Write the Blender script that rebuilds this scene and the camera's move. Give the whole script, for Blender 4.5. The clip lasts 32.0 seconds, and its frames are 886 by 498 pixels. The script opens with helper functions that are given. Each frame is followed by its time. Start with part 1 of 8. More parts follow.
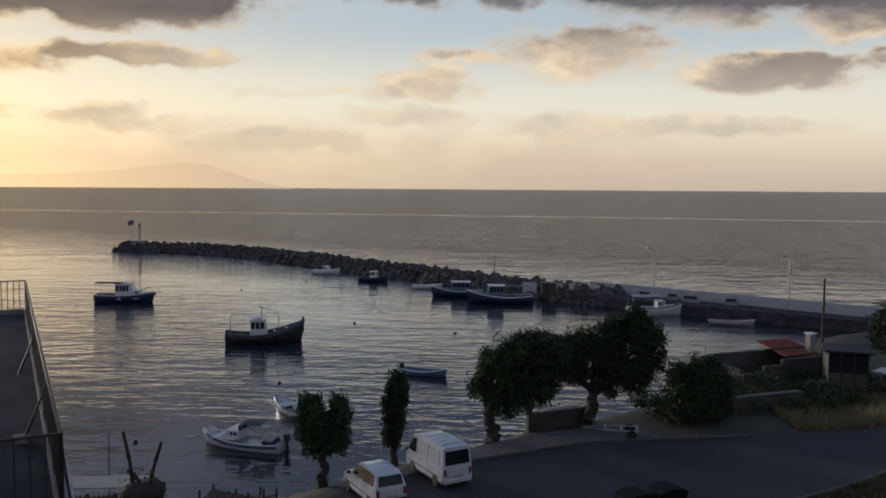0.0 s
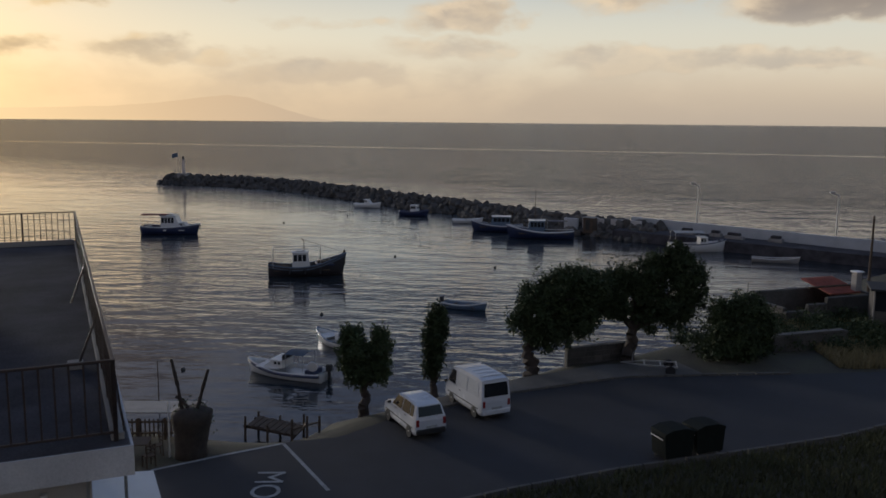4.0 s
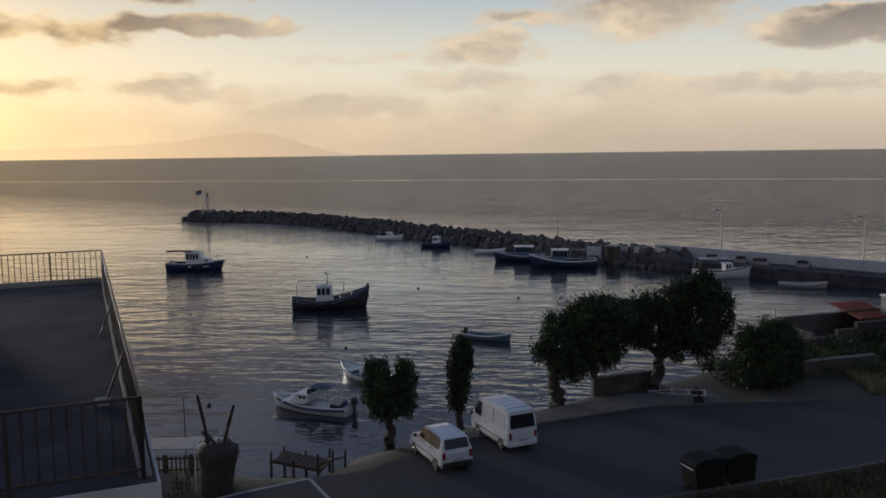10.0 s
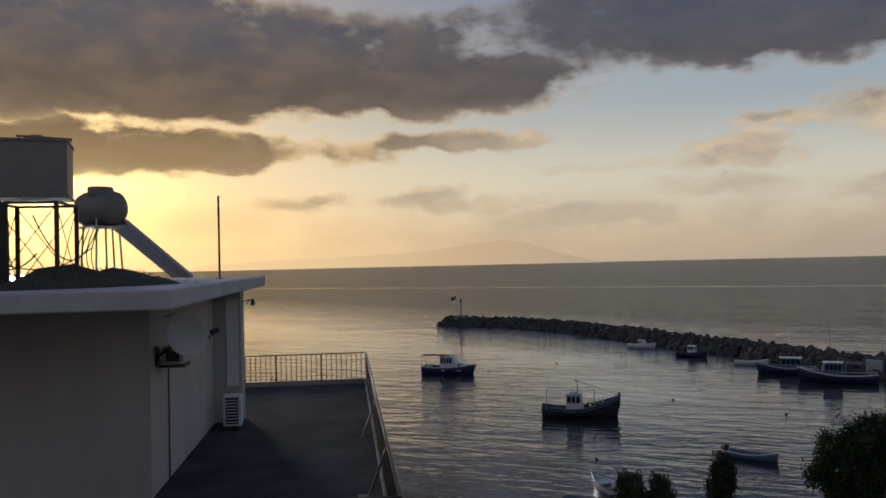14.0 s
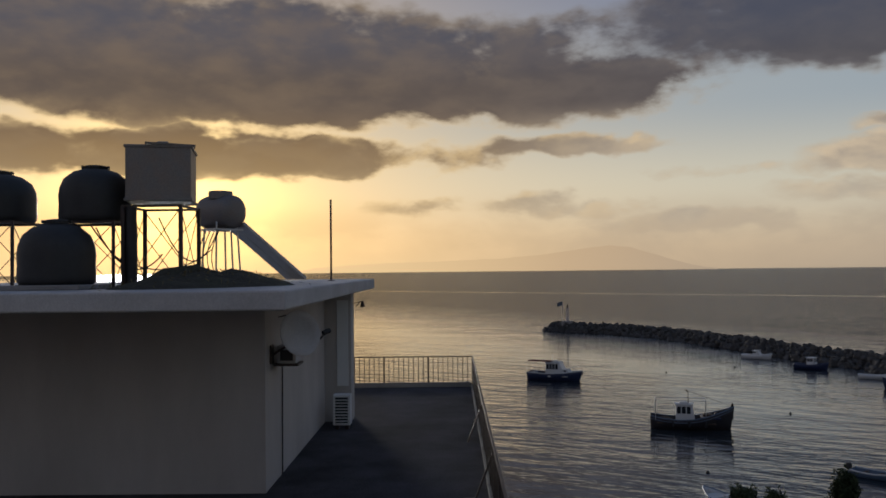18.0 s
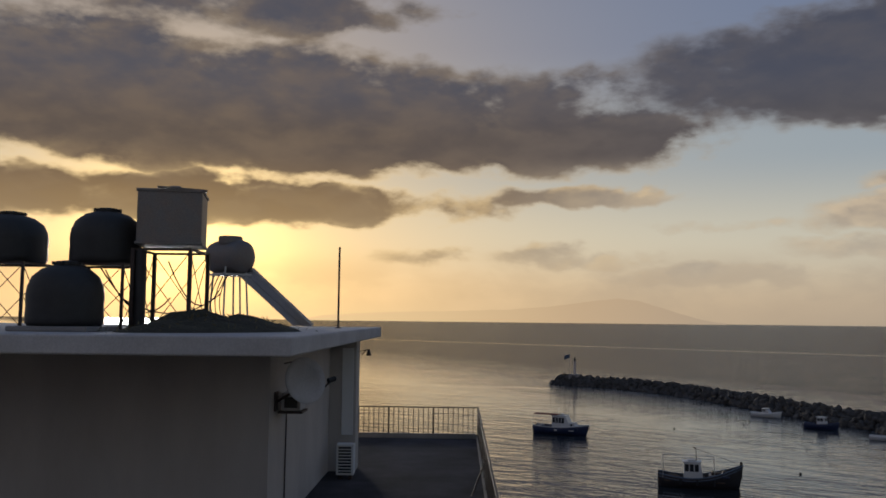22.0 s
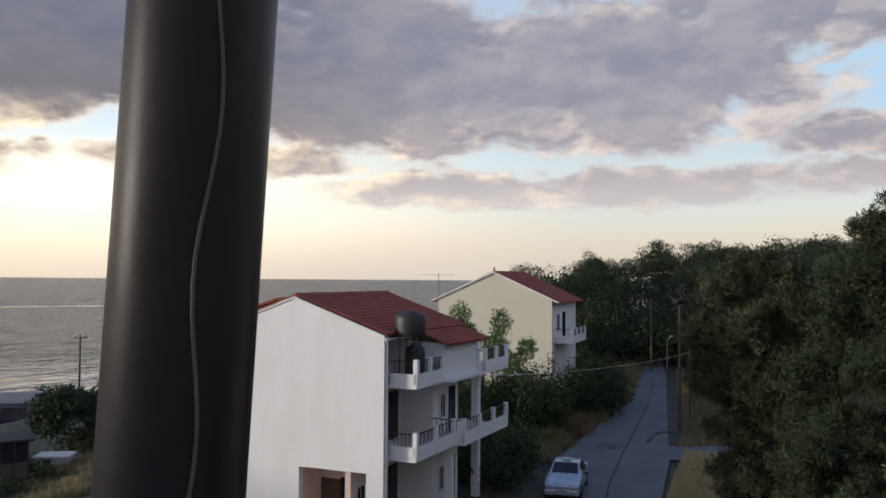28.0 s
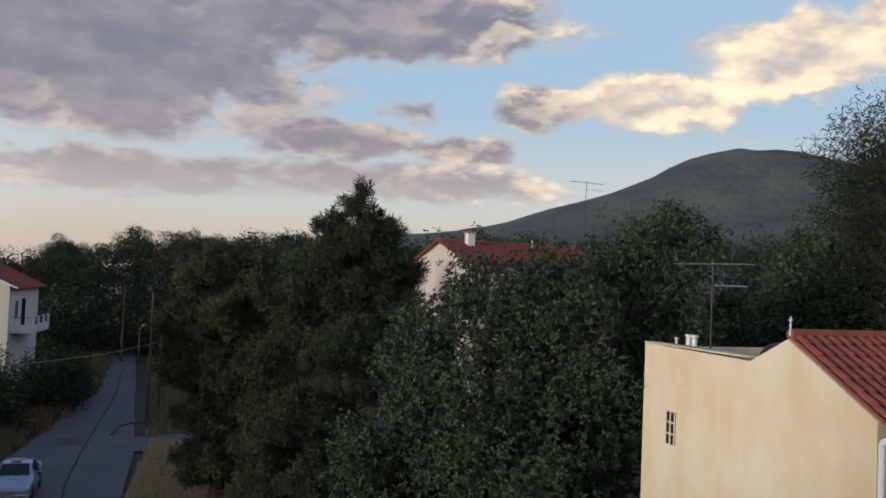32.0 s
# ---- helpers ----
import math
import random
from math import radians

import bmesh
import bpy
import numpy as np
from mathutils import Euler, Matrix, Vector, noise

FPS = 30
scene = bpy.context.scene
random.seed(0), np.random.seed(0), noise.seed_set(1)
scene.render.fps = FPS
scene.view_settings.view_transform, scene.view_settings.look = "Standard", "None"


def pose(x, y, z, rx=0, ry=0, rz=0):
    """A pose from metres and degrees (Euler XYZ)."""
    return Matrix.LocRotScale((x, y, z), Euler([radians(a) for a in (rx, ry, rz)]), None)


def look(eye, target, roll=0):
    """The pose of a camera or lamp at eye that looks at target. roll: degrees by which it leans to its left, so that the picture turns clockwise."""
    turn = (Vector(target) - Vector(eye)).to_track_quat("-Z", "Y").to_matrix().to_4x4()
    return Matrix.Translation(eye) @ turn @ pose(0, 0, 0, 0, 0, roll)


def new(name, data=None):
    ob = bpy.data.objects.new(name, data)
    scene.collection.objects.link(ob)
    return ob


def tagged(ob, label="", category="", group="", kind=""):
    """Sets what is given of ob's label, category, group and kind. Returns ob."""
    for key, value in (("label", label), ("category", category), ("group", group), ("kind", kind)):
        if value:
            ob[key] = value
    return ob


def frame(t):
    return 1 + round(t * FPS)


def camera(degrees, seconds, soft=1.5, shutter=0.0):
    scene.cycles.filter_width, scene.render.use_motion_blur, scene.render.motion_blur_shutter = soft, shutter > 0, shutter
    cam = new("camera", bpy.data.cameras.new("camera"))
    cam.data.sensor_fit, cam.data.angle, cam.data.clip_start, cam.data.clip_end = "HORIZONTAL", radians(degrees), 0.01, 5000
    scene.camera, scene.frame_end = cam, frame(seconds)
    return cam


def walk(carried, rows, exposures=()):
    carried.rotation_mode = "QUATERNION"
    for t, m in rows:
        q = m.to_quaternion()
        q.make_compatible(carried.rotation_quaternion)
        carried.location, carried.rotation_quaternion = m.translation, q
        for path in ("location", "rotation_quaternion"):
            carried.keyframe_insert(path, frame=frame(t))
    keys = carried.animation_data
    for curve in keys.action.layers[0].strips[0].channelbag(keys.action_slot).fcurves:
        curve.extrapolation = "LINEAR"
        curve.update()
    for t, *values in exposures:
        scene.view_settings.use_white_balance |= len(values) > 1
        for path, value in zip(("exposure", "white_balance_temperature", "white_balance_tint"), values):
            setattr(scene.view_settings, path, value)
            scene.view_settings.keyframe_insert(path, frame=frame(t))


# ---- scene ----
cam = camera(54.74, 32.0, soft=1.7)


def turned(x, y, yaw, pitch, roll):
    """A carried camera at eye height: yaw to the left, pitch up, roll to its left."""
    return pose(x, y, 14.5, 90 + pitch, 0, yaw) @ pose(0, 0, 0, 0, 0, roll)


PATH = [
    (0.0, turned(-0.000, -0.000, 0.04, -4.16, 0.40)),
    (0.5, turned(-0.017, -0.000, 3.20, -3.34, 0.36)),
    (1.0, turned(-0.024, -0.001, 4.54, -4.94, 0.00)),
    (1.5, turned(-0.027, -0.001, 5.25, -7.39, -0.47)),
    (2.0, turned(-0.029, -0.001, 5.45, -8.67, -0.51)),
    (2.5, turned(-0.026, -0.001, 4.88, -8.70, 0.05)),
    (3.0, turned(-0.020, -0.001, 3.77, -8.91, 0.49)),
    (3.5, turned(-0.015, -0.000, 2.84, -8.97, 0.69)),
    (4.0, turned(-0.014, -0.000, 2.72, -8.58, 0.56)),
    (4.5, turned(-0.016, -0.000, 2.97, -7.95, 0.17)),
    (6.5, turned(-0.017, -0.000, 3.19, -8.22, -0.62)),
    (7.0, turned(-0.015, -0.000, 2.84, -8.06, -0.16)),
    (7.5, turned(-0.012, -0.000, 2.33, -7.83, 0.26)),
    (8.0, turned(-0.011, -0.000, 2.17, -7.19, 0.29)),
    (8.5, turned(-0.011, -0.000, 2.17, -6.57, 0.21)),
    (9.0, turned(-0.012, -0.000, 2.33, -6.65, -0.14)),
    (9.5, turned(-0.015, -0.000, 2.94, -6.73, -0.46)),
    (10.0, turned(-0.022, -0.001, 4.24, -6.48, -0.73)),
    (10.5, turned(-0.036, -0.002, 6.90, -5.40, -1.26)),
    (11.0, turned(-0.052, -0.005, 9.96, -4.00, -1.44)),
    (11.5, turned(-0.067, -0.007, 12.82, -2.95, -1.36)),
    (12.0, turned(-0.081, -0.011, 15.59, -1.73, -1.06)),
    (12.5, turned(-0.090, -0.014, 17.53, -0.26, -0.52)),
    (13.0, turned(-0.098, -0.016, 19.07, 0.54, -0.52)),
    (13.5, turned(-0.102, -0.018, 19.90, 1.21, -1.21)),
    (14.0, turned(-0.106, -0.019, 20.68, 0.93, -1.29)),
    (14.5, turned(-0.110, -0.021, 21.59, 0.38, -0.90)),
    (15.0, turned(-0.118, -0.024, 23.11, 0.58, -0.70)),
    (15.5, turned(-0.124, -0.027, 24.49, 1.03, -0.58)),
    (17.5, turned(-0.137, -0.033, 27.23, 1.46, -0.54)),
    (18.0, turned(-0.140, -0.035, 27.78, 1.34, -0.62)),
    (18.5, turned(-0.142, -0.036, 28.31, 1.62, -0.54)),
    (19.0, turned(-0.143, -0.036, 28.54, 2.28, 0.03)),
    (19.5, turned(-0.143, -0.036, 28.36, 3.08, 0.30)),
    (20.0, turned(-0.140, -0.035, 27.89, 3.67, 0.31)),
    (20.5, turned(-0.142, -0.036, 28.24, 4.19, 0.25)),
    (21.0, turned(-0.145, -0.037, 28.90, 4.61, 0.28)),
    (21.5, turned(-0.144, -0.037, 28.77, 4.67, 0.58)),
    (22.0, turned(-0.142, -0.036, 28.33, 4.66, 0.64)),
    (22.5, turned(-0.143, -0.036, 28.38, 4.63, 0.45)),
    (23.0, turned(-0.142, -0.036, 28.32, 4.25, 0.30)),
    (23.5, turned(-0.132, -0.031, 26.14, 3.93, 0.44)),
    (24.0, turned(-0.097, -0.016, 18.88, 3.60, 0.92)),
    (24.5, turned(-0.034, -0.002, 6.45, 2.95, 1.24)),
    (25.0, turned(0.032, -0.002, -6.07, 2.50, 1.87)),
    (25.5, turned(0.090, -0.014, -17.39, 2.26, 2.78)),
    (27.5, turned(0.213, -0.089, -45.22, 1.79, 0.41)),
    (28.0, turned(0.237, -0.116, -52.11, 1.92, 0.38)),
    (28.5, turned(0.258, -0.146, -59.17, 1.64, 0.73)),
    (29.0, turned(0.273, -0.175, -65.26, 1.81, 1.25)),
    (29.5, turned(0.282, -0.197, -69.89, 1.90, 1.59)),
    (30.0, turned(0.288, -0.214, -73.38, 1.51, 1.48)),
    (30.5, turned(0.291, -0.227, -75.82, 1.23, 1.75)),
    (31.0, turned(0.294, -0.240, -78.51, 1.12, 2.28)),
    (31.5, turned(0.297, -0.258, -81.94, 1.34, 2.66)),
    (32.0, turned(0.299, -0.279, -85.93, 2.00, 2.37)),
]
walk(cam, PATH, exposures=[(0.0, 0.25), (1.0, -0.05), (2.5, -0.05), (4.0, 0.08), (9.0, 0.12), (10.5, 0.15), (12.5, -0.08), (16.0, -0.28), (23.5, -0.36), (25.5, -0.08), (27.5, 0.95), (28.5, 0.92), (30.0, 0.78), (32.0, 0.62)])

# ---------------------------------------------------------------- world and sun
SUN_AZ, SUN_EL = 45.5, 2.6          # degrees to the left of +y, and up


def build_world():
    world = bpy.data.worlds.new("evening_sky")
    scene.world = world
    world.use_nodes = True
    nt = world.node_tree
    nt.nodes.clear()
    N, L = nt.nodes.new, nt.links.new

    def put(sock, v):
        if isinstance(v, (int, float, tuple)):
            sock.default_value = v
        else:
            L(v, sock)

    def m(op, a, b=0.0, c=0.0, clamp=False):
        n = N("ShaderNodeMath")
        n.operation, n.use_clamp = op, clamp
        for k, v in enumerate((a, b, c)):
            put(n.inputs[k], v)
        return n.outputs[0]

    def ramp(v, a, b):
        n = N("ShaderNodeMapRange")
        n.interpolation_type = "SMOOTHSTEP"
        put(n.inputs[0], v)
        n.inputs[1].default_value, n.inputs[2].default_value = a, b
        return n.outputs[0]

    def mix(f, a, b):
        n = N("ShaderNodeMix")
        n.data_type = "RGBA"
        put(n.inputs[0], f)
        put(n.inputs[6], a if not isinstance(a, tuple) else (*a, 1))
        put(n.inputs[7], b if not isinstance(b, tuple) else (*b, 1))
        return n.outputs[2]

    def noise_at(vec, scale, detail, rough, dist=0.0):
        n = N("ShaderNodeTexNoise")
        L(vec, n.inputs["Vector"])
        n.inputs["Scale"].default_value, n.inputs["Detail"].default_value = scale, detail
        n.inputs["Roughness"].default_value, n.inputs["Distortion"].default_value = rough, dist
        return n.outputs["Fac"]

    co = N("ShaderNodeTexCoord").outputs["Generated"]
    sep = N("ShaderNodeSeparateXYZ")
    L(co, sep.inputs[0])
    x, y, z = sep.outputs
    DEG = 57.29578
    az = m("MULTIPLY", m("ARCTAN2", m("MULTIPLY", x, -1.0), y), DEG)
    el = m("MULTIPLY", m("ARCSINE", z), DEG)
    # flattened coordinates, so that clouds lie in long layers
    flat = N("ShaderNodeCombineXYZ")
    L(m("DIVIDE", az, 9.0), flat.inputs[0])
    L(m("DIVIDE", el, 4.6), flat.inputs[1])
    flat = flat.outputs[0]
    up = N("ShaderNodeVectorMath")
    up.operation = "ADD"
    L(flat, up.inputs[0])
    up.inputs[1].default_value = (0.05, 0.17, 0.0)
    up = up.outputs[0]
    n_big = noise_at(flat, 0.85, 5.0, 0.5, 0.3)
    n_mid = noise_at(flat, 2.2, 5.0, 0.52, 0.2)
    n_fine = noise_at(flat, 6.0, 4.0, 0.55)
    n_mid2 = noise_at(flat, 3.1, 3.0, 0.5)
    # the same billows a little higher: where they thin out upwards, a top catches light
    top_big = m("SUBTRACT", n_big, noise_at(up, 0.85, 5.0, 0.5, 0.3))
    top_mid = m("SUBTRACT", n_mid, noise_at(up, 2.2, 5.0, 0.52, 0.2))
    lit_top = ramp(m("ADD", m("MULTIPLY", top_big, 0.8), m("MULTIPLY", top_mid, 0.45)), -0.03, 0.09)
    waz = m("ADD", az, m("MULTIPLY", m("SUBTRACT", n_mid, 0.5), 6.0))
    wel = m("ADD", el, m("MULTIPLY", m("SUBTRACT", n_mid2, 0.5), 1.8))

    # angle from the sun
    a, e = radians(SUN_AZ), radians(SUN_EL)
    dot = N("ShaderNodeVectorMath")
    dot.operation = "DOT_PRODUCT"
    L(co, dot.inputs[0])
    dot.inputs[1].default_value = (-math.sin(a) * math.cos(e), math.cos(a) * math.cos(e), math.sin(e))
    off = m("MULTIPLY", m("ARCCOSINE", dot.outputs["Value"]), DEG)

    # clear sky: blue above, cream haze low down, gold round the sun
    west = mix(ramp(el, 1.0, 6.0), (0.68, 0.57, 0.43), (0.62, 0.60, 0.52))
    west = mix(ramp(el, 5.0, 11.0), west, (0.34, 0.41, 0.48))
    west = mix(ramp(el, 11.0, 18.0), west, (0.155, 0.215, 0.36))
    east = mix(ramp(el, 1.0, 6.5), (0.39, 0.352, 0.295), (0.33, 0.37, 0.39))
    east = mix(ramp(el, 6.0, 12.0), east, (0.225, 0.33, 0.44))
    sky = mix(ramp(off, 75.0, 110.0), west, east)
    sky = mix(ramp(el, 19.0, 32.0), sky, (0.086, 0.15, 0.315))
    gold = m("MULTIPLY", m("POWER", 2.718, m("MULTIPLY", off, -0.085)), 1.35)
    sky_gold = mix(m("MINIMUM", gold, 1.0), sky, (1.2, 0.86, 0.40))
    core = m("POWER", 2.718, m("MULTIPLY", m("MULTIPLY", off, off), -0.03))
    sky_gold = mix(core, sky_gold, (2.6, 1.9, 0.75))

    nish = N("ShaderNodeTexSky")
    nish.sky_type, nish.sun_disc = "NISHITA", False
    nish.sun_elevation, nish.sun_rotation = radians(SUN_EL), radians(-SUN_AZ)
    add = N("ShaderNodeMix")
    add.data_type, add.blend_type = "RGBA", "ADD"
    add.inputs[0].default_value = 0.02
    L(sky_gold, add.inputs[6])
    L(nish.outputs[0], add.inputs[7])
    clear = add.outputs[2]

    # cloud banks: azimuth, elevation, half width, height above and below, weight
    BANKS = [(40, 12.2, 30, 6.0, 3.4, 1.6), (54, 14.5, 16, 5.5, 4.0, 1.3), (20, 11.6, 10, 3.2, 2.4, 1.3), (47, 7.5, 26, 2.0, 1.9, 1.5), (17, 8.0, 10, 0.9, 0.8, 0.95), (40, 19.8, 14, 2.0, 1.9, 1.0),
             (-2, 14.8, 19, 5.5, 3.6, 1.6), (-25, 14.0, 22, 6.5, 4.8, 1.6), (-21, 7.2, 8, 1.3, 1.5, 1.1), (-38, 7.6, 11, 1.5, 1.7, 1.1),
             (-46, 12.8, 18, 7.0, 5.9, 1.5), (-63, 13.0, 18, 7.0, 5.6, 1.5), (-60, 5.8, 20, 1.8, 1.6, 1.15), (-80, 16.8, 17, 5.0, 3.6, 1.4),
             (-79, 8.8, 7, 1.8, 1.5, 1.0), (-87, 8.4, 5, 1.6, 1.2, 0.95), (-92, 11.4, 3.8, 2.1, 1.5, 1.05), (-83.5, 10.9, 3.2, 1.1, 0.9, 0.75), (-82, 6.2, 14, 1.8, 1.5, 1.05),
             (-100, 11.6, 6.0, 2.9, 2.4, 1.25), (-108, 14.0, 8, 3.4, 2.8, 1.25), (-117, 15.0, 8, 3.4, 3.2, 1.2), (-10, 8.9, 7.5, 2.0, 2.6, 1.15),
             (1.5, 6.4, 5.0, 1.7, 1.1, 0.85), (-0.5, 8.5, 3.0, 0.8, 0.6, 0.7), (-5, 8.4, 3.0, 0.8, 0.6, 0.7), (-7, 3.9, 5.5, 1.3, 1.0, 0.9), (-14, 3.8, 4.5, 1.0, 0.8, 0.8), (-20, 3.8, 5.5, 0.9, 0.7, 0.75),
             (29.5, 3.9, 4.5, 1.0, 0.9, 0.75), (20.5, 4.0, 7.0, 1.3, 1.1, 0.9), (10, 2.9, 10, 0.9, 0.9, 0.85), (2, 4.6, 6, 0.9, 0.9, 0.75), (11, 6.1, 5, 0.8, 0.6, 0.6)]
    bank = None
    for ba, be, sa, hi, lo, w in BANKS:
        dx = m("DIVIDE", m("SUBTRACT", waz, float(ba)), float(sa))
        dy = m("SUBTRACT", wel, float(be))
        dy = m("MAXIMUM", m("DIVIDE", dy, float(hi)), m("DIVIDE", dy, -float(lo)))
        g = m("MULTIPLY", m("SUBTRACT", 1.0, m("ADD", m("MULTIPLY", dx, dx), m("MULTIPLY", dy, dy))), float(w))
        bank = g if bank is None else m("SMOOTH_MAX", bank, g, 0.25)
    # the rest of the sky, above and behind, is broken cloud
    rest = m("SUBTRACT", m("MULTIPLY", m("MAXIMUM", ramp(el, 19.5, 26.0), ramp(m("ABSOLUTE", m("SUBTRACT", az, -28.0)), 92.0, 104.0)), 1.35), 1.0)
    bank = m("MINIMUM", m("MAXIMUM", m("MAXIMUM", bank, rest), -0.5), 1.45)
    lump = m("ADD", m("MULTIPLY", m("SUBTRACT", n_big, 0.5), 2.3), m("MULTIPLY", m("SUBTRACT", n_mid, 0.5), 1.3))
    dens = m("ADD", bank, m("ADD", lump, m("MULTIPLY", m("SUBTRACT", n_fine, 0.5), 0.5)))
    cover = ramp(dens, 0.0, 0.72)
    thick = ramp(dens, 0.12, 0.8)
    low = m("SUBTRACT", 1.0, ramp(el, 4.6, 9.2))
    # bodies: brown bellies near the sun, cold grey tops, lavender away from the sun
    belly = mix(ramp(off, 6.0, 42.0), (0.31, 0.195, 0.095), (0.23, 0.185, 0.155))
    body = mix(ramp(off, 12.0, 55.0), (0.118, 0.092, 0.083), (0.096, 0.09, 0.102))
    crest = mix(ramp(off, 12.0, 55.0), (0.095, 0.098, 0.128), (0.08, 0.088, 0.125))
    deep = mix(ramp(el, 7.0, 11.5), belly, body)
    deep = mix(ramp(el, 11.5, 16.0), deep, crest)
    deep = mix(ramp(off, 76.0, 104.0), deep, mix(ramp(el, 6.0, 14.0), (0.195, 0.178, 0.2), (0.145, 0.145, 0.182)))
    # folds: lighter and darker billows in the body
    fold = ramp(m("ADD", m("MULTIPLY", n_mid, 0.6), m("MULTIPLY", n_mid2, 0.4)), 0.34, 0.68)
    pale = mix(ramp(off, 10.0, 40.0), (0.26, 0.185, 0.125), (0.15, 0.135, 0.14))
    pale = mix(ramp(off, 76.0, 104.0), pale, (0.29, 0.265, 0.27))
    deep = mix(m("MULTIPLY", fold, 0.45), deep, pale)
    # low, far cloud is washed with cream and gold
    cream = mix(ramp(off, 8.0, 40.0), (0.44, 0.30, 0.155), mix(ramp(off, 70.0, 95.0), (0.46, 0.40, 0.34), (0.31, 0.28, 0.28)))
    deep = mix(m("MULTIPLY", low, 0.85), deep, cream)
    # broken cloud opposite the bank's dark belly stands in the low light
    gap = m("MULTIPLY", m("SUBTRACT", 1.0, ramp(el, 8.2, 11.0)), m("MULTIPLY", ramp(az, -19.0, -12.0), ramp(off, 18.0, 34.0)))
    deep = mix(m("MULTIPLY", gap, 0.8), deep, mix(fold, (0.47, 0.40, 0.33), (0.80, 0.64, 0.44)))
    # heaped cloud opposite the sunset is lit from in front
    heap = mix(ramp(m("ADD", m("MULTIPLY", n_mid, 0.5), m("MULTIPLY", n_mid2, 0.5)), 0.36, 0.6), (0.40, 0.36, 0.345), (0.74, 0.61, 0.44))
    deep = mix(m("MULTIPLY", ramp(off, 134.0, 143.0), 0.9), deep, heap)
    # tops that catch the light
    cap = mix(ramp(off, 12.0, 45.0), (0.85, 0.6, 0.3), mix(ramp(el, 8.5, 12.0), (0.80, 0.64, 0.45), (0.20, 0.19, 0.21)))
    cap = mix(ramp(off, 80.0, 118.0), cap, mix(ramp(off, 120.0, 142.0), (0.46, 0.405, 0.37), (0.85, 0.70, 0.48)))
    caught = m("MULTIPLY", lit_top, m("SUBTRACT", 1.0, m("MULTIPLY", ramp(dens, 0.5, 1.25), m("SUBTRACT", 0.95, m("MULTIPLY", ramp(off, 110.0, 140.0), 0.45)))))
    caught = m("MULTIPLY", caught, m("SUBTRACT", 1.0, m("MULTIPLY", m("SUBTRACT", 1.0, ramp(off, 38.0, 60.0)), m("MULTIPLY", ramp(el, 8.0, 10.0), 0.8))))
    deep = mix(m("MULTIPLY", caught, 0.85), deep, cap)
    rim = mix(ramp(off, 7.0, 30.0), (1.25, 0.88, 0.42), (0.64, 0.53, 0.39))
    rim = mix(ramp(el, 9.0, 14.0), rim, mix(ramp(off, 15.0, 40.0), (0.34, 0.27, 0.2), (0.21, 0.205, 0.225)))
    rim = mix(ramp(off, 76.0, 108.0), rim, (0.37, 0.35, 0.345))
    high = ramp(el, 19.5, 28.0)
    deep = mix(high, deep, (0.058, 0.08, 0.13))
    rim = mix(high, rim, (0.11, 0.15, 0.228))
    cloud = mix(thick, rim, deep)
    out = mix(m("MULTIPLY", cover, m("SUBTRACT", 0.97, m("MULTIPLY", m("SUBTRACT", 1.0, ramp(el, 3.0, 7.0)), 0.38))), clear, cloud)
    # a thin low sheet of cloud towards the sunset
    sheet = m("MULTIPLY", ramp(m("ADD", m("MULTIPLY", n_big, 0.6), m("MULTIPLY", n_mid, 0.4)), 0.36, 0.6), m("MULTIPLY", m("SUBTRACT", 1.0, ramp(el, 2.2, 5.2)), ramp(az, -32.0, 8.0)))
    out = mix(m("MULTIPLY", sheet, 0.6), out, mix(ramp(off, 8.0, 34.0), (1.0, 0.66, 0.31), (0.48, 0.40, 0.32)))
    # haze along the sea
    near = m("POWER", 2.718, m("MULTIPLY", off, -0.055))
    haze = m("MULTIPLY", m("SUBTRACT", 1.0, ramp(el, -0.5, 4.2)), 0.8)
    hz = mix(m("MINIMUM", m("MULTIPLY", near, 1.6), 1.0), (0.385, 0.33, 0.285), (1.4, 0.95, 0.44))
    hz = mix(ramp(off, 70.0, 100.0), hz, (0.355, 0.317, 0.28))
    out = mix(haze, out, hz)
    # unseen sky behind, opposite the sunset: lavender glow added to brighten walls facing it
    behind = ramp(m("ABSOLUTE", m("SUBTRACT", az, -28.0)), 98.0, 130.0)
    out = mix(m("MULTIPLY", behind, m("SUBTRACT", 1.0, ramp(el, 35.0, 60.0))), out, mix(ramp(n_big, 0.4, 0.6), (0.2, 0.215, 0.28), (0.27, 0.265, 0.31)))
    bg = N("ShaderNodeBackground")
    L(out, bg.inputs[0])
    bg.inputs[1].default_value = 1.0
    L(bg.outputs[0], N("ShaderNodeOutputWorld").inputs[0])


build_world()
sun = new("sun", bpy.data.lights.new("sun", "SUN"))
sun.data.energy, sun.data.angle, sun.data.color = 1.6, radians(9), (1.0, 0.95, 0.88)
sun.matrix_world = look((-71.3, 70.1, 4.5), (0, 0, 0))


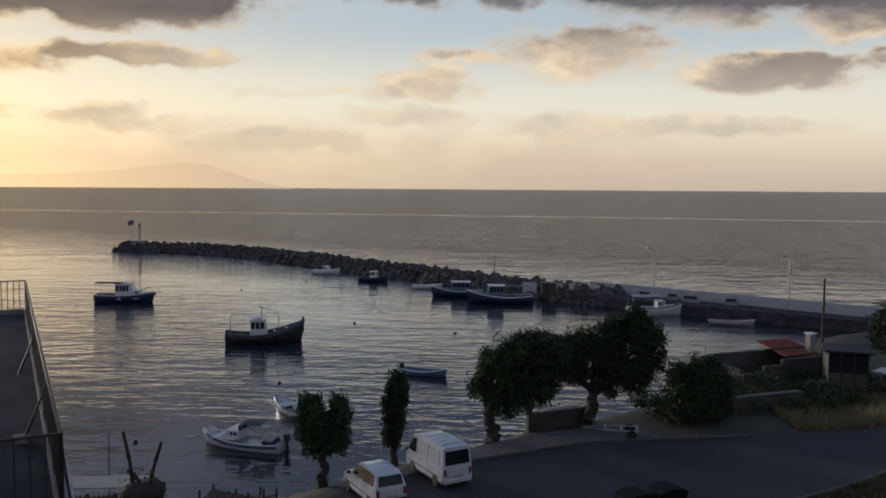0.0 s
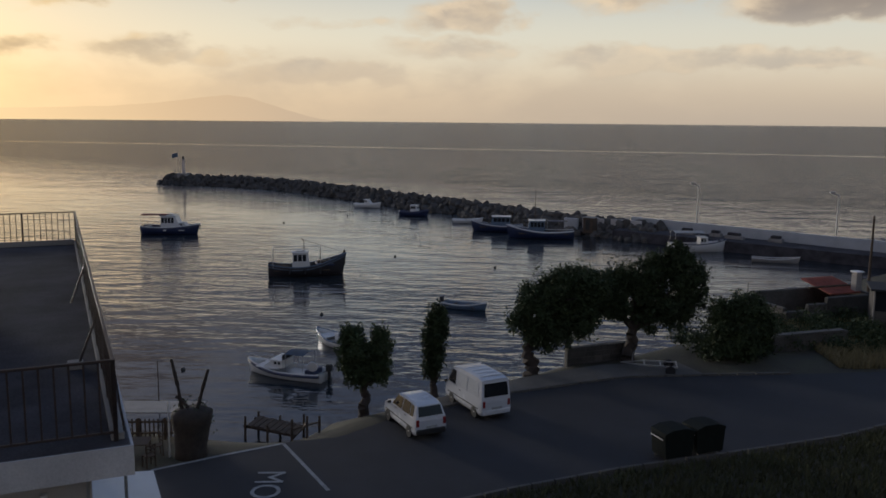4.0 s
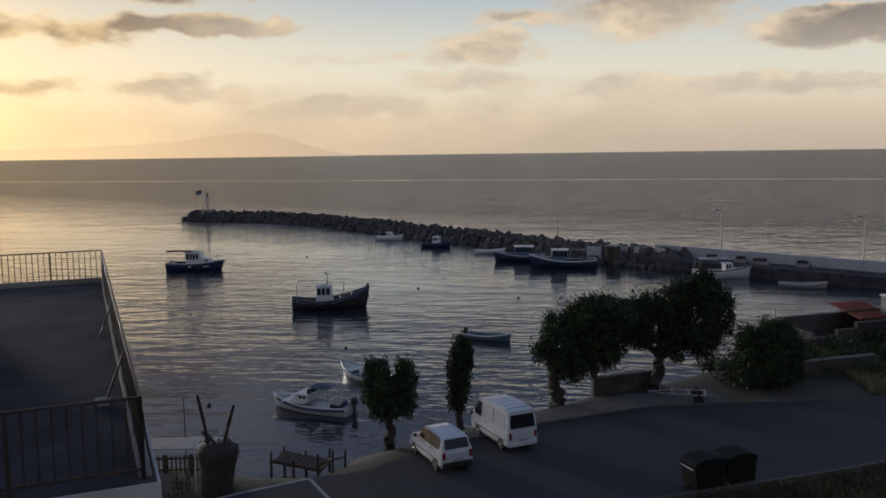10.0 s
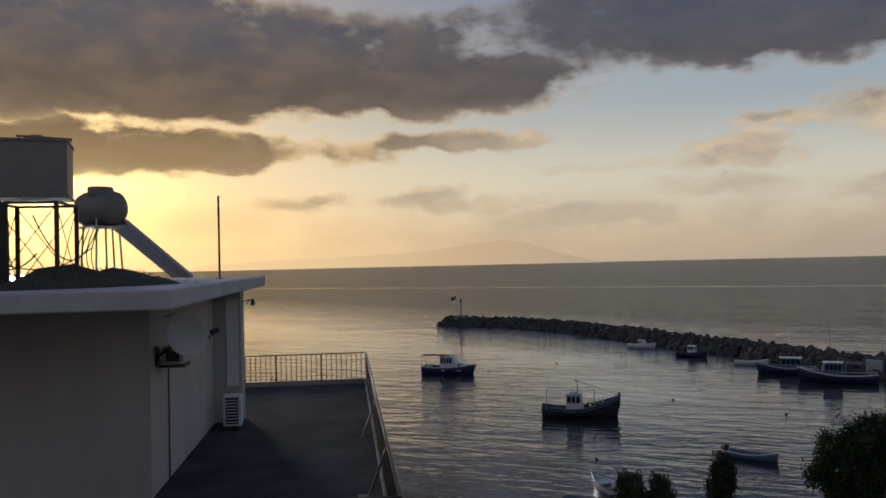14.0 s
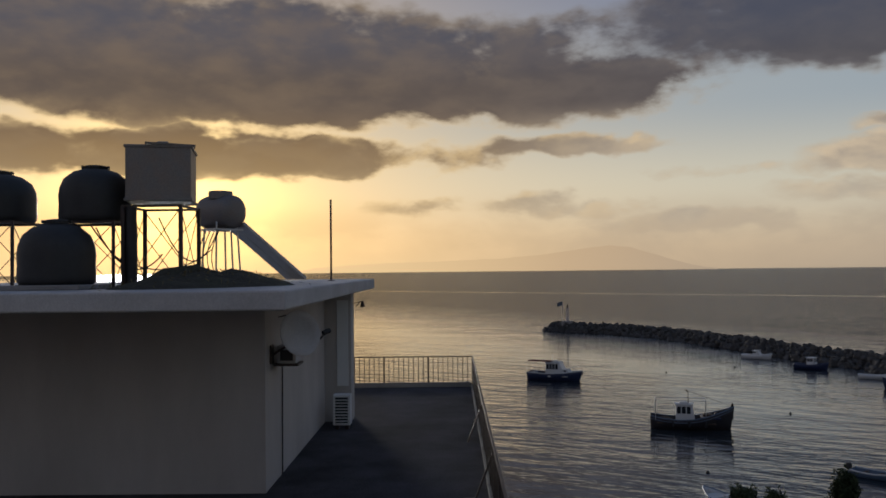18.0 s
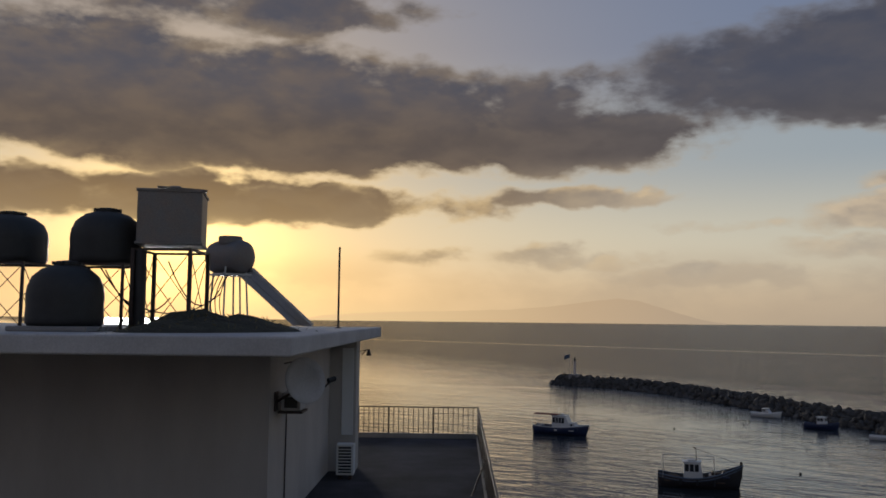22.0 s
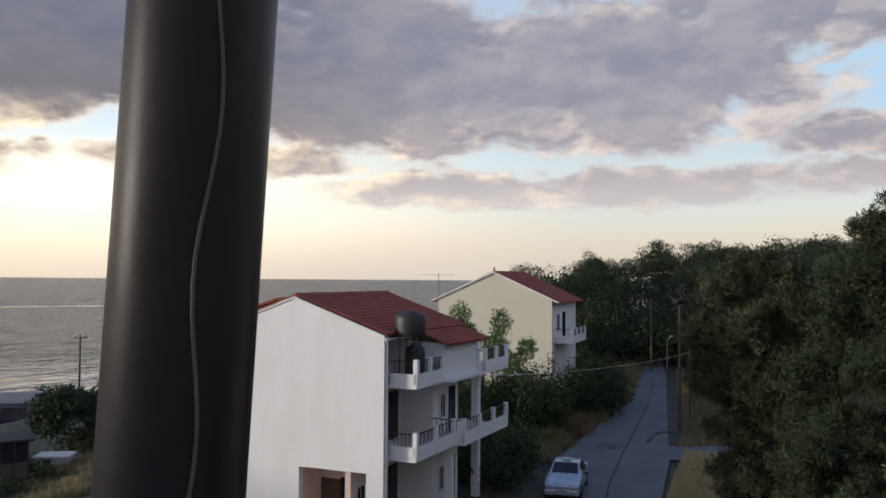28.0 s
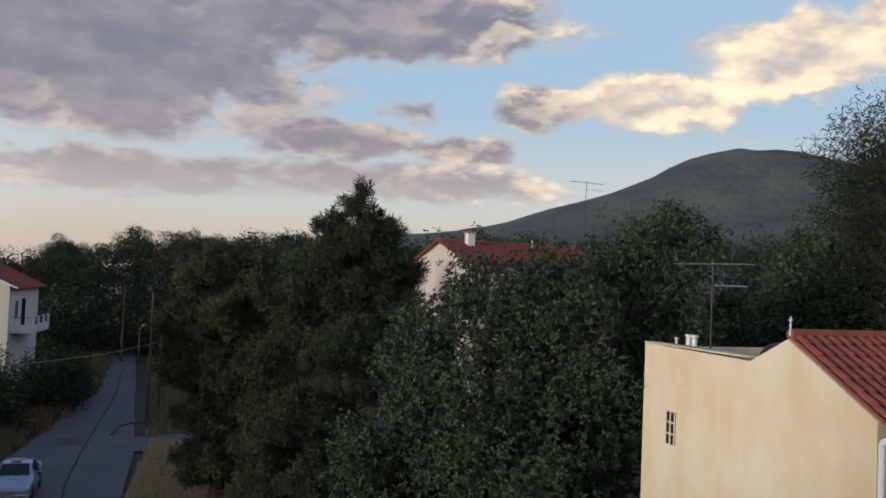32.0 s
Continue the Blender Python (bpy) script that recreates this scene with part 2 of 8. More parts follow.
# ---------------------------------------------------------------- materials
def mat(name, col, rough=0.7, metal=0.0, vary=0.25, scale=3.0, bump=0.15, fine=40.0, tint=None, tint_amt=0.5, spec=0.5, per_piece=0.0, streak=1.0):
    """A worn surface: broad stains, fine grain, relief; pieces may differ a little."""
    mt = bpy.data.materials.new(name)
    mt.use_nodes = True
    nt = mt.node_tree
    N, L = nt.nodes.new, nt.links.new
    b = nt.nodes["Principled BSDF"]
    co = N("ShaderNodeTexCoord").outputs["Object"]
    mp = N("ShaderNodeMapping")
    mp.inputs["Scale"].default_value = (1.0, 1.0, streak)
    L(co, mp.inputs[0])
    n1, n2 = N("ShaderNodeTexNoise"), N("ShaderNodeTexNoise")
    for n, s, d in ((n1, scale, 6.0), (n2, fine, 4.0)):
        L(mp.outputs[0] if n == n1 else co, n.inputs["Vector"])
        n.inputs["Scale"].default_value, n.inputs["Detail"].default_value, n.inputs["Roughness"].default_value = s, d, 0.62
    r = N("ShaderNodeValToRGB")
    r.color_ramp.elements[0].position, r.color_ramp.elements[1].position = 0.36, 0.68
    lo = tuple(c * (1 - vary) for c in col)
    hi = tint if tint else tuple(min(1, c * (1 + vary * 0.7)) for c in col)
    r.color_ramp.elements[0].color, r.color_ramp.elements[1].color = (*lo, 1), (*hi, 1)
    L(n1.outputs["Fac"], r.inputs[0])
    mx = N("ShaderNodeMix")
    mx.data_type, mx.blend_type = "RGBA", "MIX"
    mx.inputs[0].default_value = tint_amt if tint else 0.75
    mx.inputs[6].default_value = (*col, 1)
    L(r.outputs[0], mx.inputs[7])
    g = N("ShaderNodeMapRange")
    L(n2.outputs["Fac"], g.inputs[0])
    g.inputs[1].default_value, g.inputs[2].default_value, g.inputs[3].default_value, g.inputs[4].default_value = 0.3, 0.7, 1 - vary * 0.6, 1 + vary * 0.4
    hs = N("ShaderNodeHueSaturation")
    L(mx.outputs[2], hs.inputs["Color"])
    val = g.outputs[0]
    if per_piece:
        oi = N("ShaderNodeObjectInfo")
        isl = N("ShaderNodeNewGeometry")
        ad = N("ShaderNodeMath")
        ad.operation = "ADD"
        L(oi.outputs["Random"], ad.inputs[0])
        L(isl.outputs["Random Per Island"], ad.inputs[1])
        pm = N("ShaderNodeMapRange")
        L(ad.outputs[0], pm.inputs[0])
        pm.inputs[2].default_value, pm.inputs[3].default_value, pm.inputs[4].default_value = 2.0, 1 - per_piece, 1 + per_piece
        mu = N("ShaderNodeMath")
        mu.operation = "MULTIPLY"
        L(val, mu.inputs[0])
        L(pm.outputs[0], mu.inputs[1])
        val = mu.outputs[0]
    L(val, hs.inputs["Value"])
    L(hs.outputs[0], b.inputs["Base Color"])
    rr = N("ShaderNodeMapRange")
    L(n1.outputs["Fac"], rr.inputs[0])
    rr.inputs[3].default_value, rr.inputs[4].default_value = max(0.02, rough - 0.12), min(1, rough + 0.12)
    L(rr.outputs[0], b.inputs["Roughness"])
    b.inputs["Metallic"].default_value = metal
    b.inputs["Specular IOR Level"].default_value = spec
    if bump:
        bp = N("ShaderNodeBump")
        bp.inputs["Strength"].default_value, bp.inputs["Distance"].default_value = bump, 0.6 / fine
        L(n2.outputs["Fac"], bp.inputs["Height"])
        L(bp.outputs[0], b.inputs["Normal"])
    return mt


def water_mat():
    """Sea water: wind waves outside, finer and calmer ripples in the harbour."""
    mt = bpy.data.materials.new("sea_water")
    mt.use_nodes = True
    nt = mt.node_tree
    N, L = nt.nodes.new, nt.links.new
    b = nt.nodes["Principled BSDF"]
    b.inputs["Base Color"].default_value = (0.012, 0.02, 0.024, 1)
    b.inputs["Roughness"].default_value = 0.12
    b.inputs["IOR"].default_value = 1.33
    co = N("ShaderNodeTexCoord").outputs["Object"]
    hs = []
    for sc, stretch, turn, det, w in ((0.11, 3.4, 8, 3.0, 0.55), (0.5, 2.6, 14, 3.0, 0.55), (1.5, 2.4, 4, 3.0, 0.17)):
        mp = N("ShaderNodeMapping")
        mp.inputs["Rotation"].default_value = (0, 0, radians(turn))
        mp.inputs["Scale"].default_value = (1.0 / stretch, 1.0, 1.0)
        L(co, mp.inputs[0])
        n = N("ShaderNodeTexNoise")
        L(mp.outputs[0], n.inputs["Vector"])
        n.inputs["Scale"].default_value, n.inputs["Detail"].default_value, n.inputs["Roughness"].default_value = sc, det, 0.55
        mid = N("ShaderNodeMath")
        mid.operation = "SUBTRACT"
        L(n.outputs["Fac"], mid.inputs[0])
        mid.inputs[1].default_value = 0.5
        hs.append((mid.outputs[0], w))

    def m(op, a, bb):
        n = N("ShaderNodeMath")
        n.operation = op
        for k, v in enumerate((a, bb)):
            if isinstance(v, (int, float)):
                n.inputs[k].default_value = v
            else:
                L(v, n.inputs[k])
        return n.outputs[0]

    # open water lies beyond a line along the breakwater
    sep = N("ShaderNodeSeparateXYZ")
    L(co, sep.inputs[0])
    side = m("ADD", m("MULTIPLY", sep.outputs[0], 0.62), sep.outputs[1])
    lee, swell = N("ShaderNodeMapRange"), N("ShaderNodeMapRange")
    for n, lim in ((lee, (45.0, 92.0, 0.26, 0.13)), (swell, (105.0, 155.0, 0.0, 0.95))):
        L(side, n.inputs[0])
        for k, v in enumerate(lim):
            n.inputs[k + 1].default_value = v
    shallow = N("ShaderNodeMapRange")
    L(side, shallow.inputs[0])
    for k, v in enumerate((38.0, 58.0, 0.45, 1.0)):
        shallow.inputs[k + 1].default_value = v
    calm = N("ShaderNodeTexNoise")
    calm.inputs["Scale"].default_value = 0.035
    calm.inputs["Detail"].default_value = 3.0
    L(co, calm.inputs["Vector"])
    cm = N("ShaderNodeMapRange")
    L(calm.outputs["Fac"], cm.inputs[0])
    cm.inputs[1].default_value, cm.inputs[2].default_value, cm.inputs[3].default_value, cm.inputs[4].default_value = 0.38, 0.62, 0.45, 1.0
    still = m("SUBTRACT", 1.0, m("MULTIPLY", m("SUBTRACT", 1.0, cm.outputs[0]), m("SUBTRACT", 1.0, m("DIVIDE", swell.outputs[0], 0.95))))
    h = None
    for o, w in hs:
        t = m("MULTIPLY", o, w)
        h = t if h is None else m("ADD", h, t)
    inner = m("MULTIPLY", m("MULTIPLY", lee.outputs[0], shallow.outputs[0]), still)
    h = m("MULTIPLY", h, m("ADD", inner, m("MULTIPLY", swell.outputs[0], 0.25)))
    mp = N("ShaderNodeMapping")
    mp.inputs["Rotation"].default_value = (0, 0, radians(6))
    mp.inputs["Scale"].default_value = (0.6, 1.0, 1.0)
    L(co, mp.inputs[0])
    wv = N("ShaderNodeTexNoise")
    L(mp.outputs[0], wv.inputs["Vector"])
    wv.inputs["Scale"].default_value, wv.inputs["Detail"].default_value, wv.inputs["Roughness"].default_value = 0.075, 4.0, 0.66
    h = m("ADD", h, m("MULTIPLY", m("SUBTRACT", wv.outputs["Fac"], 0.5), m("MULTIPLY", swell.outputs[0], 0.95)))
    bp = N("ShaderNodeBump")
    bp.inputs["Strength"].default_value, bp.inputs["Distance"].default_value = 1.0, 2.0
    L(h, bp.inputs["Height"])
    dif, glo, mxs, fr = N("ShaderNodeBsdfDiffuse"), N("ShaderNodeBsdfAnisotropic"), N("ShaderNodeMixShader"), N("ShaderNodeFresnel")
    dif.inputs["Color"].default_value = (0.02, 0.026, 0.03, 1)
    glo.inputs["Color"].default_value = (0.93, 0.95, 1.0, 1)
    L(bp.outputs[0], glo.inputs["Normal"])
    L(bp.outputs[0], fr.inputs["Normal"])
    fr.inputs["IOR"].default_value = 1.33
    rg = N("ShaderNodeMapRange")
    L(side, rg.inputs[0])
    rg.inputs[1].default_value, rg.inputs[2].default_value, rg.inputs[3].default_value, rg.inputs[4].default_value = 60.0, 140.0, 0.07, 0.13
    L(rg.outputs[0], glo.inputs["Roughness"])
    cap = N("ShaderNodeMapRange")
    L(side, cap.inputs[0])
    cap.inputs[1].default_value, cap.inputs[2].default_value, cap.inputs[3].default_value, cap.inputs[4].default_value = 110.0, 200.0, 1.15, 0.5
    fac = m("MULTIPLY", m("POWER", fr.outputs[0], 1.0), cap.outputs[0])
    L(m("MINIMUM", fac, 1.0), mxs.inputs[0])
    L(dif.outputs[0], mxs.inputs[1])
    L(glo.outputs[0], mxs.inputs[2])
    L(mxs.outputs[0], nt.nodes["Material Output"].inputs[0])
    nt.nodes.remove(b)
    return mt


M_WATER = water_mat()
M_ASPHALT = mat("asphalt", (0.034, 0.034, 0.038), 0.85, vary=0.35, scale=0.5, fine=60, bump=0.3)
M_SOIL = mat("soil", (0.066, 0.056, 0.04), 0.95, vary=0.5, scale=0.6, fine=14, bump=0.5, tint=(0.075, 0.08, 0.04))
M_PAVE = mat("pavement_concrete", (0.11, 0.104, 0.095), 0.9, vary=0.3, scale=0.8, fine=30, bump=0.3)
M_CONC = mat("weathered_concrete", (0.3, 0.28, 0.26), 0.88, vary=0.28, scale=0.7, fine=35, bump=0.25)
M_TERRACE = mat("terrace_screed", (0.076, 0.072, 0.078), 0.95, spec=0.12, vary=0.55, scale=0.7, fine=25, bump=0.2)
M_WHITE = mat("white_render", (0.8, 0.8, 0.79), 0.85, vary=0.08, scale=0.8, streak=0.35, fine=60, bump=0.12, tint=(0.6, 0.57, 0.52), tint_amt=0.35)
M_CREAM = mat("cream_render", (0.64, 0.61, 0.49), 0.85, vary=0.1, scale=0.4, fine=60, bump=0.1, tint=(0.55, 0.5, 0.38), tint_amt=0.4)
M_BEIGE = mat("beige_render", (0.53, 0.49, 0.455), 0.88, vary=0.16, scale=0.7, streak=0.35, fine=60, bump=0.12)
M_OCHRE = mat("ochre_render", (0.86, 0.76, 0.57), 0.85, vary=0.1, scale=0.9, fine=60, bump=0.12, tint=(0.66, 0.43, 0.19), tint_amt=0.6, streak=0.6)
M_PEACH = mat("peach_render", (0.72, 0.57, 0.51), 0.88, vary=0.12, scale=0.7, fine=60, bump=0.1)
M_TILE = mat("red_roof_tile", (0.30, 0.082, 0.052), 0.8, vary=0.3, scale=2.0, fine=30, bump=0.2, per_piece=0.22)
M_STONE = mat("breakwater_stone", (0.085, 0.078, 0.07), 0.9, vary=0.4, scale=0.8, fine=9, bump=0.6, per_piece=0.3)
M_IRON = mat("dark_painted_iron", (0.05, 0.04, 0.038), 0.55, metal=0.3, vary=0.4, scale=6, fine=60, bump=0.1, tint=(0.12, 0.06, 0.035), tint_amt=0.4)
M_STEEL = mat("galvanised_steel", (0.5, 0.5, 0.5), 0.42, metal=0.85, vary=0.2, scale=5, fine=50, bump=0.05)
M_ZINC = mat("dull_zinc_sheet", (0.24, 0.23, 0.22), 0.55, metal=0.6, vary=0.25, scale=2.5, fine=40, bump=0.08, tint=(0.3, 0.17, 0.09), tint_amt=0.35)
M_BLACK = mat("black_plastic", (0.03, 0.029, 0.028), 0.55, vary=0.3, scale=4, fine=50, bump=0.08)
M_RUBBER = mat("black_rubber", (0.022, 0.022, 0.024), 0.8, vary=0.3, scale=6, fine=60, bump=0.1)
M_GLASSD = mat("dark_window_glass", (0.02, 0.022, 0.026), 0.12, vary=0.1, scale=2, fine=20, bump=0.0, spec=0.28)
M_WOOD = mat("weathered_wood", (0.095, 0.066, 0.045), 0.85, vary=0.4, scale=3, fine=45, bump=0.3)
M_BARK = mat("grey_bark", (0.055, 0.043, 0.035), 0.95, vary=0.4, scale=4, fine=18, bump=0.6)
M_BOATW = mat("white_gelcoat", (0.66, 0.66, 0.65), 0.35, vary=0.1, scale=1.5, fine=30, bump=0.03, tint=(0.5, 0.46, 0.4), tint_amt=0.3)
M_BOATB = mat("navy_boat_paint", (0.02, 0.03, 0.075), 0.4, vary=0.25, scale=1.5, fine=30, bump=0.05)
M_BOATD = mat("dark_tarred_hull", (0.028, 0.024, 0.026), 0.5, vary=0.3, scale=1.5, fine=30, bump=0.08)
M_BOATC = mat("pale_blue_boat_paint", (0.1, 0.15, 0.22), 0.45, vary=0.2, scale=1.5, fine=30, bump=0.05)
M_RED = mat("red_boat_paint", (0.3, 0.04, 0.03), 0.5, vary=0.2, scale=2, fine=30, bump=0.05)
M_ROPE = mat("rope_and_canvas", (0.4, 0.36, 0.3), 0.9, vary=0.3, scale=6, fine=60, bump=0.2)
M_CARW = mat("white_car_paint", (0.62, 0.63, 0.65), 0.25, vary=0.06, scale=1.0, fine=15, bump=0.0, spec=0.6)
M_CARS = mat("silver_car_paint", (0.42, 0.45, 0.5), 0.28, metal=0.5, vary=0.06, scale=1.0, fine=15, bump=0.0)
M_ROADP = mat("road_paint", (0.36, 0.36, 0.35), 0.8, vary=0.35, scale=3, fine=40, bump=0.15)
M_LAMPR = mat("red_lamp_lens", (0.25, 0.015, 0.012), 0.3, vary=0.1, bump=0.0)
M_LEAFD = mat("dark_tree_leaves", (0.052, 0.072, 0.032), 0.7, vary=0.4, scale=1.2, fine=20, bump=0.0, spec=0.2, per_piece=0.45)
M_LEAFP = mat("pine_needles", (0.042, 0.055, 0.028), 0.8, vary=0.4, scale=0.8, fine=20, bump=0.0, spec=0.2, per_piece=0.4)
M_LEAFB = mat("browning_pine_needles", (0.078, 0.08, 0.043), 0.8, vary=0.4, scale=0.8, fine=20, bump=0.0, spec=0.2, per_piece=0.4)
M_LEAFG = mat("grey_green_leaves", (0.055, 0.08, 0.042), 0.6, vary=0.35, scale=1.0, fine=20, bump=0.0, spec=0.2, per_piece=0.4)
M_LEAFL = mat("light_green_leaves", (0.11, 0.165, 0.06), 0.65, vary=0.35, scale=1.0, fine=20, bump=0.0, spec=0.2, per_piece=0.4)
M_GRASS = mat("dry_grass", (0.62, 0.5, 0.27), 0.9, vary=0.3, scale=0.5, fine=20, bump=0.0, tint=(0.38, 0.35, 0.2), per_piece=0.35)
M_VERGE = mat("dark_verge_grass", (0.075, 0.075, 0.035), 0.9, vary=0.4, scale=0.7, fine=20, bump=0.0, tint=(0.05, 0.065, 0.025), per_piece=0.4)
M_RUST = mat("reddish_dry_weeds", (0.26, 0.15, 0.08), 0.9, vary=0.4, scale=0.4, fine=20, bump=0.0, tint=(0.15, 0.16, 0.07), tint_amt=0.7, per_piece=0.35)
M_STRAW = mat("straw_litter", (0.40, 0.32, 0.17), 0.95, vary=0.4, scale=0.9, fine=14, bump=0.5, tint=(0.3, 0.28, 0.17))
M_WALLW = mat("stained_whitewash", (0.60, 0.62, 0.64), 0.9, vary=0.3, scale=0.5, fine=30, bump=0.2, tint=(0.26, 0.26, 0.27), tint_amt=0.6)
M_BIN = mat("dark_green_plastic", (0.012, 0.016, 0.014), 0.8, vary=0.3, scale=3, fine=30, bump=0.1, spec=0.15)
M_SLICK = mat("smooth_water_slick", (0.02, 0.025, 0.03), 0.1, vary=0.1, scale=0.05, fine=0.5, bump=0.0)
# Scrub colours raised by half, putting the slight distance haze into the hill.
M_HILL = mat("hazed_scrub_hillside", (0.075, 0.09, 0.075), 0.95, vary=0.45, scale=0.012, fine=0.12, bump=0.0, tint=(0.16, 0.16, 0.145), tint_amt=0.5)
M_POLE = mat("near_black_pole_paint", (0.016, 0.013, 0.017), 0.42, vary=0.3, scale=18, fine=160, bump=0.05, spec=0.3)
# Lighter than asphalt: sky sheen put into the side roads' colour; dusty lane too.
M_PALEROAD = mat("sheen_and_dust_asphalt", (0.135, 0.133, 0.134), 0.8, vary=0.3, scale=0.4, fine=40, bump=0.25)
M_PINK = mat("pale_pink_render", (0.66, 0.56, 0.5), 0.88, vary=0.12, scale=0.7, fine=60, bump=0.1)
# Paler than M_CONC: partly own tone, partly evening glow put into the roof slab.
M_SLAB = mat("pale_concrete", (0.56, 0.54, 0.53), 0.85, vary=0.2, scale=0.8, fine=35, bump=0.25)
M_TURF = mat("dark_dry_turf", (0.25, 0.205, 0.105), 0.9, vary=0.4, scale=0.5, fine=20, bump=0.0, tint=(0.13, 0.12, 0.055), per_piece=0.4)
M_CABLE = mat("grey_cable_sheath", (0.085, 0.08, 0.08), 0.6, vary=0.2, scale=8, fine=60, bump=0.0)


def painted_haze_mat():
    """Far land as emission: haze painted in, gold towards the sun, grey-tan away."""
    mt = bpy.data.materials.new("painted_haze_glow")
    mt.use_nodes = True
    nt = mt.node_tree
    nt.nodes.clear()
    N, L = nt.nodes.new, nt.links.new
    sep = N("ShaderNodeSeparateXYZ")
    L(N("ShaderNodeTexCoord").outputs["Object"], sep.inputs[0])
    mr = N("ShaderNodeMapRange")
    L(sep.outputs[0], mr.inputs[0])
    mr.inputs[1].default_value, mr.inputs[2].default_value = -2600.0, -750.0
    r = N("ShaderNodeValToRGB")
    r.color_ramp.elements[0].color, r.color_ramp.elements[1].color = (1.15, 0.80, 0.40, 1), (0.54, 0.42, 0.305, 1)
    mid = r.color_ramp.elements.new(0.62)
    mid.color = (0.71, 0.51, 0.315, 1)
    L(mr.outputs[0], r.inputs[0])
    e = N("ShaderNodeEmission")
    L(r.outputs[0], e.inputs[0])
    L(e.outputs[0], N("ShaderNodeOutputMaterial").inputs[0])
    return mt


# ---------------------------------------------------------------- mesh helpers
def part(name, bm, material, parent=None, label="", smooth=False, m=None):
    """Link a bmesh as one mesh object, under a thing or a part."""
    me = bpy.data.meshes.new(name)
    bmesh.ops.recalc_face_normals(bm, faces=bm.faces)
    bm.to_mesh(me)
    bm.free()
    me.materials.append(material)
    if smooth:
        for p in me.polygons:
            p.use_smooth = True
    ob = new(name, me)
    if parent:
        ob.parent = parent
    if m:
        ob.matrix_basis = m
    if label:
        ob["label"] = label
    return ob


def share(name, ob, parent, m):
    """Another piece on the same mesh."""
    o = new(name, ob.data)
    o.parent = parent
    o.matrix_basis = m
    return o


def raw(name, verts, faces, material, parent=None, label="", smooth=False):
    me = bpy.data.meshes.new(name)
    me.from_pydata(verts, [], faces)
    me.materials.append(material)
    if smooth:
        me.polygons.foreach_set("use_smooth", [True] * len(me.polygons))
    ob = new(name, me)
    if parent:
        ob.parent = parent
    if label:
        ob["label"] = label
    return ob


def thing(name, m, label, category, group="", kind=""):
    ob = new(name)
    ob.empty_display_size = 0.2
    ob.matrix_basis = m
    return tagged(ob, label, category, group, kind)


def B():
    return bmesh.new()


def box(bm, a, b, bev=0.0):
    """An upright box between two corners."""
    c = [(p + q) / 2 for p, q in zip(a, b)]
    s = [abs(q - p) for p, q in zip(a, b)]
    r = bmesh.ops.create_cube(bm, size=1.0, matrix=Matrix.Translation(c) @ Matrix.Diagonal((*s, 1)))
    if bev:
        ed = {e for v in r["verts"] for e in v.link_edges}
        bmesh.ops.bevel(bm, geom=list(ed), offset=bev, segments=2, profile=0.5, affect="EDGES")
    return bm


def rod(bm, p, q, r0, r1=None, seg=8):
    """A round bar from p to q."""
    p, q = Vector(p), Vector(q)
    d = q - p
    mt = Matrix.Translation((p + q) / 2) @ d.to_track_quat("Z", "Y").to_matrix().to_4x4()
    bmesh.ops.create_cone(bm, cap_ends=True, segments=seg, radius1=r0, radius2=r0 if r1 is None else r1, depth=d.length, matrix=mt)
    return bm


def beam(bm, p, q, w, h=None):
    """A square bar from p to q."""
    p, q = Vector(p), Vector(q)
    d = q - p
    mt = Matrix.Translation((p + q) / 2) @ d.to_track_quat("Z", "Y").to_matrix().to_4x4()
    bmesh.ops.create_cube(bm, size=1.0, matrix=mt @ Matrix.Diagonal((w, h or w, d.length, 1)))
    return bm


def tube(bm, pts, r, seg=6):
    """A bent round bar through the points."""
    pts = [Vector(p) for p in pts]
    rings = []
    for k, p in enumerate(pts):
        d = (pts[min(k + 1, len(pts) - 1)] - pts[max(k - 1, 0)]).normalized()
        u = d.cross(Vector((0, 0, 1)) if abs(d.z) < 0.9 else Vector((1, 0, 0))).normalized()
        w = d.cross(u)
        rings.append([bm.verts.new(p + (u * math.cos(2 * math.pi * i / seg) + w * math.sin(2 * math.pi * i / seg)) * r) for i in range(seg)])
    for a, b in zip(rings, rings[1:]):
        for i in range(seg):
            bm.faces.new((a[i], a[(i + 1) % seg], b[(i + 1) % seg], b[i]))
    bm.faces.new(rings[0][::-1])
    bm.faces.new(rings[-1])
    return bm


def lathe(bm, prof, seg=20, m=None):
    """A turned body from (radius, height) pairs."""
    rings = [[bm.verts.new((r * math.cos(2 * math.pi * k / seg), r * math.sin(2 * math.pi * k / seg), z)) for k in range(seg)] for r, z in prof]
    for a, b in zip(rings, rings[1:]):
        for k in range(seg):
            bm.faces.new((a[k], a[(k + 1) % seg], b[(k + 1) % seg], b[k]))
    bm.faces.new(rings[0][::-1])
    bm.faces.new(rings[-1])
    if m:
        bmesh.ops.transform(bm, matrix=m, verts=[v for r in rings for v in r])
    return bm


def extrude_poly(bm, pts, depth, m=None):
    """A prism: the outline pts in xy, thickened along z."""
    lo = [bm.verts.new((x, y, 0)) for x, y in pts]
    hi = [bm.verts.new((x, y, depth)) for x, y in pts]
    n = len(pts)
    bm.faces.new(lo[::-1])
    bm.faces.new(hi)
    for k in range(n):
        bm.faces.new((lo[k], lo[(k + 1) % n], hi[(k + 1) % n], hi[k]))
    if m:
        bmesh.ops.transform(bm, matrix=m, verts=lo + hi)
    return bm


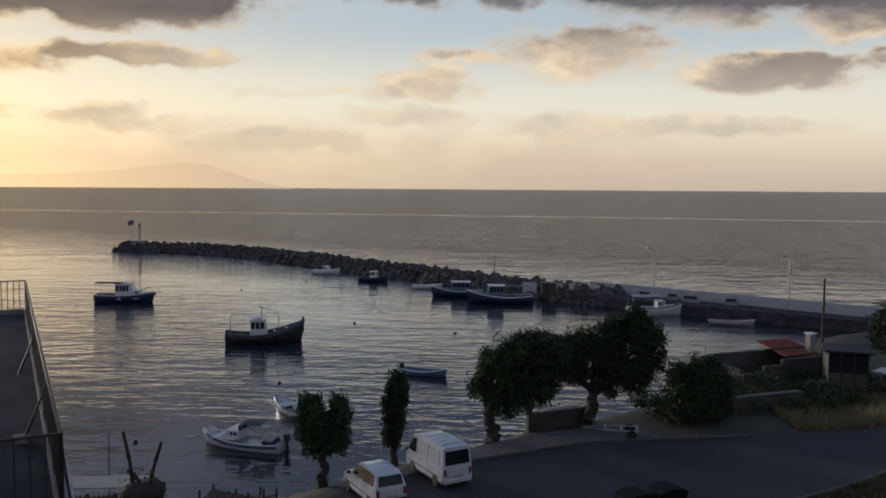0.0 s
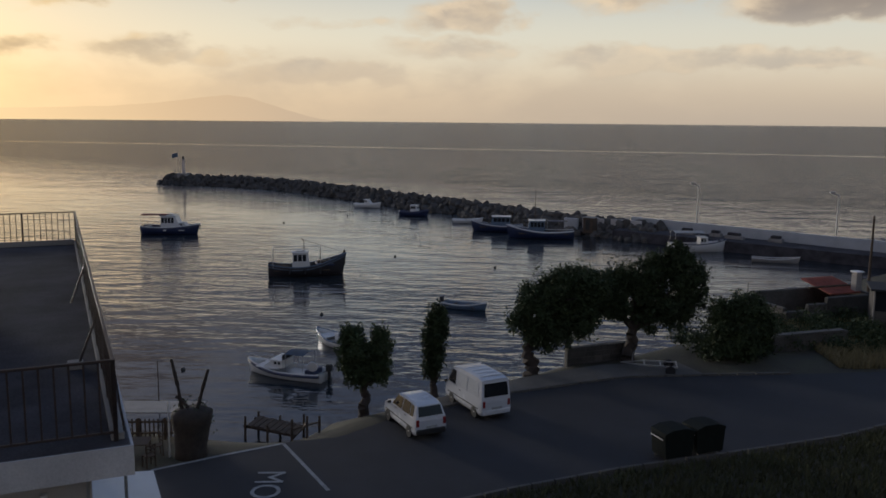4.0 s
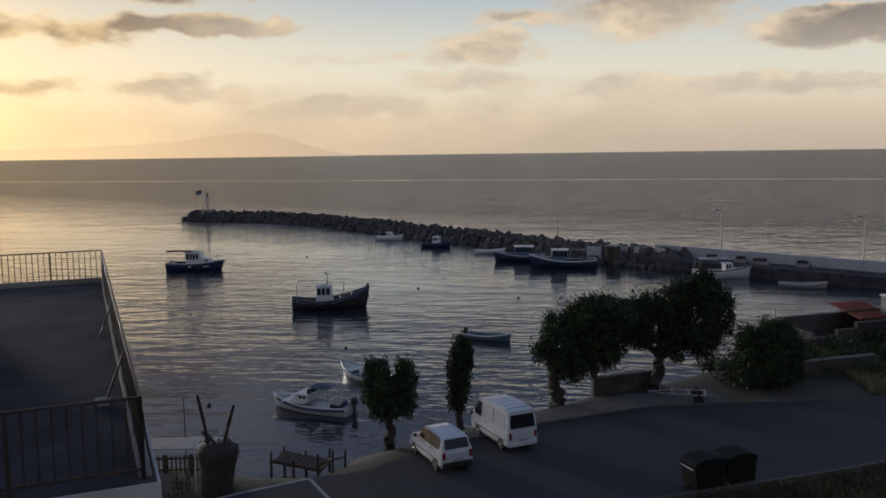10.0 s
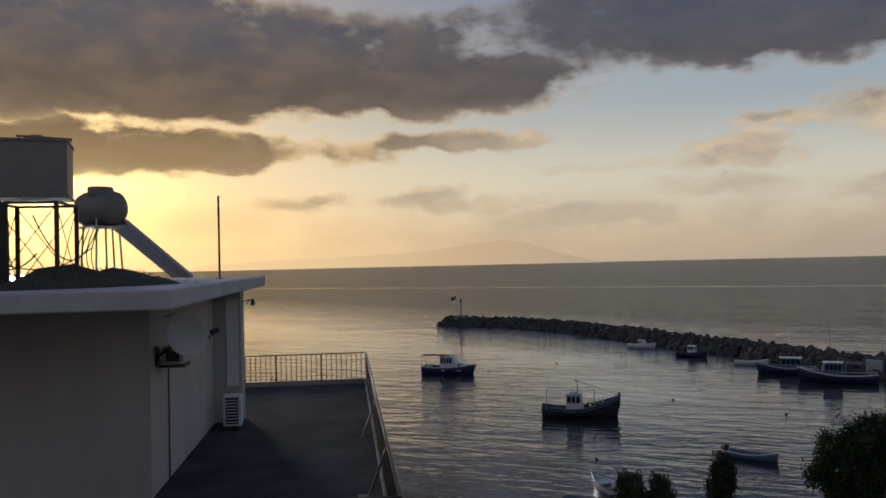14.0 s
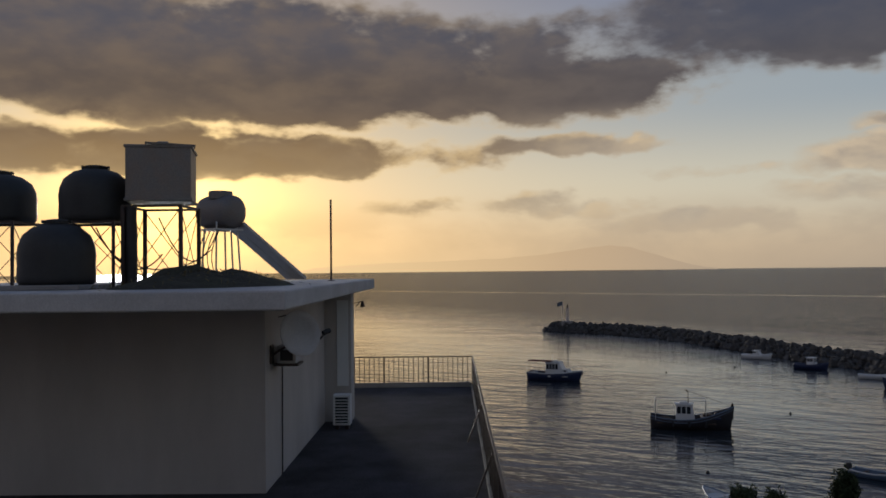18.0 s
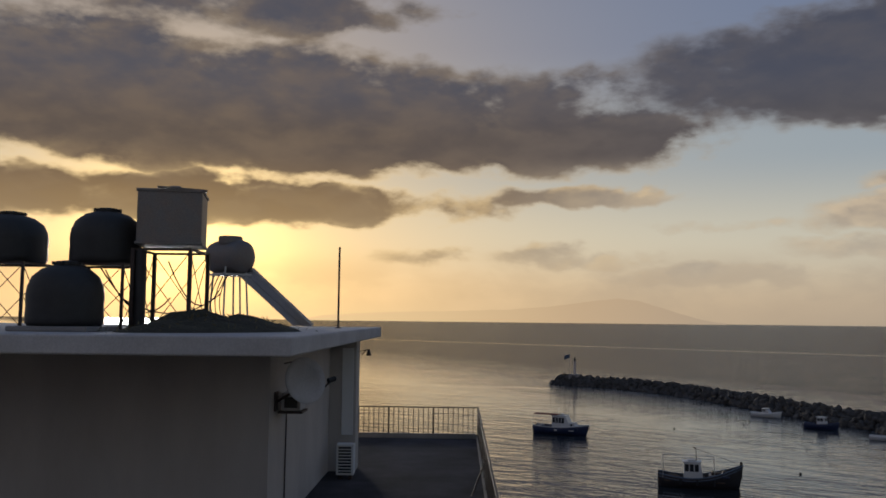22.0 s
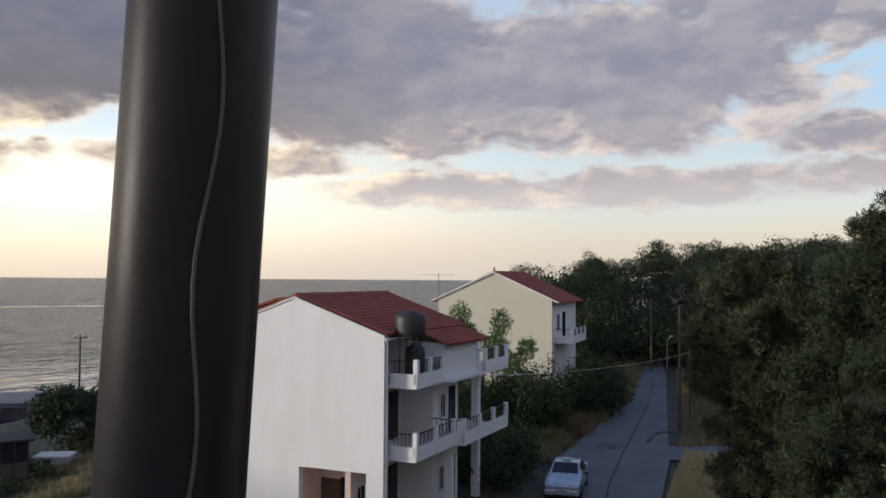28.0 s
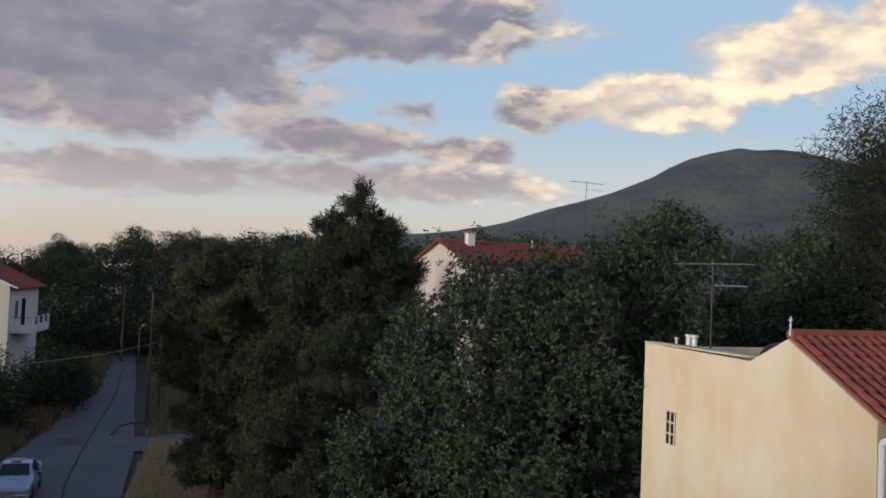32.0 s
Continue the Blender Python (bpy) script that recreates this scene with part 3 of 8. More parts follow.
def frame_m(x, y, z, ax, ay):
    """A pose whose local x axis points along (ax, ay) on the ground."""
    return pose(x, y, z, 0, 0, math.degrees(math.atan2(ay, ax)))


def leaf_cloud(rng, blobs, n, size, narrow=1.0, shell=0.55):
    """Leaf quads scattered through the outer part of a set of ellipsoids."""
    vol = np.array([b[3] * b[4] * b[5] for b in blobs]) ** 0.8
    pick = rng.choice(len(blobs), n, p=vol / vol.sum())
    bl = np.array(blobs)[pick]
    d = rng.normal(size=(n, 3))
    d /= np.linalg.norm(d, axis=1)[:, None]
    r = shell + (1.08 - shell) * rng.random(n) ** 0.6
    clump = 0.78 + 0.3 * np.sin(d[:, 0] * 5 + pick) * np.sin(d[:, 1] * 6 + pick * 2) + 0.15 * np.sin(d[:, 2] * 9 + pick)
    c = bl[:, :3] + d * (r * clump)[:, None] * bl[:, 3:6]
    return c


def leaf_mesh(rng, c, size, narrow, droop=0.0):
    n = len(c)
    u = rng.normal(size=(n, 3))
    u[:, 2] -= droop
    u /= np.linalg.norm(u, axis=1)[:, None]
    w = rng.normal(size=(n, 3))
    w = np.cross(u, w)
    w /= np.linalg.norm(w, axis=1)[:, None] + 1e-9
    s = size * (0.6 + 0.8 * rng.random(n))[:, None]
    a, b = u * s, w * s * narrow * 0.5
    v = np.stack([c, c + a * 0.5 + b, c + a, c + a * 0.5 - b], 1).reshape(-1, 3)
    f = np.arange(4 * n).reshape(n, 4)
    return v, f


# ---------------------------------------------------------------- land and sea
COAST = [(-3000, -600), (-400, -20), (-90, 30), (-40, 36), (-17, 37.5), (-10.7, 36.2), (-8.4, 36.3), (-7.0, 39.2), (-4.3, 41.2), (1.5, 46.2), (5, 49.7),
         (8.6, 51.4), (12.5, 55), (15, 56.2), (20.8, 63), (25, 66.5), (31, 72), (35.5, 81), (42, 84), (48, 79), (66, 84), (95, 88), (150, 90), (300, 140), (1500, 640),
         (4500, 1930), (4500, -4500), (-3000, -4500)]


def smooth01(t):
    t = np.clip(t, 0, 1)
    return t * t * (3 - 2 * t)


def land_height(x, y):
    """Height of the ground: a beach slope at the coast, a low shelf along the road, a rise inland."""
    x, y = np.asarray(x, float), np.asarray(y, float)
    inside = np.zeros(x.shape, bool)
    near = np.full(x.shape, 1e9)
    n = len(COAST)
    for k in range(n):
        (ax, ay), (bx, by) = COAST[k], COAST[(k + 1) % n]
        hit = ((ay > y) != (by > y)) & (x < (bx - ax) * (y - ay) / (by - ay + 1e-12) + ax)
        inside ^= hit
        dx, dy = bx - ax, by - ay
        t = np.clip(((x - ax) * dx + (y - ay) * dy) / (dx * dx + dy * dy), 0, 1)
        near = np.minimum(near, np.hypot(x - ax - t * dx, y - ay - t * dy))
    q = 0.6 * x - 0.4 * y
    top = 1.0 + 3.0 * smooth01((q + 6) / 16) + 0.028 * np.clip(x - 70, 0, 300) + 0.02 * np.clip(-y - 30, 0, 400)
    return np.where(inside, np.minimum(top, 0.05 + 0.42 * near), np.maximum(-4.0, -0.3 * near - 0.05))


def ground_z(x, y):
    return float(land_height([x], [y])[0])


def spaced(*runs):
    out = []
    for a, b, s in runs:
        out += list(np.arange(a, b, s))
    return np.array(out)


gx = spaced((-3000, -400, 400), (-400, -60, 40), (-60, -24, 3), (-24, 50, 0.9), (50, 120, 2.5), (120, 400, 12), (400, 1600, 60), (1600, 4600, 300))
gy = spaced((-4400, -400, 400), (-400, -60, 40), (-60, 12, 3), (12, 92, 0.9), (92, 220, 6), (220, 700, 20), (700, 2300, 120))
GX, GY = np.meshgrid(gx, gy)
GZ = land_height(GX.ravel(), GY.ravel())
rough = np.array([noise.noise((a * 0.35, b * 0.35, 0)) for a, b in zip(GX.ravel(), GY.ravel())])
GZ = GZ + np.where(GZ > 0.2, rough * 0.05, 0)
w_, h_ = len(gx), len(gy)
raw("ground", np.c_[GX.ravel(), GY.ravel(), GZ].tolist(),
    [(j * w_ + i, j * w_ + i + 1, (j + 1) * w_ + i + 1, (j + 1) * w_ + i) for j in range(h_ - 1) for i in range(w_ - 1)], M_SOIL, smooth=True)
tagged(bpy.data.objects["ground"], "uneven dry soil and gravel sloping to the harbour", "ground", kind="structure")

raw("water", [(-5000, -600, 0), (5000, -600, 0), (5000, 5000, 0), (-5000, 5000, 0)], [(0, 1, 2, 3)], M_WATER)
tagged(bpy.data.objects["water"], "grey evening sea with small ripples and calm harbour", "sea", kind="structure")


def resample(pts, n):
    p = np.array(pts, float)
    s = np.r_[0, np.cumsum(np.hypot(*np.diff(p, axis=0).T))]
    t = np.linspace(0, s[-1], n)
    return np.c_[np.interp(t, s, p[:, 0]), np.interp(t, s, p[:, 1])]


def strip(name, left, right, n, m, lift, material, label, category, kind="structure"):
    """A paved strip between two edges, laid over the ground."""
    a, b = resample(left, n), resample(right, n)
    g = np.array([a * (1 - k / m) + b * k / m for k in range(m + 1)]).reshape(-1, 2)
    z = land_height(g[:, 0], g[:, 1]) + lift
    ob = raw(name, np.c_[g, z].tolist(), [(k * n + i, k * n + i + 1, (k + 1) * n + i + 1, (k + 1) * n + i) for k in range(m) for i in range(n - 1)], material, smooth=True)
    return tagged(ob, label, category, kind=kind)


KERB_FAR = [(-13.5, 30.2), (-8.1, 33.9), (-6.0, 34.6), (-4.1, 37.0), (1.4, 41.1), (7.4, 44.2), (12, 45), (16.7, 45.6), (22.5, 46.6), (30, 48.0), (36, 50)]
KERB_NEAR = [(-13, 20), (-5, 26.2), (1.1, 29.8), (5.5, 32), (10.4, 34), (15.9, 36.3), (20, 38.6), (24, 41.5), (30, 44.9), (37, 47.2)]
strip("road", KERB_FAR, KERB_NEAR, 90, 12, 0.09, M_ASPHALT, "dark worn asphalt road along the harbour", "road")
strip("road_2", [(33, 19.8), (35.8, 21.2), (43.5, 25.2), (59, 29.7), (68, 32.2), (95.4, 43.4), (104, 48)], [(33, 14), (36.9, 16), (47.5, 20), (56.3, 23.9), (80.7, 34.5), (96.5, 41.6), (105, 46)], 90, 6, 0.1, M_PALEROAD,
      "grey cracked asphalt side road running inland", "road")
strip("road_3", [(50, 22.6), (56, 17), (66, 7), (74, -2)], [(47, 20.5), (52, 14), (61, 4), (68, -5)], 30, 4, 0.125, M_PALEROAD, "short asphalt lane branching off the side road", "road")
strip("pavement", [(-4.3, 38.9), (1.2, 43.2), (6.5, 46.5), (11, 47.6)], [(-3.7, 37.45), (1.4, 41.25), (7.4, 44.35), (12, 45.15)], 50, 3, 0.11, M_PAVE,
      "pale dusty concrete verge along the quay road", "pavement")

strip("road_4", [(25.0, 47.0), (30, 48.0), (36, 50), (46, 54)], [(25.6, 42.6), (30, 44.9), (37, 47.2), (47, 51)], 40, 4, 0.13, M_PALEROAD, "pale dusty end of the harbour lane", "road")
strip("path", [(24.0, 51.2), (27.0, 53.6), (30.0, 56.3), (34, 61)], [(25.4, 49.5), (28.2, 52.4), (31.2, 55.1), (35.4, 60)], 30, 3, 0.1, M_PALEROAD, "narrow pale dusty path to the shore", "path")
strip("ground_plot", [(40.5, 15.6), (44.2, 18.3), (48.6, 19.2), (51.0, 17.4)], [(38, 4), (44, 3), (50, 3), (56, 6)], 30, 12, 0.05, M_STRAW, "straw covered empty plot beside the side road", "ground")
strip("ground_corner", [(52.2, 22.6), (55.5, 24.4), (62, 26.8), (75, 31.6)], [(56.2, 19.0), (60, 20), (68, 23), (80, 28)], 30, 6, 0.05, M_SOIL, "dry grass corner between two lanes", "ground")


def line_strip(name, pts, width, lift, material, parent=None):
    p = resample(pts, 40)
    d = np.gradient(p, axis=0)
    d /= np.hypot(d[:, 0], d[:, 1])[:, None]
    nrm = np.c_[-d[:, 1], d[:, 0]] * width / 2
    a, b = p + nrm, p - nrm
    za, zb = land_height(*a.T) + lift, land_height(*b.T) + lift
    v = [(*q, z) for q, z in zip(a, za)] + [(*q, z) for q, z in zip(b, zb)]
    return raw(name, v, [(i, i + 1, 41 + i, 40 + i) for i in range(39)], material, parent)


def kerb(name, pts, label):
    """A real step of kerb stones, each its own piece."""
    base = thing(name, pose(0, 0, 0), label, "kerb", kind="structure")
    p = resample(pts, int(np.hypot(*np.diff(np.array(pts), axis=0).T).sum() / 0.95))
    first = None
    for (ax, ay), (bx, by) in zip(p, p[1:]):
        mid = ((ax + bx) / 2, (ay + by) / 2)
        m = frame_m(mid[0], mid[1], ground_z(*mid), bx - ax, by - ay)
        if first is None:
            first = part("kerb_stone", box(B(), (-0.46, -0.08, -0.2), (0.46, 0.08, 0.2), 0.015), M_PAVE, base, m=m)
        else:
            share("kerb_stone", first, base, m)


kerb("kerb_1", KERB_NEAR[1:8], "pale concrete kerb between road and grass")
kerb("kerb_2", KERB_FAR[3:8], "worn concrete kerb on the quay side")
kerb("kerb_3", [(51.5, 23.2), (55, 24.2), (57.5, 22.5), (56.5, 19.8)], "low kerb round a grass corner")
SEAM = [(36.9, 18.6), (39.4, 19.8), (46.8, 22.7), (66.0, 29.8), (82.0, 36.4)]
crack = line_strip("tar_seam", SEAM, 0.07, 0.135, M_RUBBER)
tagged(crack, "dark tar seam along the side road", "road seam", kind="structure")
mh = thing("manhole_cover", pose(49.1, 24.6, ground_z(49.1, 24.6) + 0.11, 0, 0, 20), "round iron manhole cover in a pale patch of road", "manhole")
part("cover_patch", box(B(), (-1.0, -0.75, 0.0), (1.0, 0.75, 0.015), 0.004), M_PAVE, mh)
part("cover_lid", lathe(B(), [(0.42, 0.016), (0.42, 0.03), (0.36, 0.034), (0.02, 0.03)], 20), M_IRON, mh)
mark = thing("road_marking", pose(0, 0, 0), "faded white stop line and lettering on asphalt", "road marking")
line_strip("stop_line", [(-8.2, 33.7), (-5.5, 29.3)], 0.15, 0.105, M_ROADP, mark)
line_strip("edge_line", [(-12.6, 30.6), (-10.3, 32.3), (-8.2, 33.7)], 0.16, 0.105, M_ROADP, mark)


def word(text, x, y, ax, ay, size, parent, material, depth=0.004, lift=0.11):
    cu = bpy.data.curves.new("lettering", "FONT")
    cu.body, cu.size, cu.extrude = text, size, depth
    me_ob = new("lettering", cu)
    me = bpy.data.meshes.new_from_object(me_ob.evaluated_get(bpy.context.evaluated_depsgraph_get()))
    bpy.data.objects.remove(me_ob)
    ob = new("lettering", me)
    me.materials.clear()
    me.materials.append(material)
    ob.parent = parent
    ob.matrix_basis = frame_m(x, y, ground_z(x, y) + lift, ax, ay)
    return ob


# ---------------------------------------------------------------- breakwater and quay
def rock_mesh(seed, sub=2):
    bm = B()
    bmesh.ops.create_icosphere(bm, subdivisions=sub, radius=0.5)
    for v in bm.verts:
        k = noise.noise(v.co * 1.7 + Vector((seed * 7.3, 0, 0))) * 0.35 + noise.noise(v.co * 4 + Vector((0, seed * 3.1, 0))) * 0.1
        v.co *= 1 + k
    rq = random.Random(seed)
    for _ in range(9):
        n = Vector((rq.gauss(0, 1), rq.gauss(0, 1), rq.gauss(0, 1))).normalized()
        h = rq.uniform(0.26, 0.4)
        for v in bm.verts:
            o = v.co.dot(n) - h
            if o > 0:
                v.co -= n * o
    for v in bm.verts:
        v.co.z *= 0.8
    me = bpy.data.meshes.new("stone")
    bm.to_mesh(me)
    bm.free()
    me.materials.append(M_STONE)
    return me


def breakwater():
    base = thing("breakwater", pose(0, 0, 0), "long rubble breakwater of dark rough boulders", "breakwater", kind="structure")
    near = [(-71, 185), (-54.8, 180), (-40.8, 171.6), (-26.6, 156.6), (-14.7, 142), (-4.9, 132.5), (1.5, 122.5), (8, 114.5), (14, 109), (19, 104)]
    c = resample(near, 130)
    d = np.gradient(c, axis=0)
    d /= np.hypot(d[:, 0], d[:, 1])[:, None]
    nrm = np.c_[-d[:, 1], d[:, 0]]
    prof = [(-0.4, -1.0), (1.2, 0.5), (2.6, 1.3), (4.6, 1.35), (6.5, 0.4), (8.5, -1.2)]
    v, fcs = [], []
    for p, nn in zip(c, nrm):
        for o, z in prof:
            v.append((*(p + nn * o), z + random.uniform(-0.1, 0.1)))
    k = len(prof)
    for i in range(len(c) - 1):
        for j in range(k - 1):
            fcs.append((i * k + j, i * k + j + 1, (i + 1) * k + j + 1, (i + 1) * k + j))
    raw("rubble_core", v, fcs, M_STONE, base)
    rng = random.Random(4)
    kinds = [rock_mesh(s) for s in range(7)]
    spots = []
    for i in range(len(c)):
        for o, z in ((0.0, 0.1), (1.0, 0.55), (1.9, 1.05), (2.9, 1.45), (4.0, 1.5), (5.2, 1.1), (6.6, 0.4)):
            for _ in range(2 if o < 4.5 else 1):
                p = c[i] + nrm[i] * (o + rng.uniform(-0.5, 0.5)) + d[i] * rng.uniform(-0.7, 0.7)
                spots.append((p[0], p[1], z + rng.uniform(-0.25, 0.2), rng.uniform(0.8, 1.75), i, o))
    nearest = sorted(spots, key=lambda s: -s[4] - (3 if s[5] < 3.5 else 0))
    vs, fs = [], []
    for n_, (x, y, z, s, i, o) in enumerate(nearest):
        m = Matrix.LocRotScale((x, y, z), Euler((rng.uniform(0, 6), rng.uniform(0, 6), rng.uniform(0, 6))), (s * rng.uniform(0.8, 1.3), s, s * rng.uniform(0.7, 1.0)))
        me = kinds[n_ % 7]
        if n_ < 300:
            ob = new("stone", me)
            ob.parent, ob.matrix_basis = base, m
        else:
            b0 = len(vs)
            vs += [tuple(m @ q.co) for q in me.vertices]
            fs += [tuple(b0 + t for t in p.vertices) for p in me.polygons]
    tagged(raw("boulders", vs, fs, M_STONE, base), kind="stuff")
    return base


breakwater()

QA, QB = (16.0, 106.5), (51.0, 79.5)             # the quay's inner edge
WA, WB = (19.0, 110.8), (58.0, 76.5)             # the sea wall's foot


def quay():
    q = thing("quay", pose(0, 0, 0), "concrete quay with a whitewashed sea wall", "quay", kind="structure")
    bm = B()
    out = [QA, QB, WB, WA]
    extrude_poly(bm, [(x, y) for x, y in out], 3.2, Matrix.Translation((0, 0, -2.0)))
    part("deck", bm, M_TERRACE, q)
    d = Vector((WB[0] - WA[0], WB[1] - WA[1], 0))
    n = int(d.length / 4.0)
    first = None
    for k in range(n):
        p = Vector((*WA, 0)) + d * (k + 0.5) / n
        m = frame_m(p.x, p.y, 1.2, d.x, d.y)
        if first is None:
            first = part("wall_panel", box(B(), (-d.length / n / 2 + 0.004, 0, 0), (d.length / n / 2 - 0.004, 0.4, 1.15), 0.01), M_WALLW, q, "whitewashed wall section", m=m)
        else:
            share("wall_panel", first, q, m)
    # rubble on the sea side
    rng = random.Random(8)
    vs, fs = [], []
    me = rock_mesh(11)
    nv = Vector((-d.y, d.x, 0)).normalized()
    for k in range(220):
        p = Vector((*WA, 0)) + d * rng.random() + nv * rng.uniform(0.8, 4.0)
        s = rng.uniform(0.8, 1.6)
        m = Matrix.LocRotScale((p.x, p.y, rng.uniform(0.2, 1.3)), Euler((rng.uniform(0, 6), rng.uniform(0, 6), 0)), (s, s, s))
        b0 = len(vs)
        vs += [tuple(m @ v.co) for v in me.vertices]
        fs += [tuple(b0 + t for t in f.vertices) for f in me.polygons]
    tagged(raw("boulders", vs, fs, M_STONE, q), kind="stuff")
    # low tan walls, a hut and crates where the quay meets the rocks
    for x, y, w, h, mt in ((14.2, 111.2, 3.0, 0.9, M_BEIGE), (18.0, 108.6, 4.2, 1.0, M_BEIGE), (11.5, 112.6, 2.0, 0.7, M_WALLW)):
        part("low_wall", box(B(), (-w / 2, -0.2, -0.8), (w / 2, 0.2, h), 0.04), mt, q, m=frame_m(x, y, 1.2, 0.8, -0.6))
    hut = thing("quay_hut", frame_m(13.6, 109.6, 1.0, 0.8, -0.6), "small dark harbour hut beside the rocks", "hut")
    part("hut_wall", box(B(), (-0.7, -0.6, -0.6), (0.7, 0.6, 1.3), 0.02), M_WOOD, hut)
    part("hut_roof", box(B(), (-0.85, -0.75, 1.3), (0.85, 0.75, 1.4), 0.02), M_CONC, hut)
    part("door", box(B(), (-0.3, -0.64, -0.2), (0.3, -0.604, 1.1)), M_BLACK, hut)
    for k, (x, y, s) in enumerate(((24.5, 103.4, 0.9), (27.4, 101.6, 0.7), (33.0, 97.4, 0.8), (29.0, 99.6, 1.1))):
        c = thing("fish_crate", frame_m(x, y, 1.2, 0.75, -0.66), "grey stacked crates on the quay", "crate", "crates on the quay")
        part("crate_lower", box(B(), (-s, -0.35, 0), (s, 0.35, 0.4), 0.03), M_CONC, c)
        part("crate_upper", box(B(), (-s * 0.7, -0.3, 0.404), (s * 0.6, 0.3, 0.72), 0.03), M_TERRACE, c)


quay()


# ---------------------------------------------------------------- the neighbouring building with its roof terrace
NB = frame_m(-4.55, 10.0, 10.5, -0.457, 0.889)


def railing(name, m, length, label, height=1.05, step=0.165, group="terrace railings", bays=True):
    r = thing(name, m, label, "railing", group)
    n = max(1, round(length / 1.55))
    part("handrail", box(B(), (0, -0.022, height - 0.035), (length, 0.022, height), 0.006), M_IRON, r)
    part("bottom_rail", box(B(), (0, -0.014, 0.1), (length, 0.014, 0.13)), M_IRON, r)
    post = None
    for k in range(n + 1):
        t = Matrix.Translation((length * k / n, 0, 0))
        if post is None:
            post = part("post", box(B(), (-0.027, -0.027, 0), (0.027, 0.027, height)), M_IRON, r, m=t)
        else:
            share("post", post, r, t)
    bal = None
    k = int(length / step)
    for i in range(1, k):
        t = Matrix.Translation((length * i / k, 0, 0))
        if bal is None:
            bal = part("baluster", box(B(), (-0.012, -0.012, 0.12), (0.012, 0.012, height - 0.03)), M_IRON, r, m=t)
        else:
            share("baluster", bal, r, t)
    return r


def neighbour():
    b = thing("neighbour_building", NB, "beige rendered building with roof terrace and flat overhanging roof", "building")
    part("lower_wall", box(B(), (0.35, 0.3, -9.9), (18.0, 14, -0.4)), M_BEIGE, b, "beige rendered lower storeys")
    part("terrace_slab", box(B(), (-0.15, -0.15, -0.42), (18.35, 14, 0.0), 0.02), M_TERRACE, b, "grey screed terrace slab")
    part("slab_edge", box(B(), (-0.19, -0.19, -0.40), (18.39, -0.155, -0.02)), M_SLAB, b)
    part("slab_edge", box(B(), (-0.19, -0.155, -0.40), (-0.155, 14, -0.02)), M_SLAB, b)
    part("terrace_upstand", box(B(), (0.0, -0.1, 0.004), (18.2, 0.06, 0.1), 0.01), M_CONC, b)
    part("terrace_upstand", box(B(), (18.1, 0.06, 0.004), (18.25, 13.9, 0.16), 0.01), M_CONC, b)
    part("penthouse_wall", box(B(), (4.5, 4.05, 0.004), (13.3, 14, 3.46)), M_BEIGE, b, "plain beige rendered penthouse wall")
    part("wing_wall", box(B(), (11.7, 3.35, 0.004), (12.4, 4.05, 3.46), 0.01), M_BEIGE, b)
    part("corner_trim", box(B(), (11.66, 3.42, 0.95), (11.695, 3.72, 3.2), 0.005), M_WHITE, b, "pale vertical panel")
    part("roof_slab", box(B(), (0.5, 2.9, 3.465), (13.7, 14.6, 3.74), 0.03), M_SLAB, b, "weathered concrete roof slab")
    # No recess is cut: a dark sheet before the wall gives the doorway's shade.
    dw = part("doorway", box(B(), (0.28, 0.9, -3.0), (0.345, 1.9, -0.75)), M_GLASSD, b, "flat dark sheet for the shade in a doorway")
    part("door_frame", box(B(), (0.25, 0.82, -3.0), (0.34, 0.9, -0.68)), M_WHITE, dw)
    part("door_frame", box(B(), (0.25, 1.9, -3.0), (0.34, 1.98, -0.68)), M_WHITE, dw)
    # ladder-like steel frame on the near corner
    for o in (-0.1, 0.35):
        bm = B()
        rod(bm, (0.2, o, -5), (0.2, o, -0.42), 0.02)
        part("ladder_rail", bm, M_STEEL, b)
    for k in range(12):
        part("ladder_rung", rod(B(), (0.2, -0.1, -4.6 + k * 0.32), (0.2, 0.35, -4.6 + k * 0.32), 0.012), M_STEEL, b)
    # rails, the long one propped by braces
    railing("terrace_railing", NB @ pose(0, 0, 0, 0, 0, 90), 13.5, "dark iron railing along the terrace front")
    side = railing("terrace_railing", NB @ pose(0, 0, 0.0), 18.15, "dark iron railing along the terrace side with braces")
    railing("terrace_railing", NB @ pose(18.15, 0, 0.0, 0, 0, 90), 13.5, "dark iron railing at the seaward end of the terrace")
    for k in (3.6, 8.8):
        part("brace", beam(B(), (k, 0, 0.9), (k, 0.34, 0.02), 0.035), M_IRON, side)
    part("brace_foot", box(B(), (3.45, 0.26, 0.0), (3.75, 0.5, 0.1), 0.02), M_CONC, side)
    for k in range(11):
        part("stay", beam(B(), (k * 1.75 + 0.05, -0.02, 0.9), (k * 1.75 + 0.05, -0.1, 0.1), 0.02), M_IRON, side)


neighbour()


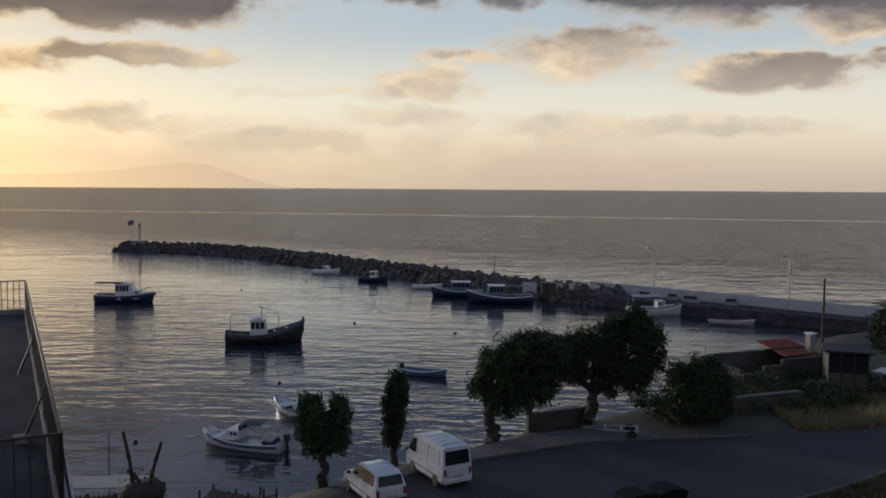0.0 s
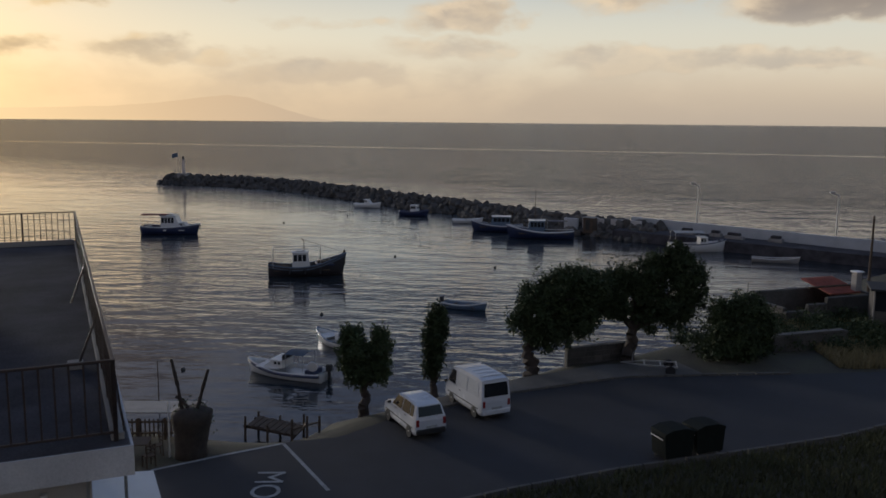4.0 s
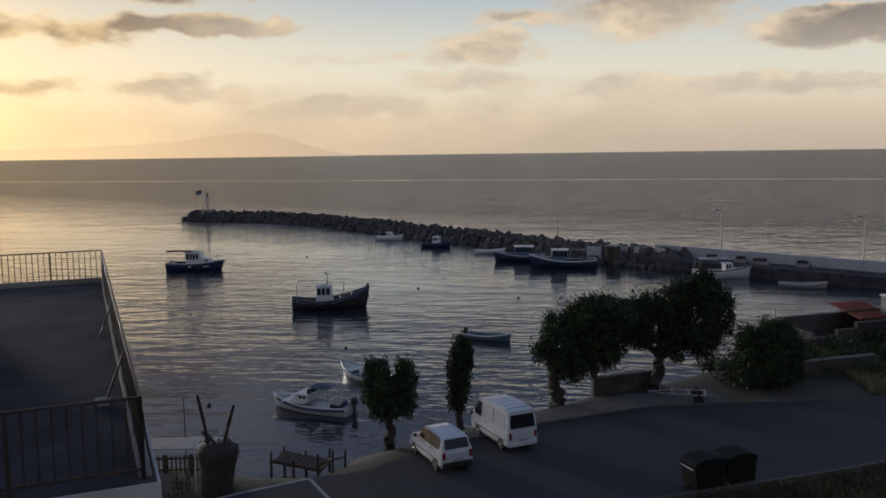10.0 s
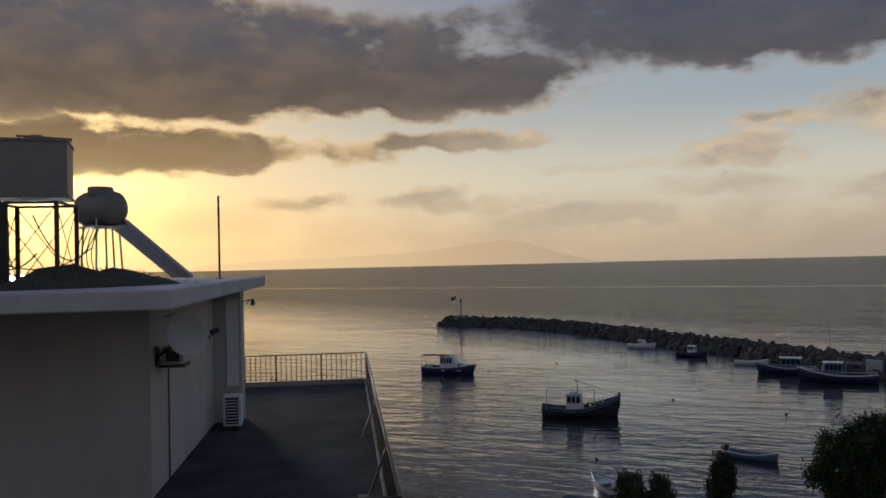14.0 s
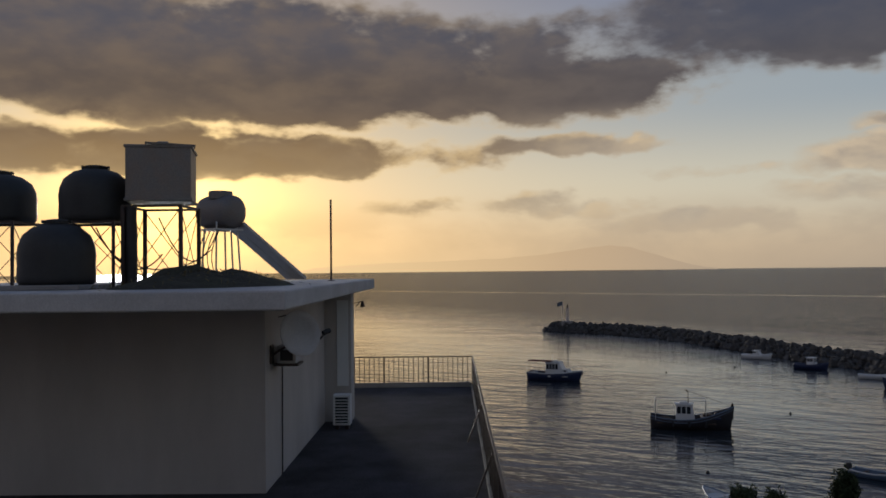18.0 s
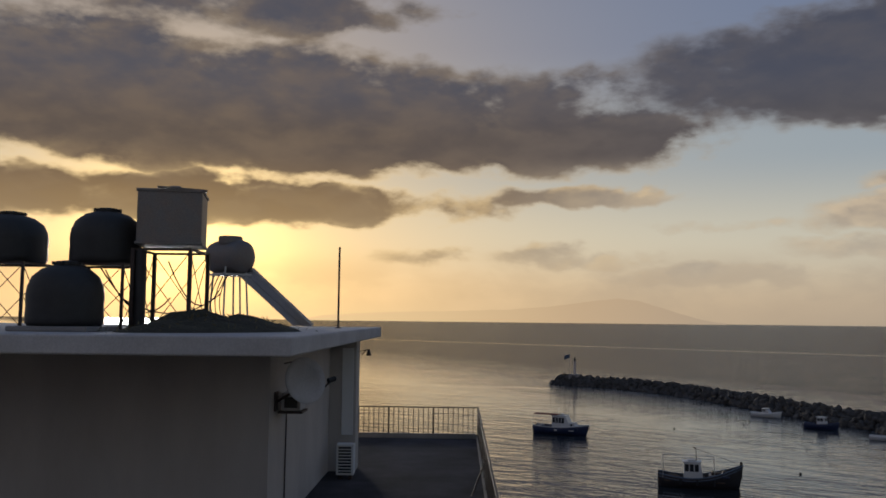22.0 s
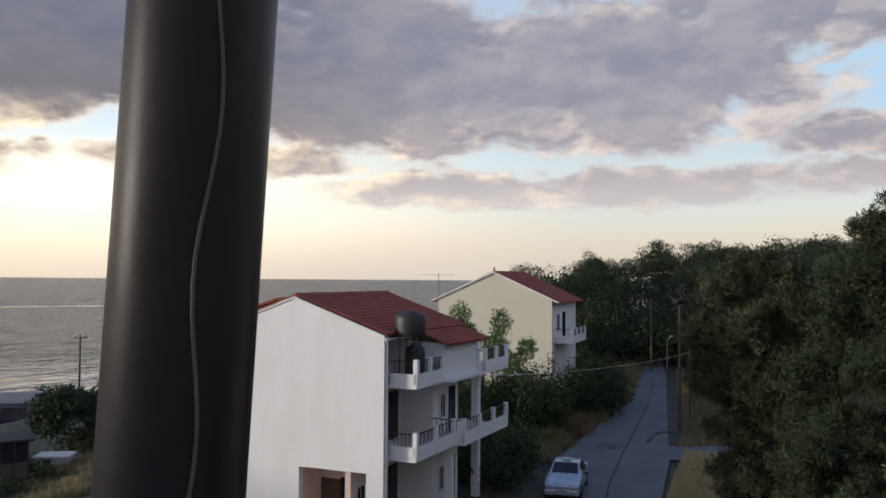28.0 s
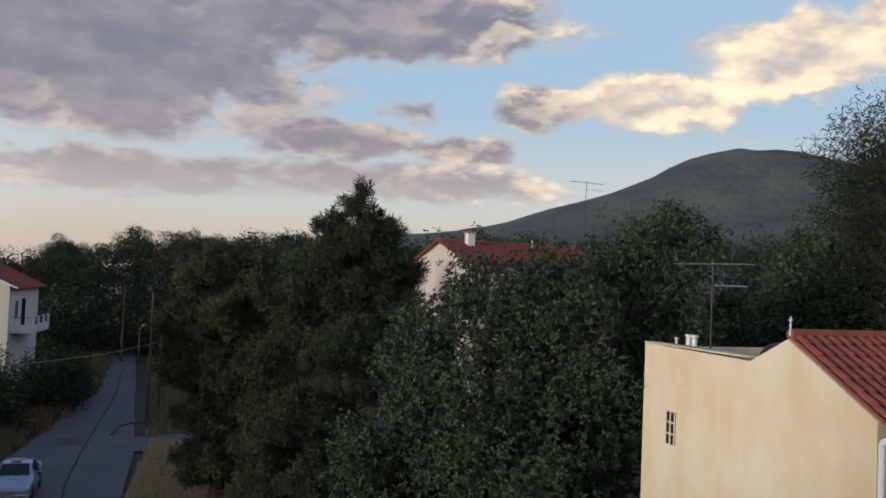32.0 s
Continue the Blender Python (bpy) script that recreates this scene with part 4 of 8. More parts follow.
def rounded_tank(name, u, v, z, rad, h, label):
    t = thing(name, NB @ pose(u, v, z), label, "water tank", "roof water tanks")
    bm = B()
    lathe(bm, [(rad * 0.93, 0), (rad * 0.99, 0.05 * h), (rad, 0.12 * h), (rad * 0.985, 0.3 * h), (rad, 0.45 * h), (rad * 0.97, 0.6 * h), (rad * 0.86, 0.76 * h), (rad * 0.62, 0.88 * h), (rad * 0.32, 0.94 * h)], 28)
    part("tank_body", bm, M_BLACK, t, smooth=True)
    bm = B()
    lathe(bm, [(rad * 0.34, 0.93 * h), (rad * 0.34, 0.985 * h), (rad * 0.28, h), (rad * 0.1, h + 0.015)], 20)
    part("screw_lid", bm, M_BLACK, t)
    for k in range(8):
        a = k * math.pi / 4
        part("lid_rib", box(B(), (rad * 0.30, -0.025, 0.95 * h), (rad * 0.40, 0.025, 0.99 * h)), M_BLACK, t, m=pose(0, 0, 0, 0, 0, math.degrees(a)))
    return t


def stand(name, u, v, w, d, h, label, legs=0.04, braces=True):
    s = thing(name, NB @ pose(u, v, 3.74), label, "tank stand", "roof tank stands")
    for sx in (-1, 1):
        for sy in (-1, 1):
            part("leg", box(B(), (sx * w / 2 - legs / 2, sy * d / 2 - legs / 2, 0), (sx * w / 2 + legs / 2, sy * d / 2 + legs / 2, h)), M_IRON, s)
    for sx in (-1, 1):
        part("top_bar", beam(B(), (sx * w / 2, -d / 2, h - 0.02), (sx * w / 2, d / 2, h - 0.02), 0.04), M_IRON, s)
        part("top_bar", beam(B(), (-w / 2, sx * d / 2, h - 0.02), (w / 2, sx * d / 2, h - 0.02), 0.04), M_IRON, s)
        if braces:
            part("cross_brace", rod(B(), (sx * w / 2, -d / 2, 0.05), (sx * w / 2, d / 2, h - 0.05), 0.008), M_IRON, s)
            part("cross_brace", rod(B(), (sx * w / 2, d / 2, 0.05), (sx * w / 2, -d / 2, h - 0.05), 0.008), M_IRON, s)
            part("cross_brace", rod(B(), (-w / 2, sx * d / 2, 0.05), (w / 2, sx * d / 2, h - 0.05), 0.008), M_IRON, s)
            part("cross_brace", rod(B(), (w / 2, sx * d / 2, 0.05), (-w / 2, sx * d / 2, h - 0.05), 0.008), M_IRON, s)
    return s


def local(x, y):
    """World plan place to the roof's own."""
    p = NB.inverted() @ Vector((x, y, 10.5))
    return p.x, p.y


def place(bearing, d):
    a = radians(bearing)
    return local(-math.sin(a) * d, math.cos(a) * d)


def roof_things():
    # square zinc tank on tall legs
    u, v = place(46.4, 15.4)
    stand("tank_stand", u, v, 1.0, 0.95, 1.37, "tall rusty steel stand with cross braces", 0.06)
    t = thing("square_tank", NB @ pose(u, v, 5.11, 0, 0, 12), "square grey zinc water tank with loose lids", "water tank", "roof water tanks")
    part("tank_box", box(B(), (-0.52, -0.52, 0.08), (0.52, 0.52, 0.98), 0.02), M_ZINC, t)
    for z in (0.06, 0.94):
        part("rim", box(B(), (-0.54, -0.54, z), (0.54, 0.54, z + 0.05), 0.01), M_ZINC, t)
    part("lid", box(B(), (-0.5, -0.5, 1.055), (0.05, 0.3, 1.085)), M_ZINC, t, m=pose(0, 0, -0.03, 2, -4, 6))
    part("lid", box(B(), (0.05, -0.3, 1.06), (0.48, 0.4, 1.08)), M_ZINC, t, m=pose(0, 0, -0.06, 0, 2, -4))
    part("stone_weight", box(B(), (0.1, -0.1, 1.02), (0.3, 0.1, 1.14), 0.03), M_CONC, t)
    part("thick_pipe", rod(B(), (-0.35, 0.45, -1.36), (-0.35, 0.45, 0.0), 0.09, seg=14), M_BLACK, t)
    # rounded tanks
    u, v = place(50.3, 15.8)
    stand("tank_stand", u, v, 1.0, 1.0, 1.12, "rusty steel stand under a black tank", 0.045)
    rounded_tank("water_tank", u, v, 4.86, 0.585, 0.96, "black rounded plastic water tank on a steel stand")
    u, v = place(55.6, 17.0)
    stand("tank_stand", u, v, 1.0, 1.0, 1.16, "rusty steel stand with a cross rail", 0.045)
    rounded_tank("water_tank", u, v, 4.9, 0.62, 0.9, "black rounded plastic water tank on a tall stand")
    u, v = place(52.5, 14.9)
    rounded_tank("water_tank", u, v, 3.82, 0.58, 1.02, "large black rounded water tank low on the roof")
    p = thing("tank_plinth", NB @ pose(u, v, 3.74), "low dark plinth under the water tank", "plinth")
    part("plinth_slab", box(B(), (-0.62, -0.62, 0), (0.62, 0.62, 0.08), 0.02), M_CONC, p)
    # solar water heater
    u, v = place(42.7, 19.8)
    s = thing("solar_heater", NB @ pose(u, v, 3.74, 0, 0, -139) @ Matrix.Diagonal((0.92, 1.0, 1.04, 1.0)), "solar water heater with steel drum and sloping panels", "solar heater")
    bm = B()
    lathe(bm, [(0.2, -0.52), (0.33, -0.46), (0.36, -0.35), (0.36, 0.35), (0.33, 0.46), (0.2, 0.52)], 24, pose(0, 0, 1.52, 0, 90, 20))
    part("drum", bm, M_ZINC, s, "dull galvanised drum", smooth=True)
    bm = B()
    lathe(bm, [(0.27, 1.8), (0.27, 1.94), (0.25, 1.97)], 20)
    part("header_tank", bm, M_ZINC, s)
    for a, c in ((-0.4, -0.3), (0.4, -0.3), (-0.4, 0.3), (0.4, 0.3), (0.0, 0.3)):
        part("leg", rod(B(), (a, c, 0), (a * 0.8, c * 0.8, 1.3), 0.022), M_STEEL, s)
    part("shelf", box(B(), (-0.42, -0.36, 1.12), (0.42, 0.36, 1.16)), M_STEEL, s)
    for k in (-0.44, 0.06):
        pn = part("collector", box(B(), (0, 0, 0), (0.46, 1.98, 0.07), 0.01), M_STEEL, s, m=pose(k, 0.3, 1.24, -37, 0, 0))
        part("glass_cover", box(B(), (0.04, 0.04, 0.072), (0.42, 1.94, 0.078)), M_GLASSD, pn)
        for j in range(5):
            part("fin", box(B(), (0.07 + j * 0.075, 0.06, 0.079), (0.082 + j * 0.075, 1.92, 0.085)), M_STEEL, pn)
    for k in range(4):
        line = [(-0.36 + k * 0.24, -0.2 - 0.18 * math.sin(i / 8 * 3.0), 1.1 * (1 - i / 8) + 0.02) for i in range(9)]
        part("hose", tube(B(), line, 0.012), M_RUBBER, s)
    # thin pole at the slab's edge
    u, v = place(35.6, 21.3)
    p = thing("aerial_pole", NB @ pose(u, v, 3.74), "thin dark steel pole on the roof edge", "pole")
    part("pole_shaft", rod(B(), (0, 0, 0), (0, 0, 2.0), 0.025), M_IRON, p)
    part("foot_plate", box(B(), (-0.08, -0.08, 0), (0.08, 0.08, 0.02)), M_IRON, p)
    # heap of debris and scrub under the tanks
    u, v = place(43.6, 15.0)
    bm = B()
    nr, na = 9, 40
    rows = []
    for i in range(nr):
        r = i / (nr - 1)
        row = []
        for k in range(na):
            a = 2 * math.pi * k / na
            x, y = 0.9 * r * math.cos(a), 1.95 * r * math.sin(a)
            z = 0.27 * (1 - r ** 2.2) * (1 + 0.75 * noise.noise((x * 1.6, y * 1.6, 4.0))) + 0.1 * noise.noise((x * 6, y * 6, 0)) * (1 - r)
            row.append(bm.verts.new((x, y, max(0.0, z))))
        rows.append(row)
    for p, q in zip(rows[1:], rows[2:]):
        for k in range(na):
            bm.faces.new((p[k], p[(k + 1) % na], q[(k + 1) % na], q[k]))
    bm.faces.new(rows[1])
    bmesh.ops.delete(bm, geom=rows[0], context="VERTS")
    heap = part("rubble_heap", bm, M_SOIL)
    heap.matrix_basis = NB @ pose(u, v, 3.742, 0, 0, 60)
    tagged(heap, "low heap of earth and dry scrub on the flat roof", "rubble", kind="stuff")
    rn = np.random.default_rng(12)
    c = np.c_[rn.normal(0, 0.36, 500), rn.normal(0, 0.8, 500), np.zeros(500)]
    c[:, 2] = 0.24 * np.clip(1 - (c[:, 0] / 0.9) ** 2 - (c[:, 1] / 1.95) ** 2, 0, 1) + 0.01
    lv, lf = leaf_mesh(rn, c, 0.085, 0.2, droop=-0.3)
    weeds = raw("dry_weeds", lv.tolist(), lf.tolist(), M_TURF)
    weeds.matrix_basis = heap.matrix_basis
    tagged(weeds, "dry weeds growing on the earth heap", "weeds", kind="stuff")
    # loose hoses slung between the stands
    for (a0, d0, z0), (a1, d1, z1), sag in (((50.3, 15.4, 4.75), (46.4, 15.2, 4.3), 0.45), ((46.6, 15.1, 4.9), (42.9, 19.5, 4.9), 0.7), ((49.4, 15.5, 4.3), (43.2, 19.4, 4.5), 0.35), ((50.6, 15.5, 4.8), (47.2, 15.1, 3.9), 0.15)):
        h = thing("roof_hose", pose(0, 0, 0), "thin dark hose slung between the water tanks", "hose", "roof hoses")
        p0 = Vector((-math.sin(radians(a0)) * d0, math.cos(radians(a0)) * d0, z0 + 10.5))
        p1 = Vector((-math.sin(radians(a1)) * d1, math.cos(radians(a1)) * d1, z1 + 10.5))
        line = [p0.lerp(p1, k / 12) - Vector((0, 0, sag * 4 * k / 12 * (1 - k / 12))) for k in range(13)]
        part("hose_run", tube(B(), line, 0.013), M_RUBBER, h)
    # air conditioner at the foot of the wall
    ac = thing("air_conditioner", NB @ pose(10.6, 3.25, 0.004), "white outdoor air conditioner with dark grille", "air conditioner")
    part("casing", box(B(), (0, 0, 0.1), (0.34, 0.44, 0.86), 0.02), M_WHITE, ac)
    part("grille", box(B(), (-0.012, 0.06, 0.16), (-0.002, 0.38, 0.8)), M_BLACK, ac)
    for k in range(8):
        part("slat", box(B(), (-0.026, 0.06, 0.2 + k * 0.075), (-0.013, 0.38, 0.222 + k * 0.075)), M_WHITE, ac)
    for y in (0.05, 0.3):
        part("foot", box(B(), (0.02, y, 0), (0.32, y + 0.08, 0.1)), M_IRON, ac)
    # satellite dish on the side wall
    d = thing("satellite_dish", NB @ pose(5.0, 4.05, 2.72), "pale satellite dish on a wall bracket", "satellite dish")
    part("wall_bracket", beam(B(), (0, 0, -0.3), (-0.1, -0.5, 0.0), 0.04), M_IRON, d)
    part("wall_plate", box(B(), (-0.12, -0.03, -0.45), (0.12, -0.002, -0.1)), M_IRON, d)
    bm = B()
    lathe(bm, [(0.03, 0.0), (0.17, 0.02), (0.32, 0.07), (0.43, 0.13), (0.42, 0.14), (0.31, 0.085), (0.16, 0.035), (0.02, 0.015)], 30)
    part("reflector", bm, M_SLAB, d, smooth=True, m=Matrix.Translation((-0.1, -0.5, 0.1)) @ Vector((-0.72, -0.66, 0.22)).to_track_quat("Z", "Y").to_matrix().to_4x4())
    part("feed_arm", beam(B(), (-0.1, -0.6, -0.3), (0.2, -1.0, 0.1), 0.025), M_IRON, d)
    part("feed_horn", rod(B(), (0.16, -0.95, 0.1), (0.26, -1.06, 0.14), 0.05), M_BLACK, d)
    part("box_shelf", box(B(), (0.0, -0.5, -0.5), (0.6, -0.05, -0.46)), M_IRON, d)
    part("receiver_box", box(B(), (0.05, -0.46, -0.455), (0.55, -0.1, -0.12), 0.02), M_SLAB, d, "pale metal box")
    # Black sheet on the closed box, painting the dark inside of an opening.
    part("opening_shade", box(B(), (0.044, -0.4, -0.4), (0.049, -0.16, -0.2)), M_BLACK, d)
    for k in (0.9, 7.2):
        lamp = thing("wall_lamp", NB @ pose(4.8 + k, 4.05 if k < 2 else 3.35, 3.1), "small dark wrought-iron wall lamp", "wall lamp", "wall lamps")
        part("arm", beam(B(), (0, -0.002, 0), (0, -0.28, 0.06), 0.02), M_IRON, lamp)
        part("scroll", rod(B(), (0, -0.1, -0.08), (0, -0.22, 0.05), 0.012), M_IRON, lamp)
        part("lamp_shade", rod(B(), (0, -0.28, -0.1), (0, -0.28, 0.06), 0.07, 0.03), M_IRON, lamp)
    c = thing("wall_cable", NB @ pose(5.9, 4.03, 0), "dark cable hanging down the penthouse wall", "cable")
    part("cable_run", rod(B(), (0, -0.005, 0.02), (0.05, -0.005, 2.5), 0.014), M_IRON, c)


roof_things()


# ---------------------------------------------------------------- houses inland
def tile_roof(parent, p0, along, down, rows, cols, thick=0.05):
    """Courses of rounded tiles on one slope: p0 is the ridge end, along and down are vectors."""
    along, down = Vector(along), Vector(down)
    nrm = along.cross(down).normalized()
    if nrm.z < 0:
        nrm = -nrm
    bm = B()
    q = [Vector(p0), Vector(p0) + along, Vector(p0) + along + down, Vector(p0) + down]
    lo = [bm.verts.new(v - nrm * thick) for v in q]
    hi = [bm.verts.new(v) for v in q]
    bm.faces.new(lo)
    bm.faces.new(hi)
    for k in range(4):
        bm.faces.new((lo[k], lo[(k + 1) % 4], hi[(k + 1) % 4], hi[k]))
    slope = part("roof_slope", bm, M_TILE, parent, "red clay tile slope")
    vs, fs = [], []
    a, d = along / cols, down / rows
    for i in range(cols):
        for j in range(rows):
            o = Vector(p0) + a * i + d * j
            b0 = len(vs)
            for f, lift in ((0.0, 0.012), (1.06, 0.04)):
                for g in range(5):
                    t = g / 4
                    vs.append(tuple(o + a * (0.08 + 0.84 * t) + d * f + nrm * (lift + 0.055 * math.sin(math.pi * t))))
            fs += [(b0 + g, b0 + g + 1, b0 + 6 + g, b0 + 5 + g) for g in range(4)]
    tagged(raw("roof_tiles", vs, fs, M_TILE, slope), kind="stuff")
    return slope


def gable_wall(bm, x0, x1, y, z0, zl, zm, zr, xm=None, t=0.25):
    """A wall in the xz plane at y, with a gabled top."""
    xm = (x0 + x1) / 2 if xm is None else xm
    pts = [(x0, z0), (x1, z0), (x1, zr), (xm, zm), (x0, zl)]
    extrude_poly(bm, pts, t, Matrix.Translation((0, y + t, 0)) @ Matrix.Rotation(radians(90), 4, "X"))
    return bm


def window(parent, m, w, h, label="dark window with pale frame", shutter=False):
    """A window: frame bars, sill and panes, looking along local -y."""
    wn = part("window", box(B(), (-w / 2, -0.012, 0), (w / 2, -0.004, h)), M_GLASSD, parent, label, m=m)
    for a, b in (((-w / 2 - 0.04, -0.05, -0.04), (-w / 2 + 0.03, 0, h + 0.04)), ((w / 2 - 0.03, -0.05, -0.04), (w / 2 + 0.04, 0, h + 0.04)),
                 ((-w / 2 + 0.03, -0.05, h - 0.03), (w / 2 - 0.03, 0, h + 0.04)), ((-0.02, -0.03, 0), (0.02, -0.013, h - 0.03))):
        part("window_frame", box(B(), a, b), M_BOATW, wn)
    part("window_sill", box(B(), (-w / 2 - 0.1, -0.12, -0.08), (w / 2 + 0.1, 0, -0.042), 0.01), M_WHITE, wn)
    return wn


def balcony(parent, x0, x1, y, out, z, side_rail=True):
    """A white balcony: slab, solid low wall with rail bays and end piers."""
    b = part("balcony", box(B(), (x0, y - out, z - 0.16), (x1, y, z), 0.02), M_WHITE, parent, "white concrete balcony with dark railing bays")
    part("balcony_wall", box(B(), (x0, y - out, z), (x1, y - out + 0.12, z + 0.42), 0.01), M_WHITE, b)
    part("balcony_wall", box(B(), (x0, y - out + 0.12, z), (x0 + 0.12, y, z + 0.42), 0.01), M_WHITE, b)
    n = max(1, round((x1 - x0) / 1.7))
    for k in range(n + 1):
        x = x0 + (x1 - x0 - 0.22) * k / n
        part("pier", box(B(), (x, y - out - 0.02, z), (x + 0.22, y - out + 0.16, z + 0.98), 0.01), M_WHITE, b)
        if k < n:
            xe = x0 + (x1 - x0 - 0.22) * (k + 1) / n
            part("top_rail", box(B(), (x + 0.22, y - out + 0.04, z + 0.88), (xe, y - out + 0.09, z + 0.92)), M_IRON, b)
            for j in range(1, 9):
                xx = x + 0.22 + (xe - x - 0.22) * j / 9
                part("rail_bar", beam(B(), (xx, y - out + 0.06, z + 0.42), (xx + (0.06 if j % 2 else -0.06), y - out + 0.06, z + 0.89), 0.02), M_IRON, b)
    part("top_rail", box(B(), (x0 + 0.04, y - out + 0.16, z + 0.88), (x0 + 0.09, y, z + 0.92)), M_IRON, b)
    for j in range(1, 6):
        yy = y - out + 0.16 + (out - 0.16) * j / 6
        part("rail_bar", beam(B(), (x0 + 0.06, yy, z + 0.42), (x0 + 0.06, yy, z + 0.89), 0.02), M_IRON, b)
    return b


def white_house():
    # local x runs away from the gable front, y to the left, origin at the near right corner
    m = frame_m(24.9, 21.9, 3.2, 0.97, 0.245)
    h = thing("white_house", m, "white three-storey house with red tile roof and balconies", "house")
    W, D, E, R = 8.2, 9.8, 9.0, 10.45
    bm = B()
    pts = [(0, 0), (0.75, 0), (0.75, 3.72), (3.8, 3.72), (3.8, 0), (W, 0), (W, E), (W / 2, R), (0, E)]
    extrude_poly(bm, pts, 0.3, Matrix(((0, 0, 1, 0), (1, 0, 0, 0), (0, 1, 0, 0), (0, 0, 0, 1))))
    part("gable_wall", bm, M_WHITE, h, "blank white gable wall with a porch opening")
    porch = part("porch_back_wall", box(B(), (1.5, 1.86, 0), (1.62, 4.0, 3.9)), M_PEACH, h, "shaded peach wall inside the porch")
    part("porch_side_wall", box(B(), (0.304, 3.85, 0), (1.5, 4.0, 3.9)), M_PEACH, h)
    part("porch_ceiling", box(B(), (0.304, 1.86, 3.74), (1.5, 3.85, 3.9)), M_WHITE, h)
    part("door", box(B(), (1.44, 2.75, 0.2), (1.49, 3.65, 3.0), 0.01), M_WOOD, porch, "dark brown panelled door")
    part("door", box(B(), (1.42, 1.9, 0.2), (1.46, 2.7, 3.1), 0.01), M_GLASSD, porch, "dark glazed door leaf")
    part("side_wall", box(B(), (0.3, 1.6, 0), (D, 1.85, E - 0.3)), M_PEACH, h, "peach rendered recessed wall")
    part("side_wall", box(B(), (0.3, W - 0.25, 0), (D, W, E - 0.02)), M_WHITE, h)
    part("back_wall", box(B(), (D - 0.25, 1.85, 0), (D, W - 0.25, E - 0.02)), M_WHITE, h)
    part("bay_wall", box(B(), (4.6, 0.02, 0), (4.9, 1.6, E - 0.3)), M_WHITE, h)
    part("bay_front", box(B(), (4.9, 0.02, 0), (7.4, 0.27, E - 0.3)), M_WHITE, h)
    part("bay_wall", box(B(), (7.1, 0.27, 0), (7.4, 1.6, E - 0.3)), M_WHITE, h)
    part("column", box(B(), (9.4, -0.2, 0), (9.75, 0.15, E - 0.5), 0.01), M_WHITE, h)
    part("column", box(B(), (4.5, -0.9, 0), (4.85, -0.55, 4.2), 0.01), M_WHITE, h)
    # roof: two slopes, the road side one shorter over the set-back top balcony
    tile_roof(h, (0.04, W / 2, R + 0.08), (8.2, 0, 0), (0, W / 2 + 0.15, -1.52), 14, 36)
    tile_roof(h, (2.6, W / 2 + 2.6, R - 0.12), (3.4, 0, 0), (0, 1.6, -0.5), 6, 14)
    tile_roof(h, (2.6, W / 2 + 2.6, R - 0.12), (3.4, 0, 0), (0, -1.5, -0.34), 6, 14)
    tile_roof(h, (0.04, W / 2, R + 0.08), (8.2, 0, 0), (0, -W / 2 - 0.1, -1.45), 14, 36)
    tile_roof(h, (2.95, 0.9, 9.36), (4.6, 0, 0), (0, -2.4, -0.82), 8, 20)
    bm = B()
    for k in range(30):
        rod(bm, (0.03 + k * 0.274, W / 2, R + 0.1), (0.03 + k * 0.274 + 0.29, W / 2, R + 0.12), 0.1, 0.08, seg=8)
    part("ridge_tiles", bm, M_TILE, h)
    part("barge_board", beam(B(), (-0.02, -0.02, E + 0.02), (-0.02, W / 2, R + 0.02), 0.1, 0.06), M_WHITE, h)
    part("barge_board", beam(B(), (-0.02, W + 0.3, E - 0.1), (-0.02, W / 2, R + 0.02), 0.1, 0.06), M_WHITE, h)
    part("gutter", rod(B(), (-0.05, -0.08, E - 0.1), (4.4, -0.08, E - 0.1), 0.05), M_WHITE, h)
    part("downpipe", rod(B(), (0.12, -0.06, 0), (0.12, -0.06, E - 0.1), 0.045), M_WHITE, h)
    for z in (4.35, 7.15):
        if z < 7:
            balcony(h, 0.5, 4.4, 0.0, 1.15, z)
            balcony(h, 4.4, 9.9, 0.0, 1.55, z)
        part("floor_slab", box(B(), (0.3, 0.004, z - 0.16), (9.9, 1.6, z - 0.01)), M_WHITE, h)
    balcony(h, 0.5, 3.15, 0.0, 1.15, 7.15)
    balcony(h, 6.85, 9.9, 0.0, 1.55, 7.15)
    part("top_room_floor", box(B(), (3.15, -1.55, 6.99), (6.85, 0.0, 7.15), 0.02), M_WHITE, h)
    part("top_room_wall", box(B(), (3.2, -1.15, 7.154), (3.42, 1.59, 8.62)), M_WHITE, h, "white wall of the closed top bay")
    part("top_room_wall", box(B(), (3.42, -1.15, 7.154), (6.6, -0.93, 8.5)), M_WHITE, h)
    part("top_room_wall", box(B(), (6.6, -1.15, 7.154), (6.82, 0.01, 8.62)), M_WHITE, h)
    part("top_back_wall", box(B(), (0.31, 1.5, 7.154), (3.19, 1.592, 8.7)), M_WHITE, h)
    for z in (1.2, 4.35, 7.15):
        for x in (1.1, 2.6):
            window(h, pose(x, 1.595, z + 0.75), 0.7, 1.0)
        part("balcony_door", box(B(), (3.5, 1.54, z), (4.3, 1.595, z + 2.05)), M_GLASSD, h, "dark balcony door")
        if z > 7:
            continue
        window(h, pose(5.6, 0.015, z + 0.8), 0.55, 1.0)
        part("balcony_door", box(B(), (6.3, -0.03, z), (7.0, 0.015, z + 2.05)), M_GLASSD, h, "dark balcony door")
